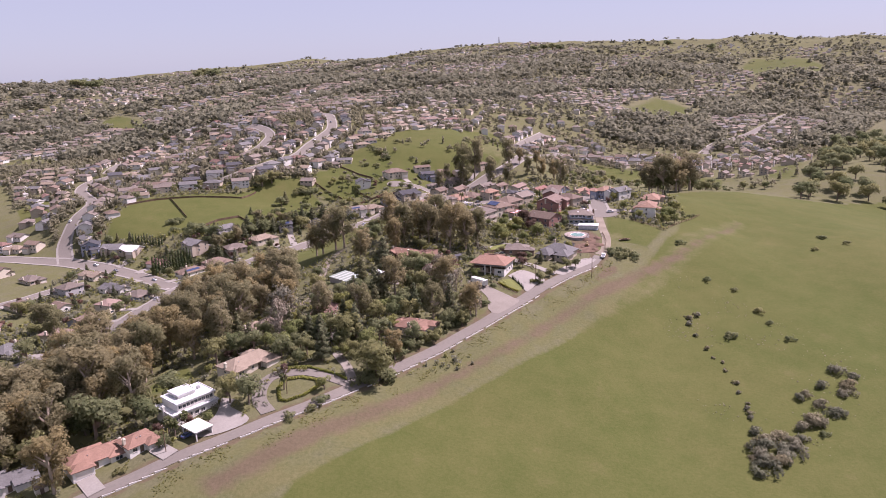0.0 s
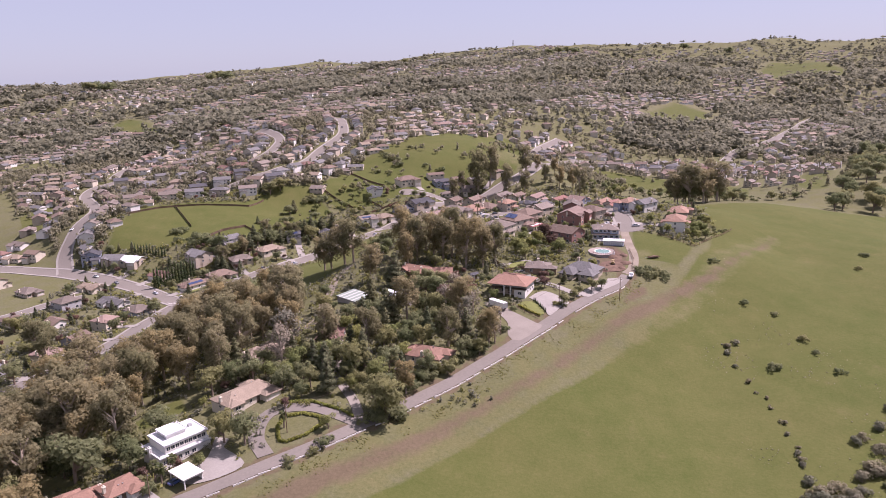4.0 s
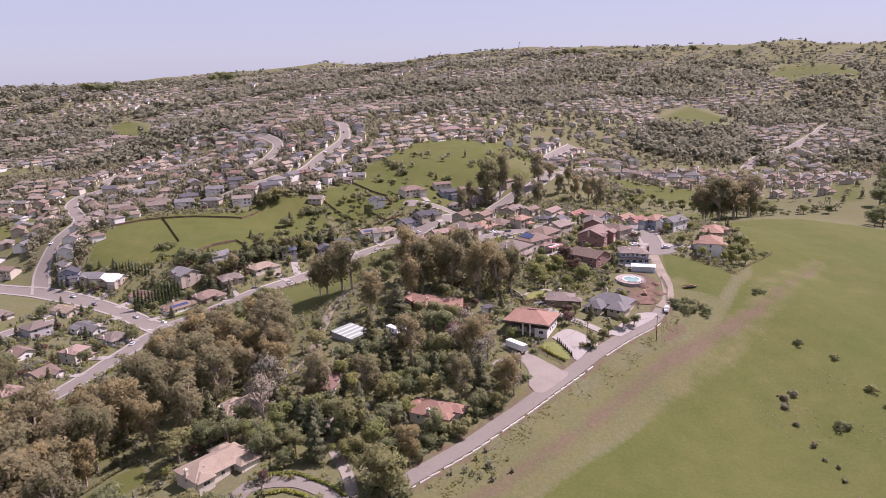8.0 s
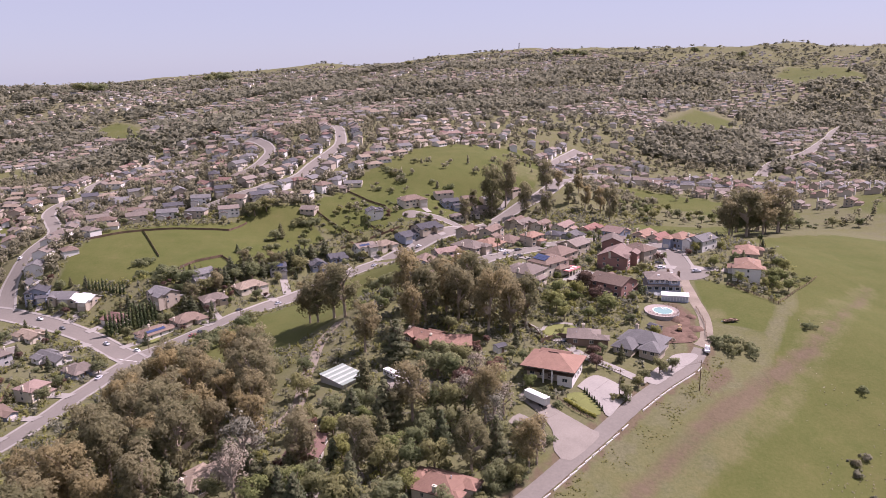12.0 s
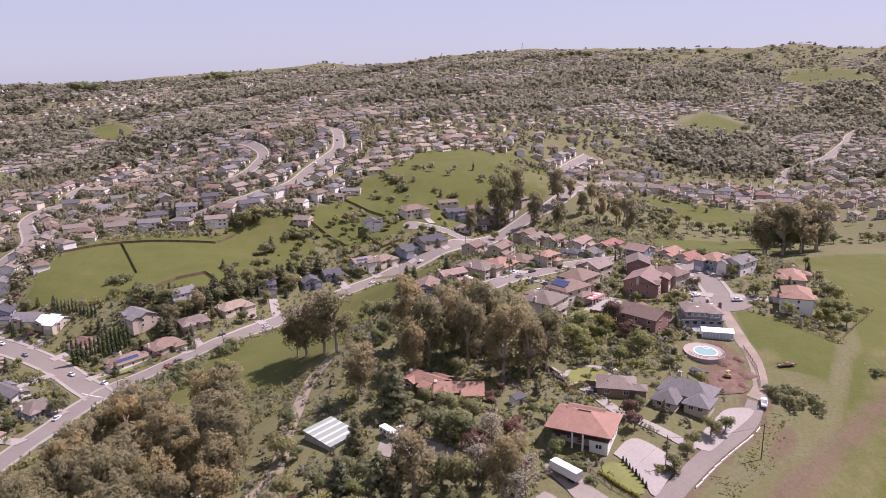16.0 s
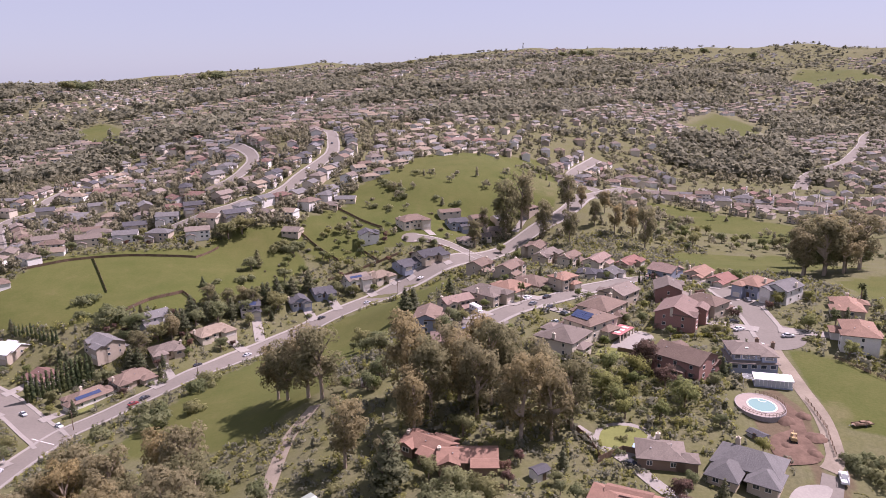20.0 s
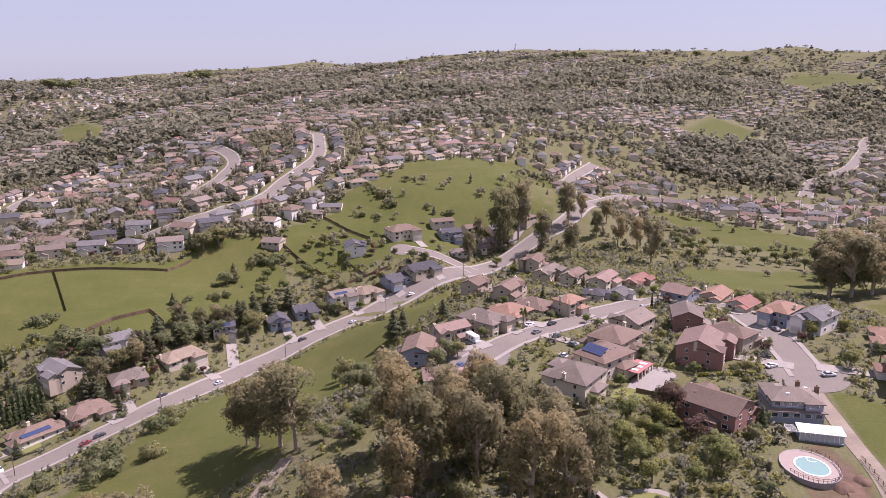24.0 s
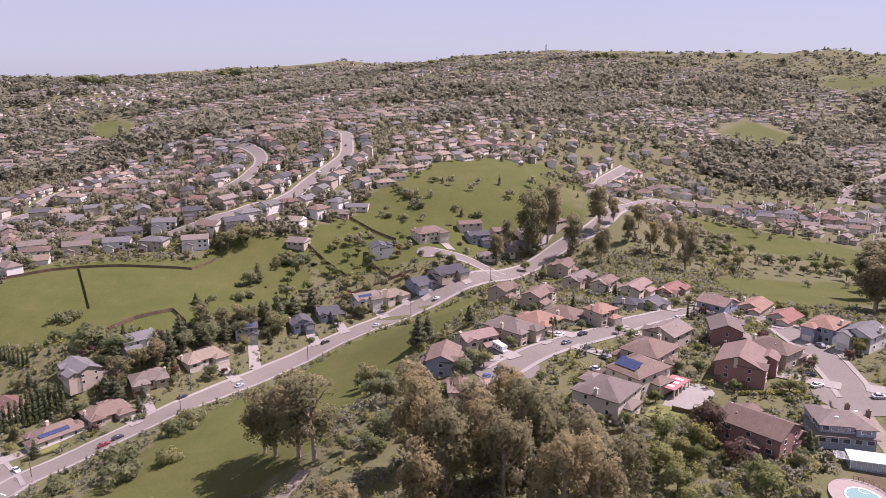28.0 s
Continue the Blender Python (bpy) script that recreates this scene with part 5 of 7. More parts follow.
def plain_house(x, y, turn, w, d, storeys, kind, roof, wall):
    """A house seen from afar: one block with a low wing, its windows and garage."""
    rng = random.Random(int(x * 11 + y * 5))
    root = empty("house", pose(x, y, lie(x, y) + 0.2, 0, 0, turn), label=f"{TALK[wall]} suburban house with a {TALK[roof]} {kind} roof", category="house", group="houses across the valley")
    FOOTPRINTS.append((x, y, max(w, d) * 0.6))
    H = 2.75 * storeys + 0.25
    part("wall", wall_mesh(-w / 2, -d / 2 + 2.5, w / 2, d / 2, H, kind), WALLS[wall], root)
    part("roof", roof_mesh(-w / 2, -d / 2 + 2.5, w / 2, d / 2, H, kind), ROOFS[roof], root)
    part("wall", wall_mesh(-w / 2, -d / 2, -w / 2 + 6.2, 0, 2.9, "gable"), WALLS[wall], root)
    part("roof", roof_mesh(-w / 2, -d / 2, -w / 2 + 6.2, 0, 2.9, "gable"), ROOFS[roof], root)
    part("garage_door", GARAGE_MESH, None, root, m=pose(-w / 2 + 3.1, -d / 2 - 0.03, 0))
    for s in range(storeys):
        for k in (0, 1):
            part("window", FAR_WINDOW, None, root, m=pose(w / 2 - 2.0 - 3.2 * k, -d / 2 + 2.48, 1.5 + 2.75 * s))


def spread_houses(poly, spacing, seed, most):
    rng = random.Random(seed)
    xs, ys = [p[0] for p in poly], [p[1] for p in poly]
    made, tries = 0, 0
    while made < most and tries < most * 40:
        tries += 1
        x, y = rng.uniform(min(xs), max(xs)), rng.uniform(min(ys), max(ys))
        gap, way = nearest_street(x, y)
        if not 7.5 < gap < 60 or not inside(poly, np.array([x]), np.array([y]))[0]:
            continue
        if any((x - a) ** 2 + (y - b) ** 2 < (spacing + r * 0.3) ** 2 for a, b, r in FOOTPRINTS) or any(inside(q, np.array([x]), np.array([y]))[0] for q in (MEADOW, GREEN_HILL, LAWN_STRIP, BANK_GREEN)):
            continue
        turn = math.degrees(math.atan2(way[1], way[0])) + 90 + rng.uniform(-6, 6)
        plain_house(x, y, turn, rng.uniform(13, 18), rng.uniform(11, 14), rng.choice((1, 1, 2)), rng.choice(("hip", "gable", "gable")), rng.choice(ROOF_MIX), rng.choice(WALL_MIX))
        made += 1


# the row above the meadow, seen close
for _x, _y, _a, _k in [(-249, 666, 10, 0), (-227, 672, 22, 1), (-206, 680, 12, 2), (-183, 678, -4, 3), (-158, 681, 16, 4), (-138, 702, 34, 5), (-232, 699, 20, 6), (-190, 717, 8, 2), (-212, 712, 26, 5)]:
    plain_house(_x, _y, _a, 15.5, 12.5, 2, ("hip", "gable", "gable")[_k % 3], ROOF_MIX[_k], ("white", "cream", "white", "beige")[_k % 4])


def street_row(name, first, last, gap, back, seed, sides=(1, -1)):
    """Houses side by side along the sides of a street, each facing it."""
    rng = random.Random(seed)
    line = LINES[name]
    run = np.concatenate([[0], np.cumsum(np.hypot(*np.diff(line, axis=0).T))])
    for side in sides:
        s = first + (gap / 2 if side < 0 else 0)
        while s < min(last, run[-1] - 3):
            x, y = np.interp(s, run, line[:, 0]), np.interp(s, run, line[:, 1])
            u, w = np.interp(s + 2, run, line[:, 0]) - x, np.interp(s + 2, run, line[:, 1]) - y
            k = math.hypot(u, w)
            off = WIDTHS[name] / 2 + back + rng.uniform(-1.5, 1.5)
            px, py = float(x - w / k * side * off), float(y + u / k * side * off)
            s += gap * rng.uniform(0.92, 1.12)
            if nearest_street(px, py)[0] < 7.5 or any((px - a) ** 2 + (py - b) ** 2 < (8 + r * 0.62) ** 2 for a, b, r in FOOTPRINTS) or any(inside(q, np.array([px]), np.array([py]))[0] for q in (MEADOW, GREEN_HILL, LAWN_STRIP, BANK_GREEN)):
                continue
            turn = math.degrees(math.atan2(w, u)) + (0 if side > 0 else 180)
            plain_house(px, py, turn + rng.uniform(-3, 3), rng.uniform(12.5, 15.5), rng.uniform(11, 13.5), rng.choice((1, 2, 2)), rng.choice(("hip", "gable", "gable")), rng.choice(ROOF_MIX), rng.choice(WALL_MIX))


street_row("upper_street", 20, 330, 16.0, 11, 31)
street_row("side_street", 0, 200, 16.0, 11, 32)
street_row("winding_street", 30, 330, 16.5, 11, 33, (-1,))
street_row("cross_street", 60, 240, 17.0, 11, 34, (-1,))
street_row("hill_branch", 25, 175, 17.0, 10, 37)
street_row("west_street", 0, 300, 17.0, 11, 35)
street_row("terrace_road", 0, 190, 17.0, 10, 36)
spread_houses([(-420, 560), (-285, 520), (-255, 430), (-230, 380), (-300, 380), (-420, 450)], 15, 11, 8)
spread_houses([(-335, 690), (-180, 712), (-140, 760), (-172, 800), (-170, 890), (-215, 960), (-320, 1030), (-345, 900)], 11.0, 13, 52)
spread_houses([(-330, 600), (-250, 640), (-100, 715), (-60, 800), (-75, 900), (-200, 900), (-380, 780)], 14.0, 12, 24)


def terrace_house(x, y, turn, roof, wall):
    """One house of a close-set row: a tall white gable towards the field, a low lean-to and a chimney."""
    root = empty("row_house", pose(x, y, lie(x, y) + 0.2, 0, 0, turn), label=f"{TALK[wall]} gabled row house with a {TALK[roof]} roof above the field", category="house", group="row houses along the valley field")
    FOOTPRINTS.append((x, y, 8))
    part("wall", wall_mesh(-6.2, -4.5, 2.0, 6, 5.4, "gable"), WALLS[wall], root)
    part("roof", roof_mesh(-6.2, -4.5, 2.0, 6, 5.4, "gable"), ROOFS[roof], root)
    part("wall", wall_mesh(2.0, -2.5, 7.5, 6, 3.2, "hip"), WALLS[wall], root)
    part("roof", roof_mesh(2.3, -2.5, 7.5, 6, 3.2, "hip", 0.42, 0.3), ROOFS[roof], root)
    part("chimney", boxes("chimney", [(-7.0, -0.6, -1, -6.23, 0.9, 8.0), (-7.1, -0.7, 8.0, -6.1, 1.0, 8.3)]), WALLS["white"], root)
    for z in (1.5, 4.1):
        part("window", FAR_WINDOW, None, root, m=pose(-3.6, -4.52, z))
        part("window", FAR_WINDOW, None, root, m=pose(0.2, -4.52, z))


for _k, (_x, _y) in enumerate([(225, 878), (241, 851), (250, 831), (269, 813), (289, 805), (307, 786), (325, 771), (338, 749), (352, 733), (368, 719)]):
    terrace_house(_x, _y, -46, ("brown", "greybrown", "greybrown")[_k % 3], ("cream", "beige", "cream", "beige")[_k % 4])
for _r in (1, 2, 3):
    for _k in range(9):
        terrace_house(262 + _k * 17 + _r * 21, 872 - _k * 15.5 + _r * 22, -46 + 180 * (_r % 2), ("brown", "greybrown", "grey", "redbrown")[(_k + _r) % 4], ("cream", "beige", "beige")[(_k * 2 + _r) % 3])
# white hall with low wings on the hill behind
for _x, _y, _t, _w, _d, _s in [(34, 970, 12, 22, 14, 2), (62, 991, 20, 24, 13, 1), (20, 992, 10, 16, 12, 1)]:
    plain_house(_x, _y, _t, _w, _d, _s, "hip", ("grey", "redbrown", "pink")[_s], "white")


# ---- far woods and far houses, past counting ----
def quick_mesh(name, v, f, material, soft=None):
    me = bpy.data.meshes.new(name)
    me.vertices.add(len(v))
    me.vertices.foreach_set("co", np.asarray(v, np.float32).ravel())
    n, k = f.shape
    me.loops.add(n * k)
    me.loops.foreach_set("vertex_index", f.astype(np.int32).ravel())
    me.polygons.add(n)
    me.polygons.foreach_set("loop_start", np.arange(0, n * k, k, dtype=np.int32))
    me.polygons.foreach_set("use_smooth", np.ones(n, bool))
    me.update(calc_edges=True)
    me.materials.append(material)
    if soft is not None:
        me.normals_split_custom_set_from_vertices(soft.tolist())
    return me


def small_trees(count, size, seed):
    """Rough small crowns about 8 m high, to be set down many times."""
    out = []
    for k in range(7):
        rng = np.random.default_rng(seed + k)
        if k < 5:
            blobs = [((rng.normal() * 1.6, rng.normal() * 1.6, rng.uniform(2.2, 5.8)), (rng.uniform(1.5, 2.4), rng.uniform(1.5, 2.4), rng.uniform(1.3, 2.1))) for _ in range(5)]
        else:
            blobs = [((0, 0, 1.4 + q * 1.5), (1.7 - 0.28 * q, 1.7 - 0.28 * q, 1.2)) for q in range(5)]
        out.append(leaf_cloud(rng, blobs, count, size))
    return out


def many_trees(name, places, stock, label, seed, leaf="woods", squat=1.0):
    rng = np.random.default_rng(seed)
    V, F, S, n = [], [], [], 0
    zs = height(np.array([p[0] for p in places]), np.array([p[1] for p in places]))
    for (x, y, h), z in zip(places, zs):
        v, f, s = stock[rng.integers(len(stock))]
        a = rng.random() * 6.28
        c, d = math.cos(a), math.sin(a)
        R = np.array([[c, -d, 0], [d, c, 0], [0, 0, 1]])
        broad = 1.0 if squat == 1.0 else 1.15
        low = squat if math.hypot(x, y - 240) > 2300 else max(squat, 0.92)
        V.append((v @ R.T) * (h * broad * rng.uniform(0.85, 1.25), h * broad * rng.uniform(0.85, 1.25), h * low) + (x, y, z - 0.3))
        F.append(f + n)
        S.append(s @ R.T)
        n += len(v)
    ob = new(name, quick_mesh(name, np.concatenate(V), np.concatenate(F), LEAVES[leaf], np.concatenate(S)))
    tagged(ob, label, "woods", kind="stuff")


def built_up(x, y):
    """How thickly a place is settled, 0 to 1: most on the lower slopes, none on the wooded hills to the east."""
    v = 0.5 + 0.4 * np.sin(x * 0.0082 + 0.8) * np.sin(y * 0.0061 + 2.0) + 0.36 * np.sin(x * 0.017 - y * 0.013 + 0.7 * np.sin(y * 0.006))
    v -= np.clip((x - 0.2 * y - 60) / 420, 0, 0.34) * np.clip((y - 1150) / 400, 0.3, 1)
    v -= 0.3 * np.exp(-(((x + 330) / 260) ** 2 + ((y - 1900) / 330) ** 2))
    return v


def open_land(x, y):
    far = np.hypot(x, y - 240)
    o = (far > 3750) & (x > -150) & (x < 750)
    for q in (FIELD, MEADOW, GREEN_HILL, BANK_GREEN, LAWN_STRIP, VALLEY_FIELD, KNOLL_FIELD, TAN_FIELD, DRY_LOT, *FAR_GREENS, *YARDS):
        o |= inside(q, x, y)
    return o | ((x > 420) & (y < 540))


def far_house_mesh(places):
    """Plain houses in one mesh: walls, roofs of several colours, and dark windows set proud of the walls."""
    mats = [WALLS["cream"], WALLS["white"], WALLS["beige"], ROOFS["brown"], ROOFS["greybrown"], ROOFS["tan"], ROOFS["greybrown"], ROOFS["grey"], GLASS]
    rng = random.Random(77)
    V, F, M = [], [], []
    zs = height(np.array([p[0] for p in places]), np.array([p[1] for p in places]))
    for (x, y, turn), z in zip(places, zs):
        w, d, h = rng.uniform(10.5, 16), rng.uniform(8, 11), rng.choice((3.0, 3.0, 5.4))
        p = 0.42 * d / 2
        v, f = [], []
        box(v, f, -w / 2, -d / 2, -2.5, w / 2, d / 2, h)
        m = [rng.randrange(3)] * 6
        n, q = len(v), 0.5
        i = d / 2 if rng.random() < 0.4 else 0.0
        v += [(-w / 2 - q, -d / 2 - q, h - 0.2), (w / 2 + q, -d / 2 - q, h - 0.2), (w / 2 + q, d / 2 + q, h - 0.2), (-w / 2 - q, d / 2 + q, h - 0.2), (-w / 2 - q + i, 0, h + p), (w / 2 + q - i, 0, h + p)]
        f += [(n, n + 1, n + 5, n + 4), (n + 2, n + 3, n + 4, n + 5), (n + 1, n + 2, n + 5), (n + 3, n, n + 4)]
        r = 3 + rng.randrange(5)
        m += [r, r, r if i else m[0], r if i else m[0]]
        for k in range(3):
            n, c = len(v), -w / 2 + w * (k + 0.5) / 3
            v += [(c - 0.9, -d / 2 - 0.05, h - 1.9), (c + 0.9, -d / 2 - 0.05, h - 1.9), (c + 0.9, -d / 2 - 0.05, h - 0.7), (c - 0.9, -d / 2 - 0.05, h - 0.7)]
            f.append((n, n + 1, n + 2, n + 3))
            m.append(8)
        c, s, n = math.cos(turn), math.sin(turn), len(V)
        V += [(x + a * c - b * s, y + a * s + b * c, z + e) for a, b, e in v]
        F += [tuple(n + k for k in q) for q in f]
        M += m
    ob = new("distant_houses", mesh_of("distant_houses", V, F, mats, M))
    tagged(ob, "hundreds of pale suburban houses scattered over far hillsides", "houses", kind="stuff")


def far_land():
    rng = np.random.default_rng(5)
    grid = {}

    def taken(x, y, gap):
        i, j = int(x // 20), int(y // 20)
        return any((x - a) ** 2 + (y - b) ** 2 < gap * gap for di in (-1, 0, 1) for dj in (-1, 0, 1) for a, b in grid.get((i + di, j + dj), ()))

    for a, b, r in FOOTPRINTS:
        grid.setdefault((int(a // 20), int(b // 20)), []).append((a, b))
    street = np.concatenate([np.asarray(q) for q in LINES.values()])
    # houses
    n = 34000
    far = 380 * (3600 / 380) ** rng.random(n)
    a = np.radians(rng.uniform(-36, 38, n))
    x, y = far * np.sin(a), far * np.cos(a) + 200
    b, o, u = built_up(x, y), open_land(x, y), rng.random(n)
    homes = []
    for k in range(n):
        if len(homes) >= 4200:
            break
        X, Y = float(x[k]), float(y[k])
        if o[k] or b[k] < 0.26 + 0.24 * u[k] or (Y < 690 and X > -240) or (X > 100 and Y < 815) or (215 < X < 400 and Y < 930) or (60 < X < 330 and 960 < Y < 1250 and u[k] > 0.12):
            continue
        if taken(X, Y, 15.0) or ((street[:, 0] - X) ** 2 + (street[:, 1] - Y) ** 2).min() < 15**2:
            continue
        grid.setdefault((int(X // 20), int(Y // 20)), []).append((X, Y))
        homes.append((X, Y, math.radians(25 + 40 * math.sin(X * 0.006) + 30 * math.sin(Y * 0.008)) + float(rng.normal()) * 0.12))
    far_house_mesh(homes)
    # trees
    n = 42000
    far = 330 * (4250 / 330) ** rng.random(n)
    a = np.radians(rng.uniform(-37, 39, n))
    x, y = far * np.sin(a), far * np.cos(a) + 200
    b, o, u = built_up(x, y), open_land(x, y), rng.random(n)
    near, away = [], []
    for k in range(n):
        X, Y, R = float(x[k]), float(y[k]), float(far[k])
        if (X > 60 and Y < 770 and u[k] > 0.06) or (Y < 690 and -245 < X < 150) or (150 <= X and Y < 640) or (X <= -245 and Y < 420):
            continue
        if 215 < X < 460 and 740 < Y < 980 and u[k] > 0.3:
            continue
        if (o[k] and u[k] > 0.05) or (b[k] > 0.45 and u[k] > 0.66):
            continue
        if taken(X, Y, 6.4 if R < 1500 else 4.5) or ((street[:, 0] - X) ** 2 + (street[:, 1] - Y) ** 2).min() < 8.0**2:
            continue
        if R > 3000 and u[k] < min(0.75, (R - 3000) / 1200):
            continue
        h = float(rng.uniform(0.55, 1.25)) * (1.6 if b[k] < 0.32 and R > 900 else 0.95)
        if R < 900 and len(near) < 3100:
            near.append((X, Y, h * 1.05))
        elif R >= 900:
            away.append((X, Y, h * (1.1 + min(0.9, (R - 900) / 2200))))
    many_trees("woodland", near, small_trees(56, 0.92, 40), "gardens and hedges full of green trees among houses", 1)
    # far crowns take the haze-greyed leaf colour
    many_trees("distant_woodland", away[:16000], small_trees(23, 1.45, 60), "grey-green trees covering the far hills, leaf colour greyed for haze", 2, "woods", 0.62)


far_land()


# ---- paved yards, drives and lawns ----
def patch(name, poly, rise, material, label, category, rings=4):
    """A flat-laid piece of ground cover with an edge through the points, draped on the land."""
    loop = curve_through(list(poly) + [poly[0]], 2.0)[:-1]
    cx, cy = sum(p[0] for p in loop) / len(loop), sum(p[1] for p in loop) / len(loop)
    n = len(loop)
    v = [(cx, cy)] + [(cx + (p[0] - cx) * k / rings, cy + (p[1] - cy) * k / rings) for k in range(1, rings + 1) for p in loop]
    z = height(np.array([p[0] for p in v]), np.array([p[1] for p in v])) + rise
    f = [(0, 1 + k, 1 + (k + 1) % n) for k in range(n)]
    for r in range(rings - 1):
        f += [(1 + r * n + k, 1 + (r + 1) * n + k, 1 + (r + 1) * n + (k + 1) % n, 1 + r * n + (k + 1) % n) for k in range(n)]
    area = sum(a[0] * b[1] - b[0] * a[1] for a, b in zip(loop, loop[1:] + loop[:1]))
    if area < 0:
        f = [q[::-1] for q in f]
    return tagged(new(name, mesh_of(name, [(*p, float(h)) for p, h in zip(v, z)], f, [material])), label, category, kind="structure")


DUG = surface("dug_red_earth", (0.118, 0.078, 0.058), 0.95, 0.1, 0.4, 2.0, 0.4, 0.9)
LAWN = surface("mown_lawn", (0.135, 0.145, 0.05), 0.95, 0.1, 0.15, 2.0, 0.2, 0.5)
GRAVEL = surface("packed_gravel", (0.195, 0.174, 0.148), 0.95, 0.1, 0.15, 2.5, 0.15, 0.5)
patch("yard", [(46.3, 335.7), (51.5, 341.9), (55.3, 343.2), (59.6, 339.1), (63.8, 331.6), (59.6, 327.2), (53.0, 319.6), (51.7, 323.7), (48.4, 332.4)], 0.25, CONCRETE, "broad pale concrete forecourt of the red-roofed house", "yard")
patch("yard", [(70, 341), (80, 352), (88, 360), (96, 359), (84, 347), (74, 338)], 0.25, CONCRETE, "white concrete drive at the lane's bend", "yard")
patch("yard", [(26, 331), (30, 336), (37, 324), (46, 314), (48, 311), (37, 300), (33, 304), (34, 313), (31, 322)], 0.2, GRAVEL, "dusty gravel apron opening off the lane", "yard")
patch("yard", [(21, 318), (25, 322), (30, 316), (27, 311)], 0.2, GRAVEL, "small gravel clearing behind bushes", "yard")
patch("yard", [(-71, 244), (-66, 242), (-67, 238), (-58, 228), (-64, 222), (-73, 220), (-77, 224), (-71, 232)], 0.22, CONCRETE, "white curved concrete drive of the modern house", "yard")
patch("yard", [(40.5, 381), (45, 391.5), (54, 391.5), (59.5, 383), (54, 376), (46, 374)], 0.17, CONCRETE, "pale kerb path round the oval lawn", "yard")
patch("lawn", [(42, 381), (46, 390), (53, 390), (57, 384), (50, 378)], 0.24, LAWN, "oval mown lawn inside a pale kerb", "lawn")
patch("lawn", [(42.0, 331.5), (47.3, 331.8), (51.1, 322.5), (49.1, 320.3), (45.6, 323.6), (41.9, 326.9)], 0.2, LAWN, "small bright lawn with clipped bushes", "lawn")
patch("lawn", [(-165, 495), (-158, 490), (-152, 497), (-158, 501)], 0.2, LAWN, "small corner lawn in front of a bungalow", "lawn")
patch("lawn", [(55, 440), (62, 436), (67, 442), (60, 447)], 0.2, LAWN, "back lawn with a round paved seat", "lawn")
patch("yard", [(62, 446), (70, 443), (80, 452), (75, 460), (66, 452)], 0.22, CONCRETE, "pale paved terrace behind the house", "yard")
patch("yard", [(-20, 346), (-6, 338), (4, 336), (2, 344), (-8, 352), (-18, 354)], 0.2, GRAVEL, "sandy clearing with parked vehicles", "yard")
patch("yard", [(-38, 300), (-30, 290), (-22, 296), (-28, 306)], 0.2, GRAVEL, "dusty yard among trees", "yard")
ribbon("path", [tuple(q) for q in curve_through([(-43, 427), (-49, 410), (-50, 384), (-50, 365), (-49, 349), (-52, 335), (-65, 326)], 3)], (-2.4, 2.4), 0.2, DIRT, "worn dirt track below the gum wood", "path", 0.2)
patch("yard", [(-72, 318), (-62, 312), (-56, 322), (-64, 332)], 0.2, DIRT, "round bare riding yard below the gums", "yard")
ribbon("driveway", [tuple(q) for q in curve_through([(-52, 231), (-57, 241), (-57.5, 252), (-53, 258), (-41, 258.5), (-30, 252), (-22, 246)], 2)], (-2.6, 2.6), 0.2, ASPHALT, "looping tarmac drive round a planted island", "driveway", 0.2)
ribbon("driveway", [tuple(q) for q in curve_through([(38, 392), (47, 374), (53.5, 358), (62, 348.5), (70.5, 339)], 2)], (-1.9, 1.9), 0.22, CONCRETE, "narrow concrete drive down to the lane", "driveway", 0.2)
ribbon("driveway", [tuple(q) for q in curve_through([(-24, 250), (-27, 262), (-33, 276), (-36, 292)], 2)], (-1.8, 1.8), 0.2, GRAVEL, "dusty drive into the trees", "driveway", 0.2)
ribbon("driveway", [tuple(q) for q in curve_through([(62, 722), (70, 735), (74, 742)], 2)], (-2.6, 2.6), 0.2, CONCRETE, "pale drive below the gum trees", "driveway", 0.2)
for _a in ([(-165, 470), (-152, 462)], [(-152, 455), (-148, 462)]):
    ribbon("road_marking", [tuple(q) for q in curve_through(_a, 2)], (-0.25, 0.25), 0.2, PAINT_WHITE, "white stop line at the junction", "marking")

patch("yard", [(88, 368), (99, 370), (101, 380), (104, 392), (102, 400), (99, 386), (92, 382), (88, 376)], 0.22, DUG, "freshly dug red-brown earth below the pool", "yard")


def earth_heap(x, y, r, h):
    """A rough tipped heap with an uneven foot."""
    rng = random.Random(int(x * 13 + y))
    v, f = [(0, 0, h)], []
    for q, z in ((0.35, 0.8), (0.7, 0.4), (1.0, -0.15)):
        v += [(r * q * rng.uniform(0.75, 1.2) * math.cos(k * 0.5236), r * q * rng.uniform(0.75, 1.2) * math.sin(k * 0.5236), h * z * rng.uniform(0.7, 1.25) if z > 0 else -0.4) for k in range(12)]
    f += [(0, 1 + k, 1 + (k + 1) % 12) for k in range(12)]
    for m in (0, 1):
        f += [(1 + m * 12 + k, 13 + m * 12 + k, 13 + m * 12 + (k + 1) % 12, 1 + m * 12 + (k + 1) % 12) for k in range(12)]
    ob = part("earth_heap", mesh_of("earth_heap", v, f, [DUG], smooth=True), m=pose(x, y, lie(x, y) + 0.2))
    tagged(ob, "rough heap of freshly dug red-brown earth", "heap", group="heaps of dug earth")


for _x, _y, _r, _h in [(98.5, 389, 3.2, 1.1), (104.5, 391, 2.6, 0.9), (99, 373.5, 2.4, 0.7), (93, 377, 1.9, 0.5), (103, 381, 3.4, 0.6)]:
    earth_heap(_x, _y, _r, _h)


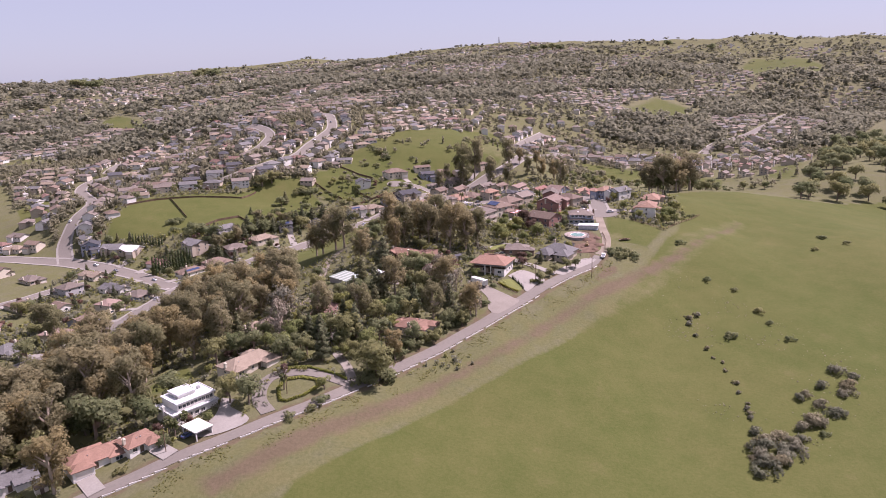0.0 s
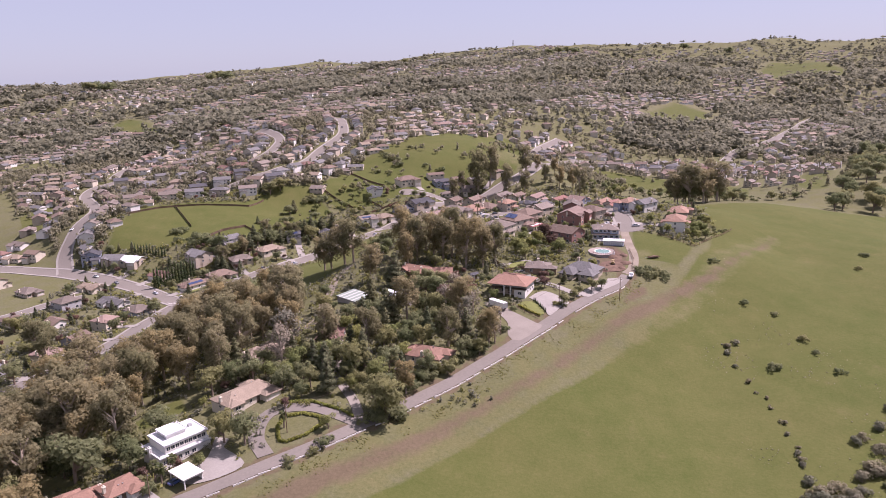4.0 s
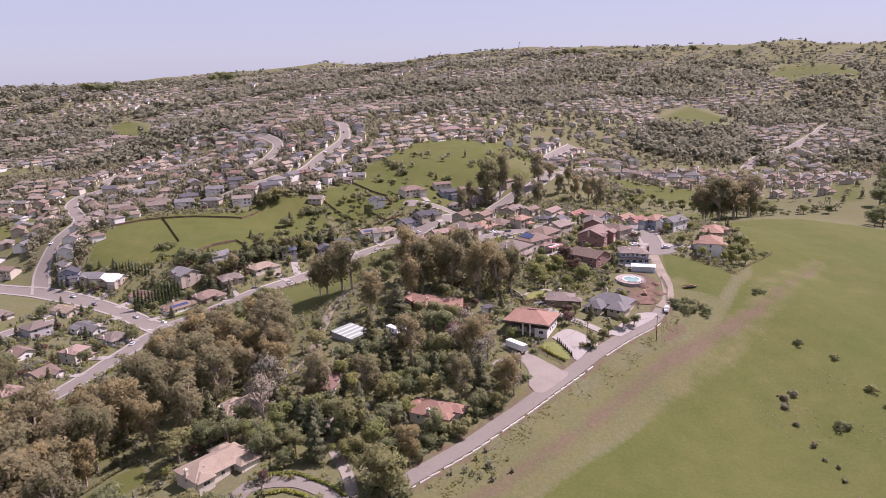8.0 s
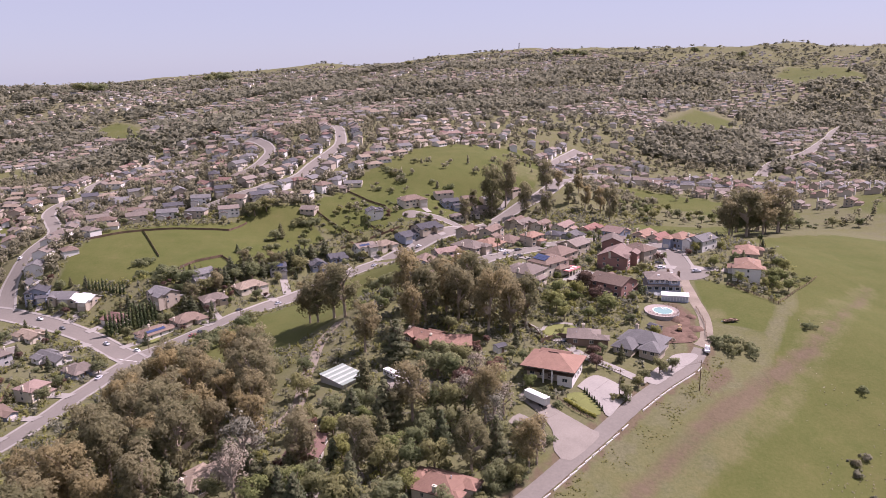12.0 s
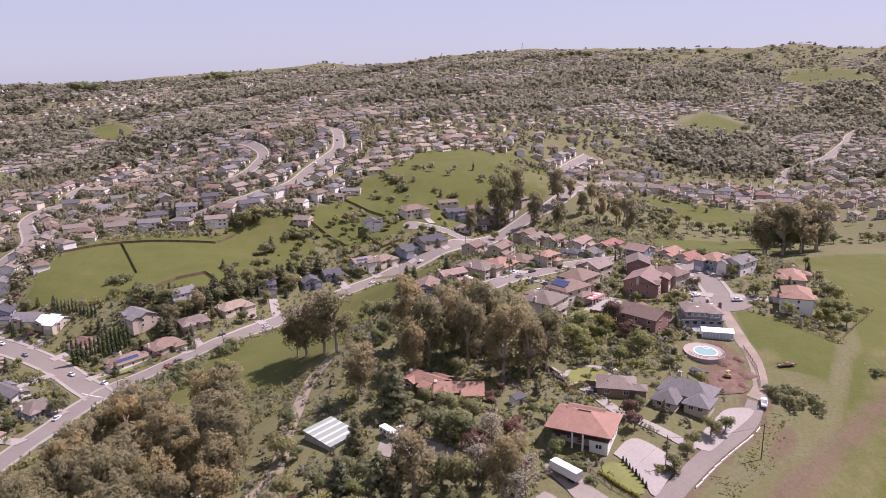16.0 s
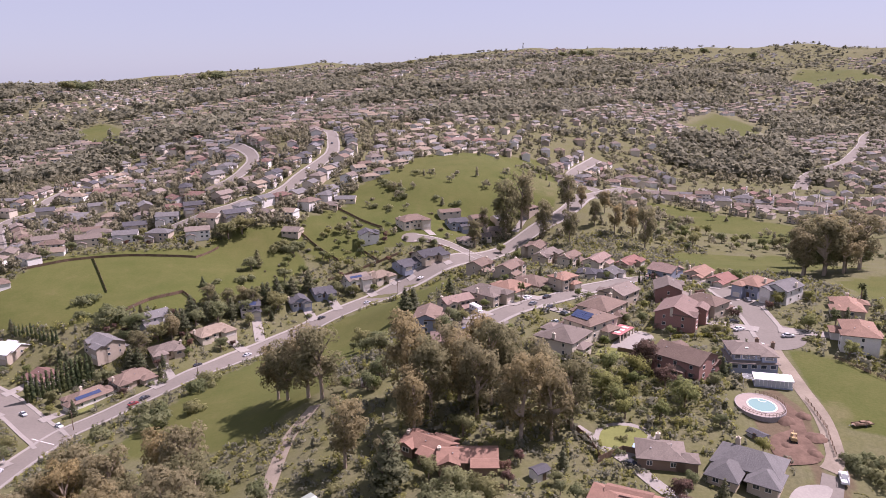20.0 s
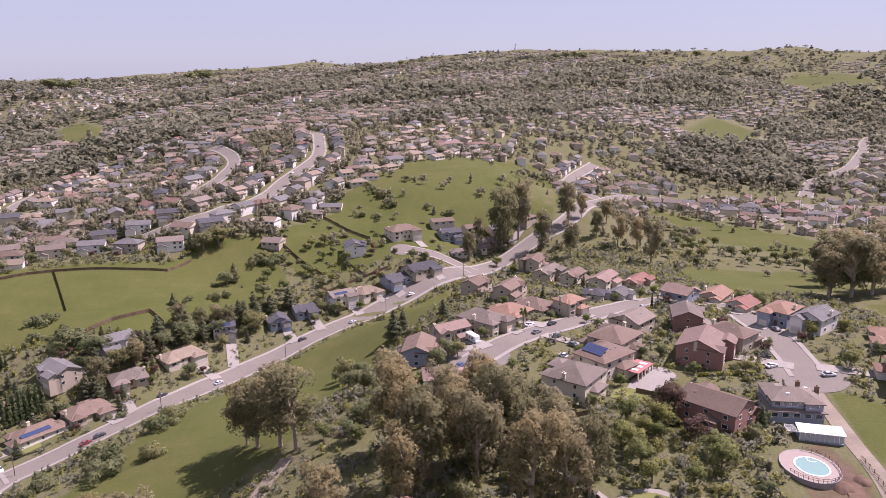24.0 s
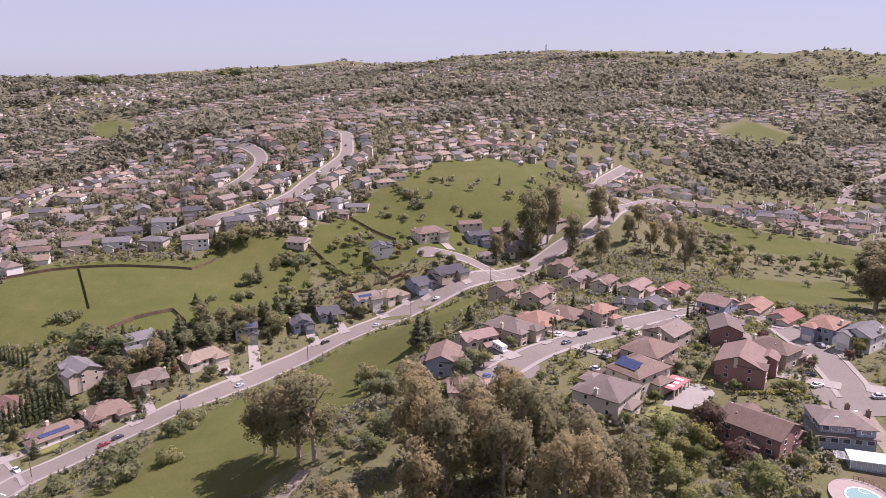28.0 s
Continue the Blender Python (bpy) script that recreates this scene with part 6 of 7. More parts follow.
# ---- kerb of white blocks along the lane ----
def lane_barrier():
    root = empty("barrier", label="broken row of low white concrete blocks along the lane", category="barrier")
    block = boxes("block", [(-1.9, -0.13, -0.5, 1.9, 0.13, 0.2), (-1.9, -0.09, 0.2, 1.9, 0.09, 0.3)], [PAINT_WHITE])
    line = LINES["hill_road"]
    run = np.concatenate([[0], np.cumsum(np.hypot(*np.diff(line, axis=0).T))])
    rng = random.Random(3)
    s = 40.0
    while s < run[-1] - 8:
        x, y = np.interp(s, run, line[:, 0]), np.interp(s, run, line[:, 1])
        u, w = np.interp(s + 1, run, line[:, 0]) - x, np.interp(s + 1, run, line[:, 1]) - y
        a = math.atan2(w, u)
        px, py = x + math.sin(a) * 3.4, y - math.cos(a) * 3.4
        if rng.random() < 0.9:
            part("block", block, None, root, m=pose(px, py, lie(px, py) + 0.12, 0, rng.uniform(-2, 2), math.degrees(a) + rng.uniform(-2, 2)))
        s += 3.86 + (1.5 if rng.random() < 0.15 else 0)


lane_barrier()


# ---- fences ----
def board_panel():
    """Boards set in and out by turns, as one folded panel."""
    line = []
    for k in range(9):
        y = 0.03 if k % 2 else 0.0
        line += [(k * 2.4 / 9, y), ((k + 1) * 2.4 / 9, y)]
    ring = [(x, y - 0.03) for x, y in line] + [(x, y + 0.02) for x, y in line[::-1]]
    n = len(ring)
    v = [(x, y, 0.1) for x, y in ring] + [(x, y, 1.6) for x, y in ring]
    f = [(k, (k + 1) % n, n + (k + 1) % n, n + k) for k in range(n)] + [(n + k, n + k + 1, 2 * n - 2 - k, 2 * n - 1 - k) for k in range(n // 2 - 1)]
    return mesh_of("panel", v, f, [TIMBER])


FENCE_PANEL = board_panel()
FENCE_POST = boxes("post", [(-0.06, -0.06, -0.5, 0.06, 0.06, 1.75)], [TIMBER])
RAIL_PANEL = boxes("rail", [(0, -0.02, 0.45, 2.4, 0.02, 0.58), (0, -0.02, 0.9, 2.4, 0.02, 1.03), (0, -0.02, 1.3, 2.4, 0.02, 1.42)], [TIMBER])


def fence(points, label, panel=None, tall=1.0):
    root = empty("fence", label=label, category="fence")
    for a, b in zip(points, points[1:]):
        n = max(1, round(math.dist(a, b) / 2.4))
        turn = math.degrees(math.atan2(b[1] - a[1], b[0] - a[0]))
        for k in range(n):
            x, y = a[0] + (b[0] - a[0]) * k / n, a[1] + (b[1] - a[1]) * k / n
            u, w = a[0] + (b[0] - a[0]) * (k + 1) / n, a[1] + (b[1] - a[1]) * (k + 1) / n
            z, z1 = lie(x, y), lie(u, w)
            run = math.dist((x, y), (u, w))
            part("post", FENCE_POST, None, root, m=pose(x, y, z, 0, 0, turn) @ Matrix.Diagonal((1, 1, tall, 1)))
            part("panel", panel or FENCE_PANEL, None, root, m=pose(x, y, z, 0, -math.degrees(math.atan2(z1 - z, run)), turn) @ Matrix.Diagonal((math.hypot(run, z1 - z) / 2.4, 1, tall, 1)))


fence([(-245, 622), (-224, 636), (-212, 642), (-182, 648), (-152, 654), (-142, 671)], "long dark board fence along the top of the meadow")
fence([(-212, 642), (-199, 620), (-185, 596)], "dark board fence running down the meadow", tall=1.15)
fence([(-166, 570), (-157, 583), (-143, 597), (-133, 587)], "overgrown board fence at the foot of the meadow", tall=1.15)
fence([(-71, 739), (-51, 717), (-35, 703)], "dark board fence on the bank above the street", tall=1.1)
fence([(-93, 695), (-76, 674), (-62, 659)], "dark board fence down the dry bank", tall=1.1)
fence([(-50, 673), (-35, 655)], "short board fence between back gardens", tall=1.1)
fence([(135, 428), (141, 414), (147, 403)], "dark timber fence round the corner garden", RAIL_PANEL)
fence([(147, 403), (165, 422), (184, 441)], "weathered garden fence at the meadow's edge", RAIL_PANEL)
fence([(40, 372), (48, 377), (57, 372), (62, 378)], "solid timber fence below the oval lawn", tall=1.2)
fence([(36, 395), (40, 384), (41, 373)], "solid timber fence beside the drive", tall=1.2)
fence([(-14, 437), (-9, 428), (-2, 424)], "pale timber fence behind the small shed")
fence([(-38, 446), (-30, 432), (-22, 423)], "old rail fence across the rough grass", RAIL_PANEL)
fence([(-12, 352), (-4, 362), (6, 364), (14, 362)], "weathered timber fence behind the long house")
fence([(24, 434), (36, 428), (50, 431)], "weathered board fence at the foot of the back gardens")
fence([(64, 443), (74, 436)], "weathered board fence behind the terrace")
fence([(-66, 636), (-44, 650), (-22, 662)], "grey board fence behind the street's gardens")
fence([(-118, 584), (-108, 598), (-96, 608)], "grey board fence between gardens and meadow")
fence([(-213, 482), (-198, 459)], "board fence between two bungalow gardens")
fence([(-204, 440), (-194, 410)], "board fence along the back gardens")
fence([(-190, 446), (-180, 436)], "pale board fence beside a drive")
fence([(38.5, 329), (42.5, 322.5), (48, 317.5)], "low timber rail at the lawn", RAIL_PANEL, 0.7)
fence([(104, 372), (108, 384), (110, 400)], "wire-and-post fence along the dirt track", RAIL_PANEL, 0.9)


# ---- vehicles ----
def car_meshes():
    """A saloon and a van-like body, each lofted from sections along its length."""
    def loft(sections):
        v, f = [], []
        for x, half, lo, hi, top in sections:
            v += [(x, -half, lo), (x, -half, hi), (x, -top, hi + 0.06), (x, top, hi + 0.06), (x, half, hi), (x, half, lo)]
        for k in range(len(sections) - 1):
            a, b = k * 6, k * 6 + 6
            f += [(a + j, a + (j + 1) % 6, b + (j + 1) % 6, b + j) for j in range(6)]
        f += [(5, 4, 3, 2, 1, 0), tuple(len(v) - 6 + j for j in range(6))]
        return mesh_of("body", v, f, smooth=False)

    body = loft([(-2.25, 0.72, 0.35, 0.72, 0.6), (-2.1, 0.86, 0.25, 0.88, 0.7), (-1.2, 0.9, 0.22, 0.95, 0.74), (0.9, 0.9, 0.22, 0.95, 0.74), (1.9, 0.86, 0.22, 0.82, 0.7), (2.25, 0.74, 0.32, 0.66, 0.6)])
    cabin = loft([(-1.75, 0.74, 0.9, 0.96, 0.66), (-1.05, 0.76, 0.9, 1.38, 0.6), (0.15, 0.76, 0.9, 1.4, 0.6), (1.05, 0.76, 0.9, 0.97, 0.66)])
    roof = loft([(-1.05, 0.62, 1.40, 1.42, 0.56), (-0.2, 0.64, 1.41, 1.45, 0.58), (0.18, 0.62, 1.40, 1.43, 0.56)])
    v, f = [], []
    tube(v, f, (0, -0.1, 0), (0, 0.1, 0), 0.33, 0.33, 12)
    tyre = mesh_of("tyre", v, f)
    v, f = [], []
    tube(v, f, (0, -0.115, 0), (0, 0.115, 0), 0.2, 0.2, 10)
    return body, cabin, roof, tyre, mesh_of("rim", v, f)


PAINTS = {n: surface("car_paint_" + n, c, 0.3, 0.6, 0.5, 3.0, 0.03, 0.0) for n, c in dict(white=(0.72, 0.72, 0.72), silver=(0.42, 0.43, 0.45), black=(0.03, 0.03, 0.035), blue=(0.06, 0.09, 0.2), red=(0.2, 0.03, 0.03), grey=(0.14, 0.145, 0.15)).items()}
RUBBER = surface("tyre_rubber", (0.03, 0.03, 0.03), 0.9, 0.2)
LAMP_RED = surface("tail_lamp", (0.35, 0.02, 0.02), 0.2, 0.6, 1, 9, 0.02, 0)
LAMP_CLEAR = surface("head_lamp", (0.7, 0.7, 0.68), 0.1, 0.6, 1, 9, 0.02, 0)
CAR_PARTS = car_meshes()
HEADLIGHT = boxes("headlight", [(-0.05, -0.16, -0.06, 0.05, 0.16, 0.06)])
TAILLIGHT = HEADLIGHT.copy()
HEADLIGHT.materials.append(LAMP_CLEAR)
TAILLIGHT.materials.append(LAMP_RED)
CAR_STOCK = {}


def car(x, y, turn, paint="silver", tall=1.0, label=""):
    m = pose(x, y, lie(x, y) + 0.2, 0, 0, turn) @ Matrix.Diagonal((1, 1, tall, 1))
    if paint not in CAR_STOCK:
        body, cabin, roof, tyre, rim = CAR_PARTS
        root = empty("car", m, label=f"{paint} saloon car parked on pale asphalt", category="car", group="parked cars")
        b = body.copy()
        b.materials.append(PAINTS[paint])
        part("body", b, None, root)
        part("cabin", cabin, GLASS, root, "dark glass")
        r = roof.copy()
        r.materials.append(PAINTS[paint])
        part("roof", r, None, root)
        for u in (-1.38, 1.4):
            for w in (-0.82, 0.82):
                part("rim", rim, STEEL, part("tyre", tyre, RUBBER, root, m=pose(u, w, 0.33)))
        for w in (-0.6, 0.6):
            part("headlight", HEADLIGHT, None, root, m=pose(2.2, w, 0.6))
            part("tail_light", TAILLIGHT, None, root, m=pose(-2.22, w, 0.68))
        CAR_STOCK[paint] = root
        made = root
    else:
        made = copy_thing(CAR_STOCK[paint], m)
        made.matrix_basis = m
    if label:
        tagged(made, label)
    return made


for _x, _y, _a, _c in [(39.8, 502.8, 40, "white"), (48.6, 503.4, 40, "black"), (40.9, 493.5, 42, "grey"), (47.5, 488, 42, "black"), (44.3, 482.7, 42, "grey"), (15, 468.6, 15, "black"), (9.8, 463.8, 60, "blue"), (8.7, 481, -40, "blue"),
                       (51.9, 479, -50, "grey"), (46.5, 468.4, -50, "white"), (93.6, 530.4, 35, "silver"), (113.3, 455.2, 20, "white"), (114.5, 463, 5, "black"), (-158.3, 479, -42, "white"), (-133, 493, 48, "red"), (-129.8, 498, 48, "black"),
                       (-116.8, 532, 52, "black"), (-64.5, 592, 44, "black"), (-216, 517.7, -38, "grey"), (-162, 441, 80, "silver"), (48.4, 369.4, -45, "black"), (-77.2, 221.6, 55, "blue"), (128, 447, 0, "silver"), (112, 551, 10, "silver"),
                       (-180, 492, -40, "silver"), (-236, 532, -30, "white"), (-40, 611, 44, "silver"), (-8, 637, 40, "white"), (-11, 346, 20, "white"), (-12.5, 357, -50, "silver"), (-96, 546, 52, "silver"), (131, 488, 92, "grey"), (-286, 610, 92, "white"), (-104, 822, 70, "white"), (-92, 900, 85, "grey"), (-128, 752, 50, "white")]:
    car(_x, _y, _a, _c)


def pickup():
    root = empty("pickup_truck", pose(100.5, 362, lie(100.5, 362) + 0.2, 0, 0, 68), label="white pickup truck with a rack parked at the lane's end", category="truck")
    part("cab", boxes("cab", [(0.1, -0.95, 0.4, 2.7, 0.95, 1.1), (0.2, -0.88, 1.1, 1.7, 0.88, 1.85), (1.7, -0.9, 1.05, 2.75, 0.9, 1.15)]), WHITE_METAL, root)
    part("windscreen", boxes("windscreen", [(1.7, -0.8, 1.2, 1.78, 0.8, 1.75)]), GLASS, root)
    part("bed", boxes("bed", [(-2.6, -0.95, 0.5, 0.1, 0.95, 0.65), (-2.6, -0.95, 0.65, 0.1, -0.85, 1.15), (-2.6, 0.85, 0.65, 0.1, 0.95, 1.15), (-2.6, -0.85, 0.65, -2.5, 0.85, 1.1)]), WHITE_METAL, root)
    part("rack", boxes("rack", [(-2.4, -0.9, 1.15, -2.3, -0.8, 1.95), (-2.4, 0.8, 1.15, -2.3, 0.9, 1.95), (-0.1, -0.9, 1.15, 0.0, -0.8, 1.95), (-0.1, 0.8, 1.15, 0.0, 0.9, 1.95), (-2.4, -0.9, 1.95, 2.0, -0.8, 2.03), (-2.4, 0.8, 1.95, 2.0, 0.9, 2.03)]), STEEL, root)
    for u in (-1.7, 1.9):
        for w in (-0.88, 0.88):
            part("rim", CAR_PARTS[4], STEEL, part("tyre", CAR_PARTS[3], RUBBER, root, m=pose(u, w, 0.38) @ Matrix.Diagonal((1.15, 1.1, 1.15, 1))))


def motorhome(x, y, turn):
    root = empty("motorhome", pose(x, y, lie(x, y) + 0.2, 0, 0, turn), label="white motorhome parked on a driveway", category="motorhome")
    part("body", boxes("body", [(-3.4, -1.15, 0.6, 2.4, 1.15, 2.95), (2.4, -1.1, 2.0, 3.2, 1.1, 2.9)]), WHITE_METAL, root)
    part("cab", boxes("cab", [(2.4, -1.0, 0.5, 3.9, 1.0, 1.4), (2.4, -0.95, 1.4, 3.1, 0.95, 2.0)]), WHITE_METAL, root)
    part("stripe", boxes("stripe", [(-3.35, -1.17, 1.2, 2.35, -1.15, 1.4), (-3.35, 1.15, 1.2, 2.35, 1.17, 1.4)]), PAINTS["blue"], root)
    for k in range(3):
        for w in (-1.17, 1.14):
            part("window", boxes("window", [(-2.8 + 1.8 * k, w, 1.6, -1.8 + 1.8 * k, w + 0.03, 2.3)]), GLASS, root)
    for k in (-1.2, 1.0):
        part("roof_vent", boxes("roof_vent", [(k - 0.35, -0.35, 2.95, k + 0.35, 0.35, 3.15)]), WHITE_METAL, root)
    for u in (-2.0, 2.9):
        for w in (-1.0, 1.0):
            part("tyre", CAR_PARTS[3], RUBBER, root, m=pose(u, w, 0.4) @ Matrix.Diagonal((1.2, 1.2, 1.2, 1)))


pickup()
motorhome(16, 487, -62)
motorhome(-16.5, 354.5, -50)


# ---- pool, terrace and glazed room of the blue-grey house ----
WATER, _t, _b = nodes_of("pool_water", 0.05, 0.6)
_b.inputs["Base Color"].default_value = (0.16, 0.27, 0.25, 1)
bumped(_t, _b, noise_tex(_t, 1.5, 3), 0.15, 0.05)
DECK = surface("pink_deck", (0.25, 0.205, 0.18), 0.85, 0.3, 0.5, 5.0, 0.1, 0.2)
STONE = surface("retaining_wall", (0.25, 0.22, 0.21), 0.9, 0.2, 0.6, 3.0, 0.2, 0.5)


def ring_wall(cx, cy, rx, ry, z0, z1, thick, n=40, start=0, stop=40):
    v, f = [], []
    for k in range(start, stop + 1):
        c, s = math.cos(2 * math.pi * k / n), math.sin(2 * math.pi * k / n)
        v += [(cx + rx * c, cy + ry * s, z0), (cx + rx * c, cy + ry * s, z1), (cx + (rx - thick) * c, cy + (ry - thick) * s, z1), (cx + (rx - thick) * c, cy + (ry - thick) * s, z0)]
    for k in range(stop - start):
        a = k * 4
        f += [(a + 4 + j, a + 4 + (j + 1) % 4, a + (j + 1) % 4, a + j)[::-1] for j in range(4)]
    f += [(0, 1, 2, 3)[::-1], tuple(len(v) - 4 + j for j in range(4))]
    return mesh_of("ring", v, f)


def disc(rx, ry, z, wob=0.0, n=40, x=0.0, y=0.0):
    v = [(x, y, z)] + [(x + rx * (1 + wob * math.cos(4 * math.pi * k / n + 0.7)) * math.cos(2 * math.pi * k / n), y + ry * (1 + wob * math.cos(6 * math.pi * k / n)) * math.sin(2 * math.pi * k / n), z) for k in range(n)]
    return mesh_of("disc", v, [(0, 1 + k, 1 + (k + 1) % n) for k in range(n)])


def pool():
    z = 18.85
    root = empty("swimming_pool", pose(94.5, 396.5, z) @ Matrix.Diagonal((0.9, 0.9, 1, 1)), label="kidney-shaped pool in a raised round terrace with railings", category="pool")
    part("terrace_wall", ring_wall(0, 0, 7.7, 9.2, -4.0, 0.0, 0.4), STONE, root)
    part("deck", disc(7.5, 9.0, -0.03), DECK, root)
    part("coping", ring_wall(0.4, -0.4, 4.6, 5.4, -0.1, 0.1, 0.5, 40), PAINTS["white"], root, "white rounded coping")
    part("water", disc(4.2, 5.0, 0.03, 0.05, 40, 0.4, -0.4), WATER, root)
    part("step", ring_wall(2.3, 3.2, 1.5, 1.5, 0.0, 0.07, 0.3, 24, 8, 20), PAINTS["white"], root)
    for k in range(-18, 9):
        c, s = math.cos(2 * math.pi * k / 40), math.sin(2 * math.pi * k / 40)
        part("railing_post", boxes("railing_post", [(-0.04, -0.04, 0, 0.04, 0.04, 1.1)]), TRIM_DARK, root, m=pose(7.5 * c, 9.0 * s, 0))
    for h in (0.55, 1.05):
        part("railing", ring_wall(0, 0, 7.55, 9.05, h, h + 0.07, 0.1, 40, -18, 8), TRIM_DARK, root)


pool()
GLADES.extend([(94.5, 396.5, 9.5), (104.7, 410.0, 7.5), (68.0, 455.0, 7.0), (96.0, 380.0, 10.0), (106.0, 378.0, 6.0), (109.0, 390.0, 6.0), (113.0, 402.0, 6.0), (116.0, 416.0, 6.0), (119.0, 430.0, 6.0), (122.0, 449.0, 12.0), (54.0, 333.0, 9.0), (80.0, 346.0, 7.0)])


# sunroom panes: one even pale base colour, not the dark window glass
PALE_GLASS, _t, _b = nodes_of("pale_sunroom_glass", 0.1, 0.6)
_b.inputs["Base Color"].default_value = (0.36, 0.39, 0.42, 1)


def glazed_room():
    root = empty("sunroom", pose(104.7, 410.3, lie(103, 408) - 0.2, 0, 0, -17) @ Matrix.Diagonal((0.8, 0.78, 1, 1)), label="white glazed sunroom with a flat white roof", category="sunroom")
    part("base", boxes("base", [(-7, -3.2, -4, 7, 3.5, 0.5)]), WALLS["bluegrey"], root)
    part("roof", boxes("roof", [(-7.3, -3.6, 2.9, 7.3, 3.8, 3.05)]), WHITE_METAL, root)
    for k in range(11):
        part("roof_rib", boxes("roof_rib", [(-7.3 + 1.45 * k, -3.6, 3.05, -7.2 + 1.45 * k, 3.8, 3.13)]), WHITE_METAL, root)
    part("corner_post", boxes("corner_post", [(-7, -3.2, 0.5, -6.85, -3.05, 2.9)]), WHITE_METAL, root)
    part("corner_post", boxes("corner_post", [(6.85, -3.2, 0.5, 7, -3.05, 2.9)]), WHITE_METAL, root)
    for k in range(9):
        x = -6.8 + k * 1.51
        part("pane", boxes("pane", [(x + 0.08, -3.14, 0.6, x + 1.43, -3.1, 2.75)]), PALE_GLASS, part("frame", boxes("frame", [(x, -3.2, 0.5, x + 0.09, -3.05, 2.9), (x + 0.09, -3.2, 2.75, x + 1.45, -3.05, 2.9)]), WHITE_METAL, root))
    for k in range(8):
        part("pergola_slat", boxes("pergola_slat", [(-11, -2.4 + 0.7 * k, 2.5, -7.4, -2.3 + 0.7 * k, 2.65)]), WHITE_METAL, root)
    part("pergola", boxes("pergola", [(-11, -2.4, 2.35, -10.85, 2.6, 2.5), (-11, -2.4, -0.5, -10.85, -2.25, 2.35), (-11, 2.45, -0.5, -10.85, 2.6, 2.35), (-7.6, -2.4, 2.35, -7.45, 2.6, 2.5)]), WHITE_METAL, root)


glazed_room()
cover = patch("pool_cover", [(50.5, 377), (52, 380.5), (55, 380), (55.5, 377.5), (53, 375.8)], 0.4, surface("blue_cover_sheet", (0.30, 0.42, 0.55), 0.5, 0.4, 0.8, 3.0, 0.3, 0.6), "crumpled blue sheet over a small pool", "cover")


def veranda():
    root = empty("patio_cover", pose(68, 455, lie(68, 455), 0, 0, 47), label="flat red patio roof on pillars with white skylights", category="patio")
    red = surface("red_patio_roof", (0.30, 0.115, 0.11), 0.6, 0.4, 0.4, 4.0, 0.1, 0.1)
    part("roof", boxes("roof", [(-5.5, -3, 2.7, 5.5, 3, 2.9)]), red, root)
    for k in range(3):
        part("skylight", boxes("skylight", [(-3.8 + 3.2 * k, -1.6, 2.9, -2.4 + 3.2 * k, 0.9, 2.98)]), WHITE_METAL, root)
    for k in range(5):
        part("pillar", boxes("pillar", [(-5.2 + 2.5 * k, -2.9, -1.5, -4.8 + 2.5 * k, -2.5, 2.7)]), WALLS["cream"], root)


veranda()


# ---- sheds, trailer, greenhouse, digger ----
def shed(x, y, turn, w, d, h, wall, roof, label):
    root = empty("shed", pose(x, y, lie(x, y), 0, 0, turn), label=label, category="shed")
    part("wall", wall_mesh(-w / 2, -d / 2, w / 2, d / 2, h, "gable", 0.35, -1.0), WALLS[wall], root)
    part("roof", roof_mesh(-w / 2, -d / 2, w / 2, d / 2, h, "gable", 0.35, 0.25), ROOFS[roof], root)
    part("door", DOOR_MESH, None, root, m=pose(0, -d / 2 - 0.03, 0) @ Matrix.Diagonal((0.9, 1, 0.9, 1)))
    FOOTPRINTS.append((x, y, w))


shed(-25.4, 431, -30, 3.4, 3.0, 2.2, "white", "grey", "small white garden shed in rough grass")
shed(23.8, 367, 30, 4.2, 3.6, 2.5, "white", "slate", "small white shed beneath the gum trees")
shed(87, 419, 20, 3.4, 3.0, 2.2, "grey", "grey", "small grey shed beside the house")
shed(86.6, 380.5, -60, 5.0, 3.0, 1.6, "grey", "slate", "long low dark lean-to below the pool")
shed(-117, 203, 40, 3.5, 3.0, 2.2, "cream", "tan", "little tan-roofed hut under the oaks")


def cargo_trailer():
    root = empty("cargo_trailer", pose(31.5, 327.5, lie(31.5, 327.5), 0, 0, -52), label="long white box trailer parked on gravel", category="trailer")
    part("box", boxes("box", [(-4.6, -1.25, 1.0, 4.6, 1.25, 3.4)]), WHITE_METAL, root)
    for k in range(11):
        part("rib", boxes("rib", [(-4.6 + 0.91 * k, -1.28, 1.0, -4.54 + 0.91 * k, -1.25, 3.4)]), WHITE_METAL, root)
    part("rear_door", boxes("rear_door", [(4.6, -1.2, 1.05, 4.66, -0.02, 3.35), (4.6, 0.02, 1.05, 4.66, 1.2, 3.35)]), STEEL, root)
    part("chassis", boxes("chassis", [(-4.4, -0.5, 0.7, 4.4, 0.5, 1.0)]), TRIM_DARK, root)
    for u in (2.2, 3.3):
        for w in (-1.0, 1.0):
            part("wheel", CAR_PARTS[3], RUBBER, root, m=pose(u, w, 0.45) @ Matrix.Diagonal((1.35, 1.35, 1.35, 1)))
    part("leg", boxes("leg", [(-3.6, -0.6, -0.2, -3.45, -0.45, 0.75), (-3.6, 0.45, -0.2, -3.45, 0.6, 0.75)]), STEEL, root)


cargo_trailer()


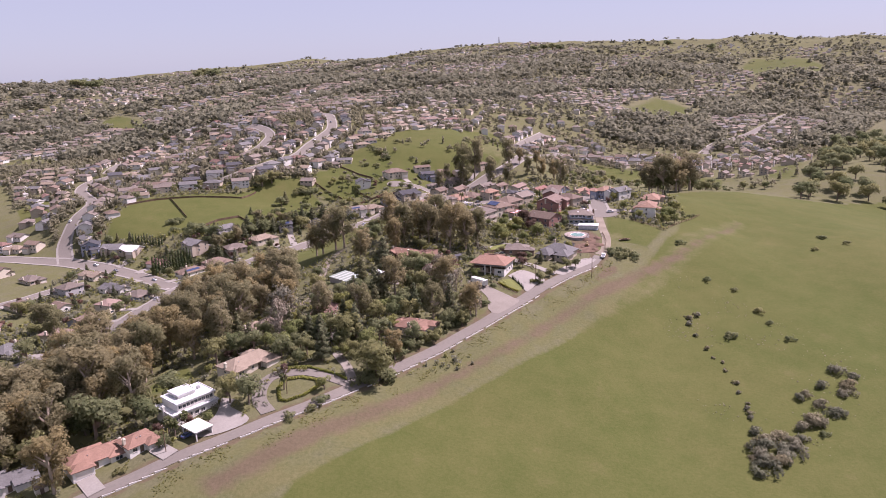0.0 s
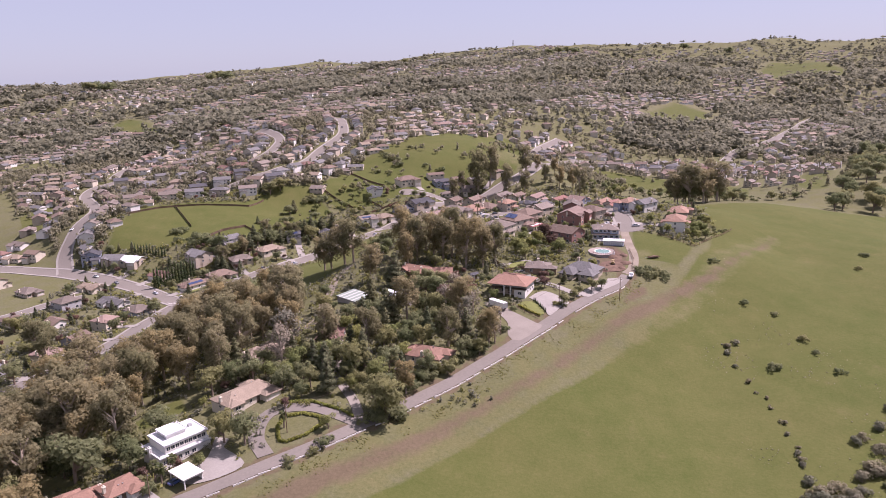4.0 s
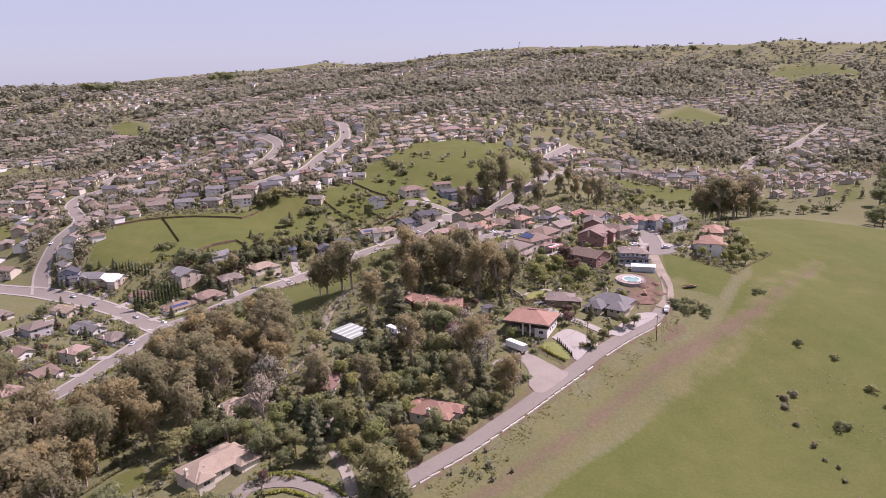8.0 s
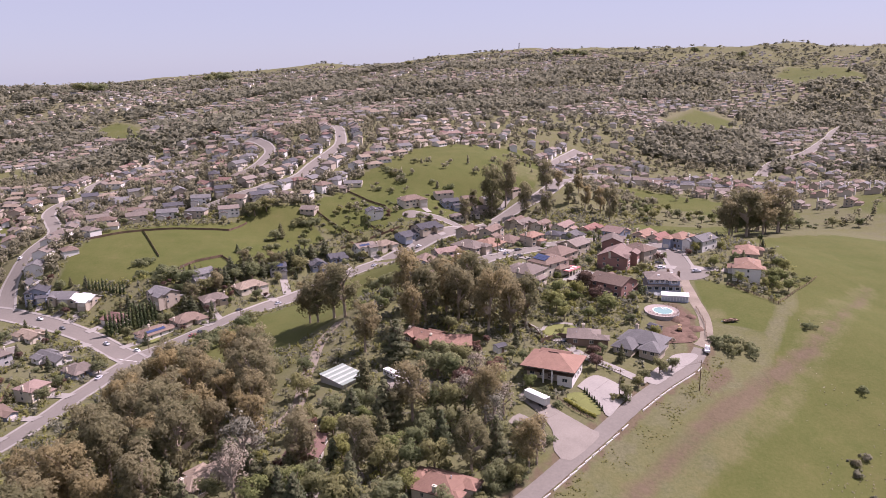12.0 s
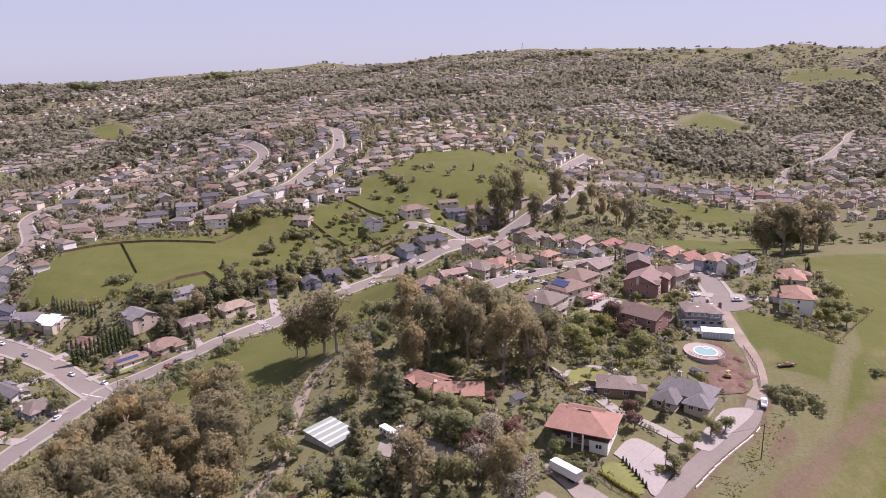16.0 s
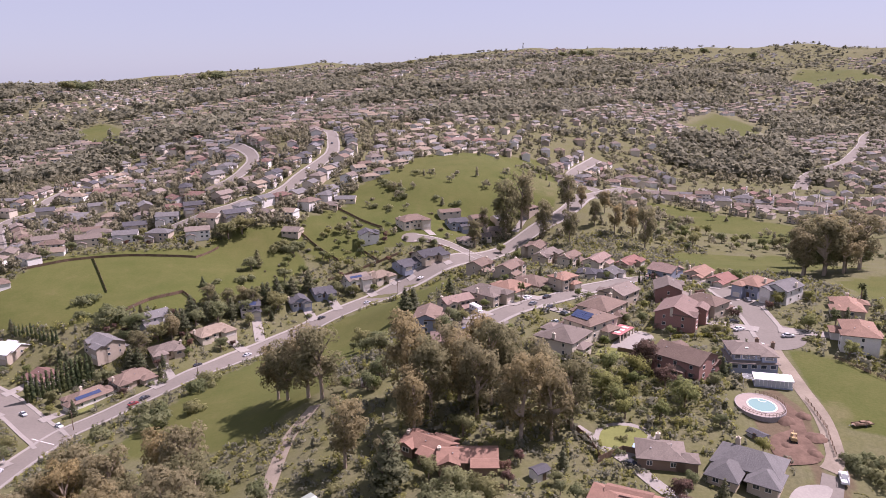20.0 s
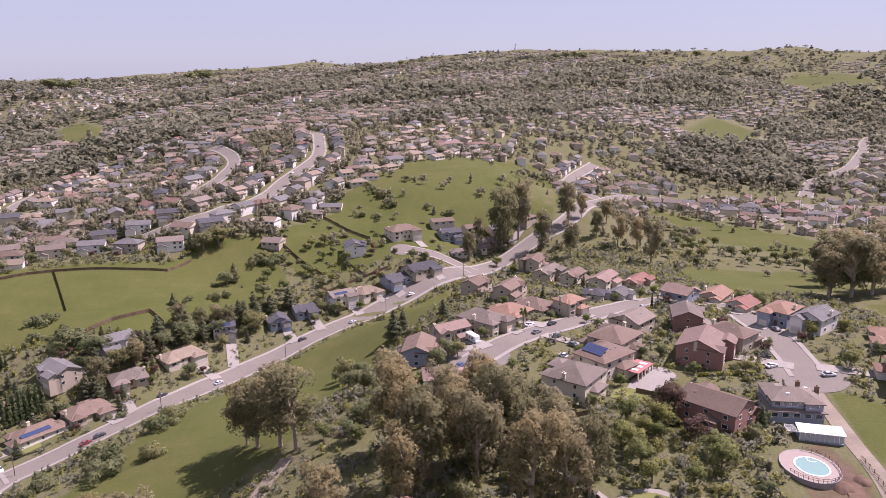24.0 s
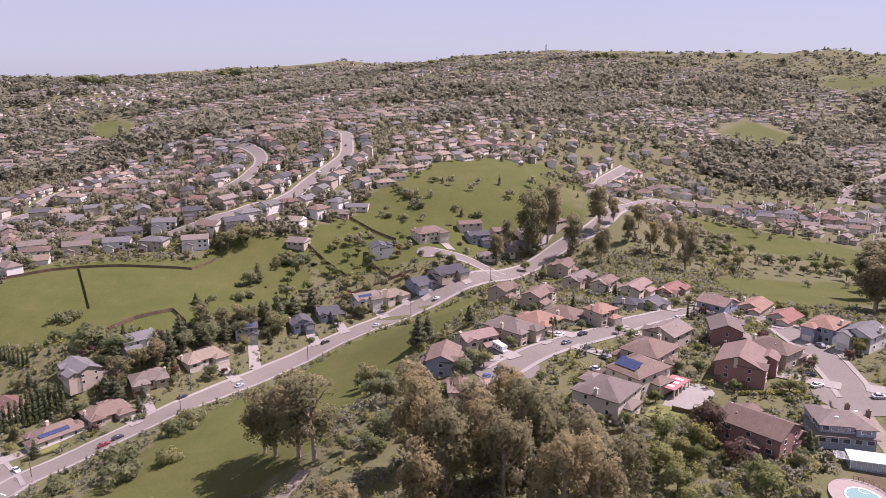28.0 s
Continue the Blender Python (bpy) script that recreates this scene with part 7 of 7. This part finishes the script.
def greenhouse():
    root = empty("greenhouse", pose(-34.8, 360, lie(-35, 360), 0, 0, -48), label="long low shed roofed in alternate pale and green sheets", category="greenhouse")
    pale = surface("pale_sheet", (0.40, 0.41, 0.38), 0.5, 0.4, 0.5, 5.0, 0.1, 0.1)
    green = surface("green_sheet", (0.20, 0.235, 0.20), 0.5, 0.4, 0.5, 5.0, 0.1, 0.1)
    part("wall", boxes("wall", [(-6.8, -5, -1.5, 6.8, -4.8, 1.6), (-6.8, 4.8, -1.5, 6.8, 5, 2.5), (-6.8, -4.8, -1.5, -6.6, 4.8, 1.7), (6.6, -4.8, -1.5, 6.8, 4.8, 1.7)]), WALLS["grey"], root)
    for k in range(9):
        part("roof_sheet", boxes("roof_sheet", [(-7.2 + 1.6 * k + (0.4 if k % 2 else 0), -5.4, 0, -5.6 + 1.6 * k + (-0.1 if k % 2 else 0.4), 5.4, 0.08)]), pale if k % 2 else green, root, m=pose(0, 0, 2.15, 5, 0, 0))
    FOOTPRINTS.append((-34.8, 360, 9))


greenhouse()


def digger():
    root = empty("mini_excavator", pose(96, 379, lie(96, 379), 0, 0, 70), label="small yellow excavator on bare red earth", category="excavator")
    yellow = surface("machine_yellow", (0.34, 0.25, 0.12), 0.5, 0.4, 0.5, 4.0, 0.15, 0.1)
    for w in (-0.75, 0.75):
        part("track", boxes("track", [(-1.2, w - 0.2, 0, 1.2, w + 0.2, 0.5), (-1.0, w - 0.2, 0.5, 1.0, w + 0.2, 0.6)]), RUBBER, root)
    part("body", boxes("body", [(-1.1, -0.8, 0.65, 0.7, 0.8, 1.2), (-1.1, -0.7, 1.2, -0.3, 0.7, 1.6)]), yellow, root)
    part("canopy", boxes("canopy", [(-0.3, -0.7, 2.3, 0.7, 0.7, 2.4), (-0.3, -0.7, 1.2, -0.2, -0.6, 2.3), (0.6, 0.6, 1.2, 0.7, 0.7, 2.3), (-0.3, 0.6, 1.2, -0.2, 0.7, 2.3), (0.6, -0.7, 1.2, 0.7, -0.6, 2.3)]), yellow, root)
    v, f = [], []
    tube(v, f, (0.6, 0, 0.9), (2.0, 0, 2.3), 0.14, 0.12)
    part("boom", mesh_of("boom", v, f), yellow, root)
    v, f = [], []
    tube(v, f, (2.0, 0, 2.3), (2.9, 0, 0.9), 0.11, 0.09)
    part("stick", mesh_of("stick", v, f), yellow, root)
    part("bucket", boxes("bucket", [(2.6, -0.3, 0.4, 3.1, 0.3, 0.9)]), STEEL, root)


digger()


def flatbed():
    root = empty("flatbed_trailer", pose(119, 385.4, lie(119, 385.4), 0, 0, 8), label="low flatbed trailer loaded with timber on grass", category="trailer")
    part("bed", boxes("bed", [(-3, -1.0, 0.55, 3, 1.0, 0.7), (-3, -1.0, 0.7, 3, -0.92, 0.95), (-3, 0.92, 0.7, 3, 1.0, 0.95)]), TIMBER, root)
    part("drawbar", boxes("drawbar", [(-4.4, -0.08, 0.5, -3, 0.08, 0.62)]), STEEL, root)
    for w in (-1.1, 1.1):
        part("wheel", CAR_PARTS[3], RUBBER, root, m=pose(0.4, w, 0.33))
    part("load", boxes("load", [(-2.5, -0.6, 0.7, 1.8, -0.3, 1.0), (-2.2, 0.1, 0.7, 2.2, 0.45, 0.95), (-0.5, -0.2, 0.7, 1.0, 0.7, 1.3)]), TIMBER, root)


flatbed()


# ---- car port of the modern white house, solar panels ----
def carport():
    root = empty("carport", pose(-74, 222.5, lie(-74, 222.5), 0, 0, -42), label="white flat-roofed carport on square posts", category="carport")
    part("roof", boxes("roof", [(-4.2, -3.2, 2.6, 4.2, 3.2, 3.1), (-4.4, -3.4, 3.1, 4.4, 3.4, 3.2)]), WALLS["white"], root)
    for u in (-3.9, 3.9):
        for w in (-2.9, 2.9):
            part("post", boxes("post", [(u - 0.15, w - 0.15, -1.5, u + 0.15, w + 0.15, 2.6)]), WALLS["white"], root)
    part("back_wall", boxes("back_wall", [(-4, 2.9, -1.5, 4, 3.1, 2.6)]), WALLS["white"], root)


carport()
SOLAR, _t, _b = nodes_of("solar_cells", 0.15, 0.6)
_b.inputs["Base Color"].default_value = (0.035, 0.05, 0.105, 1)
SOLAR_MESH = boxes("panel", [(-0.78, -0.5, 0, 0.78, 0.5, 0.05)], [SOLAR])


def solar(x, y, z, turn, tilt, nx, ny):
    root = empty("solar_array", pose(x, y, z, 0, 0, turn) @ pose(0, 0, 0, tilt, 0, 0), label="dark blue solar panels on a roof slope", category="solar panels")
    for i in range(nx):
        for j in range(ny):
            part("panel", SOLAR_MESH, None, root, m=pose((i - nx / 2 + 0.5) * 1.62, (j - ny / 2 + 0.5) * 1.05, 0))


solar(54, 457, 27.45, -52, 22.8, 5, 4)
solar(-102.3, 587.4, -6.68, 16.5, 22.8, 3, 3)
solar(-156, 501.5, -19.92, 51, 22.8, 7, 2)
solar(-47.8, 630, -4.87, 33.3, 22.8, 5, 2)


# ---- poles and wires, palms, mast, hedges ----
POLES = []


def utility_pole(x, y, h, turn, arms=1):
    z = lie(x, y)
    root = empty("utility_pole", pose(x, y, z, 0, 0, turn), label="weathered wooden utility pole with a cross-arm", category="pole")
    v, f = [], []
    tube(v, f, (0, 0, -0.5), (0, 0, h), 0.17, 0.11, 8)
    part("pole", mesh_of("pole", v, f), TIMBER, root)
    for k in range(arms):
        arm = part("cross_arm", boxes("cross_arm", [(-0.06, -1.2, h - 0.9 - 0.9 * k, 0.06, 1.2, h - 0.75 - 0.9 * k)]), TIMBER, root)
        for w in (-1.1, 1.1):
            part("insulator", boxes("insulator", [(-0.05, w - 0.05, h - 0.75 - 0.9 * k, 0.05, w + 0.05, h - 0.58 - 0.9 * k)]), PAINTS["white"], arm)
    POLES.append(Vector((x, y, z + h - 0.6)))


for _x, _y, _h in [(-82, 214, 10), (-47.5, 244, 10.5), (-11.6, 266, 10), (30, 305, 10), (59, 330, 10), (87.7, 335.5, 11)]:
    utility_pole(_x, _y, _h, 40)
for _x, _y in [(-150, 474), (-112, 517), (-70, 573), (-22, 622), (24, 658)]:
    utility_pole(_x, _y, 8.5, 45)


def wires(a, b):
    v, f = [], []
    p = [a.lerp(b, k / 8) - Vector((0, 0, 1.2 * 4 * (k / 8) * (1 - k / 8))) for k in range(9)]
    for k, c in enumerate(p):
        v += [tuple(c + Vector(q)) for q in ((0.025, 0, 0), (0, 0, 0.03), (-0.025, 0, 0), (0, 0, -0.03))]
        if k:
            f += [(4 * k - 4 + j, 4 * k - 4 + (j + 1) % 4, 4 * k + (j + 1) % 4, 4 * k + j) for j in range(4)]
    return part("overhead_wire", mesh_of("overhead_wire", v, f), TRIM_DARK)


for _a, _b in zip(POLES[:5], POLES[1:6]):
    tagged(wires(_a, _b), "sagging black overhead wire between poles", "wire")


def palm(x, y, h, label="fan palm with a shaggy head on a bare trunk"):
    rng = np.random.default_rng(int(abs(x) * 3 + y))
    root = empty("palm", pose(x, y, lie(x, y)), label=label, category="tree")
    v, f = [], []
    tube(v, f, (0, 0, -0.5), (0.1, 0.1, h * 0.5), 0.3, 0.24, 8)
    tube(v, f, (0.1, 0.1, h * 0.5), (0, 0, h), 0.24, 0.2, 8)
    part("trunk", mesh_of("trunk", v, f), BARK, root)
    v, f = [], []
    for k in range(46):
        a, up = rng.random() * 6.28, rng.uniform(-0.9, 1.1)
        d = Vector((math.cos(a) * math.cos(up), math.sin(a) * math.cos(up), math.sin(up)))
        s = d.cross(Vector((0, 0, 1))).normalized()
        n = len(v)
        r = rng.uniform(1.5, 2.3)
        base, mid, tip = Vector((0, 0, h)) + d * 0.2, Vector((0, 0, h)) + d * r * 0.65, Vector((0, 0, h - 0.35 * r)) + d * r
        v += [tuple(base), tuple(mid - s * 0.4), tuple(tip), tuple(mid + s * 0.4)]
        f.append((n, n + 1, n + 2, n + 3))
    part("crown", mesh_of("crown", v, f), LEAVES["palm"], root)


palm(172, 476, 8.5)
palm(36.5, 499, 7.5)
palm(150, 455, 4.0)
for _x, _y in [(-84, 224), (-81, 221), (-79, 226)]:
    palm(_x, _y, 6.0)
palm(-49, 247, 5.0)


def hill_mast(x, y, h):
    z = lie(x, y)
    root = empty("radio_mast", pose(x, y, z), label="tall thin steel mast on the skyline", category="mast")
    v, f = [], []
    for k in range(4):
        c, s = (1, 1, -1, -1)[k], (1, -1, -1, 1)[k]
        tube(v, f, (c * 4, s * 4, 0), (c * 1.2, s * 1.2, h), 0.9, 0.6, 5)
    part("leg", mesh_of("leg", v, f), STEEL, root)
    part("head", boxes("head", [(-3, -3, h - 4, 3, 3, h)]), STEEL, root)


hill_mast(545, 4230, 30)
hill_mast(95, 3900, 30)
hill_mast(-35, 3900, 26)


def hedge(points, h, w, label, leaf="oak"):
    """A clipped hedge of leaves along a line."""
    rng = np.random.default_rng(int(abs(points[0][0]) * 10))
    blobs = []
    for a, b in zip(points, points[1:]):
        n = max(1, int(math.dist(a, b) / 0.9))
        for k in range(n):
            x, y = a[0] + (b[0] - a[0]) * k / n, a[1] + (b[1] - a[1]) * k / n
            blobs.append(((x, y, lie(x, y) + h * 0.5), (w * 0.6, w * 0.6, h * 0.55)))
    ob = new("hedge", leaf_mesh("hedge", *leaf_cloud(rng, blobs, len(blobs) * 44, 0.3), LEAVES[leaf]))
    tagged(ob, label, "hedge")


hedge([(-49.2, 239), (-51.3, 247.6), (-49.6, 253.3), (-43.7, 254.6), (-37.8, 252.1), (-36.3, 247.8), (-41, 241.8), (-46.8, 238), (-49.2, 239)], 1.0, 1.1, "clipped yellow-green hedge round the heart-shaped island", "hedge")
hedge([(-52, 262), (-42, 262.5), (-31, 256), (-26, 251)], 1.0, 1.0, "low green hedge outside the looping drive", "hedge")
hedge([(40.9, 328.1), (44.8, 322.8), (49.2, 318.9)], 1.0, 0.9, "clipped green hedge along the lawn", "hedge")
hedge([(87, 450.5), (97, 451), (106, 450.5)], 1.3, 1.3, "clipped green hedge between two drives", "hedge")
hedge([(100, 446), (108, 448)], 1.2, 1.2, "golden bushes beside the court", "bright")
hedge([(-160, 486), (-152, 493), (-149, 499)], 0.8, 1.0, "low garden hedge at the street corner")
hedge([(-196, 462), (-184, 468), (-176, 456)], 1.2, 1.3, "clipped hedge round the white bungalow")
hedge([(-120, 255), (-108, 267), (-97, 281)], 1.4, 1.2, "dark hedge behind the lawn")
for _k in range(4):
    tree("cypress", 98 + _k * 2.4, 532 - _k * 0.3, 0.75, group="four cypresses by the court")
for _k in range(8):
    tree("cypress", 51.6 - _k * 0.5, 322.8 + _k * 1.37, 0.22, "clipped dark column bush beside the forecourt", 1.9)
for _k in range(5):
    tree("cypress", 24.6 + _k * 1.55, 444 - _k * 1.7, 0.42, group="small cypresses on the garden bank")


# ---- gardens: trees round the houses, and undergrowth ----
def gardens():
    rng = random.Random(21)
    for x, y, r in list(FOOTPRINTS):
        if not (-250 < x < 190 and 190 < y < 700):
            continue
        street_side = x < 0 and y > 380
        for _ in range(9 if street_side else 5):
            a = rng.uniform(0, 6.28)
            d = r + rng.uniform(0.5, 5.0)
            u, w = x + d * math.cos(a), y + d * math.sin(a)
            if clear(u, w, -0.8) and not inside(FIELD, np.array([u]), np.array([w]))[0] and all((u - p) ** 2 + (w - q) ** 2 > 9 for p, q in PLANTED):
                k = rng.choice(("oak", "shrub", "shrub", "bright", "oak", "shrub", "red", "pine"))
                tree(k, u, w, {"oak": 0.75 if street_side else 0.5, "shrub": 1.1, "bright": 0.5, "red": 0.45, "pine": 0.5}[k])


gardens()


def clear_of(x, y):
    """Off the lane, the drives and the houses of the lane's wood."""
    lane = LINES["hill_road"]
    feet = np.array(FOOTPRINTS)
    ok = np.hypot(x[:, None] - lane[:, 0], y[:, None] - lane[:, 1]).min(1) > 6
    ok &= (np.hypot(x[:, None] - feet[:, 0], y[:, None] - feet[:, 1]) - feet[:, 2]).min(1) > 0.5
    for q in ([(-60, 228), (-60, 262), (-40, 266), (-20, 252), (-30, 240)], [(-40, 300), (-30, 288), (-20, 296), (-28, 308)]):
        ok &= ~inside(q, x, y)
    return ok


def undergrowth():
    rng = np.random.default_rng(9)
    n = 52000
    x, y = rng.uniform(-250, 185, n), rng.uniform(185, 705, n)
    keep = ~open_land(x, y) & ~inside(DRY_BANK, x, y)
    street = np.concatenate([np.asarray(q) for q in LINES.values()])
    feet = np.array(FOOTPRINTS)
    yards = [[(46, 338), (57.7, 346), (65, 335), (51, 318)], [(70, 341), (88, 360), (96, 359), (74, 338)], [(24, 318), (31, 330), (46, 316), (41, 303), (31, 303)], [(-71, 244), (-58, 228), (-73, 220)], [(42, 381), (46, 390), (53, 390), (58, 383), (52, 376)],
             [(80, 384), (92, 401), (101, 398), (98, 384), (90, 383)], [(-20, 346), (4, 336), (2, 344), (-18, 354)], [(-72, 318), (-62, 312), (-56, 322), (-64, 332)], [(-54, 236), (-56, 256), (-40, 259), (-25, 250), (-30, 243)], [(62, 446), (70, 443), (80, 452), (75, 460)], DIGGING, [(34, 395), (43, 395), (73, 341), (68, 336)], [(96, 408), (96, 398), (112, 398), (112, 410)], [(95, 366), (108, 366), (122, 440), (110, 440)]]
    for q in yards:
        keep &= ~inside(q, x, y)
    keep &= (y > 214 + 0.84 * (x + 79)) | (x < -90) | (y > 352)
    keep &= ~((x > 106) & (y < 404)) & ~((x > 150) & (y < 430)) & (np.hypot(x + 98, y - 268) > 10)
    keep &= (np.hypot(x[:, None] - street[:, 0], y[:, None] - street[:, 1]).min(1) > 8.6) & ((np.hypot(x[:, None] - feet[:, 0], y[:, None] - feet[:, 1]) - feet[:, 2] * 0.95).min(1) > 0.3)
    for gx, gy, gr in GLADES:
        keep &= np.hypot(x - gx, y - gy) > gr
    for gx, gy in [(122, 449), (17, 471), (-13, 685)]:
        keep &= np.hypot(x - gx, y - gy) > 14
    thick = np.sin(x * 0.09 + 0.5) * np.sin(y * 0.08) + 0.4 * np.sin(x * 0.21 - y * 0.17)
    keep &= thick > rng.uniform(-1.5, 1.1, n) - np.where((x > -10) & (x < 100) & (y > 375) & (y < 440), 0.6, 0)
    keep |= (x > -62) & (x < 22) & (y > 255) & (y < 345) & (rng.random(n) < 0.25) & clear_of(x, y)
    places = [(float(a), float(b), float(rng.uniform(0.14, 0.38) + (0.18 * rng.random() if (a > -40 and b > 380) or a < -125 else 0.0))) for a, b in zip(x[keep], y[keep])]
    many_trees("undergrowth", places[:7500], small_trees(22, 1.2, 80), "low bushes and rank growth in gardens and on banks", 3)
    many_trees("garden_growth", places[7500:13500], small_trees(22, 1.2, 90), "fresh green shrubs in gardens between the houses", 4, "bright")


undergrowth()


def tufts(name, places, material, label, seed):
    """Low clumps of blades or leaves, each a few leaning triangles."""
    rng = np.random.default_rng(seed)
    p = np.array(places)
    n = len(p)
    z = height(p[:, 0], p[:, 1])
    V, S = [], []
    for k in range(7):
        a = rng.random(n) * 6.28
        out, size = rng.random(n) * 0.5 * p[:, 2], p[:, 2] * (0.5 + 0.6 * rng.random(n))
        c, d = np.cos(a), np.sin(a)
        x, y = p[:, 0] + c * out, p[:, 1] + d * out
        tri = np.stack([np.stack([x - d * size * 0.45, y + c * size * 0.45, z], 1), np.stack([x + d * size * 0.45, y - c * size * 0.45, z], 1), np.stack([x + c * size * 0.5, y + d * size * 0.5, z + size * 0.75], 1)], 1)
        V.append(tri.reshape(-1, 3))
        S.append(np.repeat(np.stack([c * 0.4, d * 0.4, np.ones(n)], 1), 3, axis=0))
    V, S = np.concatenate(V), np.concatenate(S)
    S /= np.linalg.norm(S, axis=1)[:, None]
    ob = new(name, quick_mesh(name, V, np.arange(len(V)).reshape(-1, 3), material, S))
    tagged(ob, label, "grass", kind="stuff")


def verge_and_field():
    rng = np.random.default_rng(31)
    lane = LINES["hill_road"]
    u = rng.random(5200)
    k = (u * (len(lane) - 1)).astype(int)
    off = 4.8 + 8 * rng.random(5200) ** 1.3
    way = np.gradient(lane, axis=0)
    way /= np.linalg.norm(way, axis=1)[:, None]
    x = lane[k, 0] + way[k, 1] * off + rng.normal(size=5200) * 1.5
    y = lane[k, 1] - way[k, 0] * off + rng.normal(size=5200) * 1.5
    keep = (np.hypot(x[:, None] - lane[:, 0], y[:, None] - lane[:, 1]).min(1) > 4.0) & (np.sin(x * 0.31) * np.sin(y * 0.23) > rng.uniform(-0.3, 0.9, 5200))
    tufts("verge_grass", [(a, b, float(rng.uniform(0.2, 0.5))) for a, b in zip(x[keep], y[keep])], LEAVES["tuft"], "rank green tufts along the lane's grassy verge", 32)
    weeds = []
    for cx, cy, r, n in [(128, 300, 9, 60), (150, 320, 9, 50), (163, 300, 8, 40), (150, 290, 6, 30), (175, 268, 10, 50), (160, 250, 9, 50), (136, 226, 9, 50), (118, 300, 7, 40), (112, 240, 5, 25), (135, 345, 10, 30), (150, 384, 5, 15)]:
        weeds += [(cx + float(rng.normal()) * r * 0.6, cy + float(rng.normal()) * r * 0.8, float(rng.uniform(0.2, 0.55))) for _ in range(n)]
    tufts("field_weeds", weeds, LEAVES["scrub"], "scattered grey-green weeds in the open field", 33)


verge_and_field()
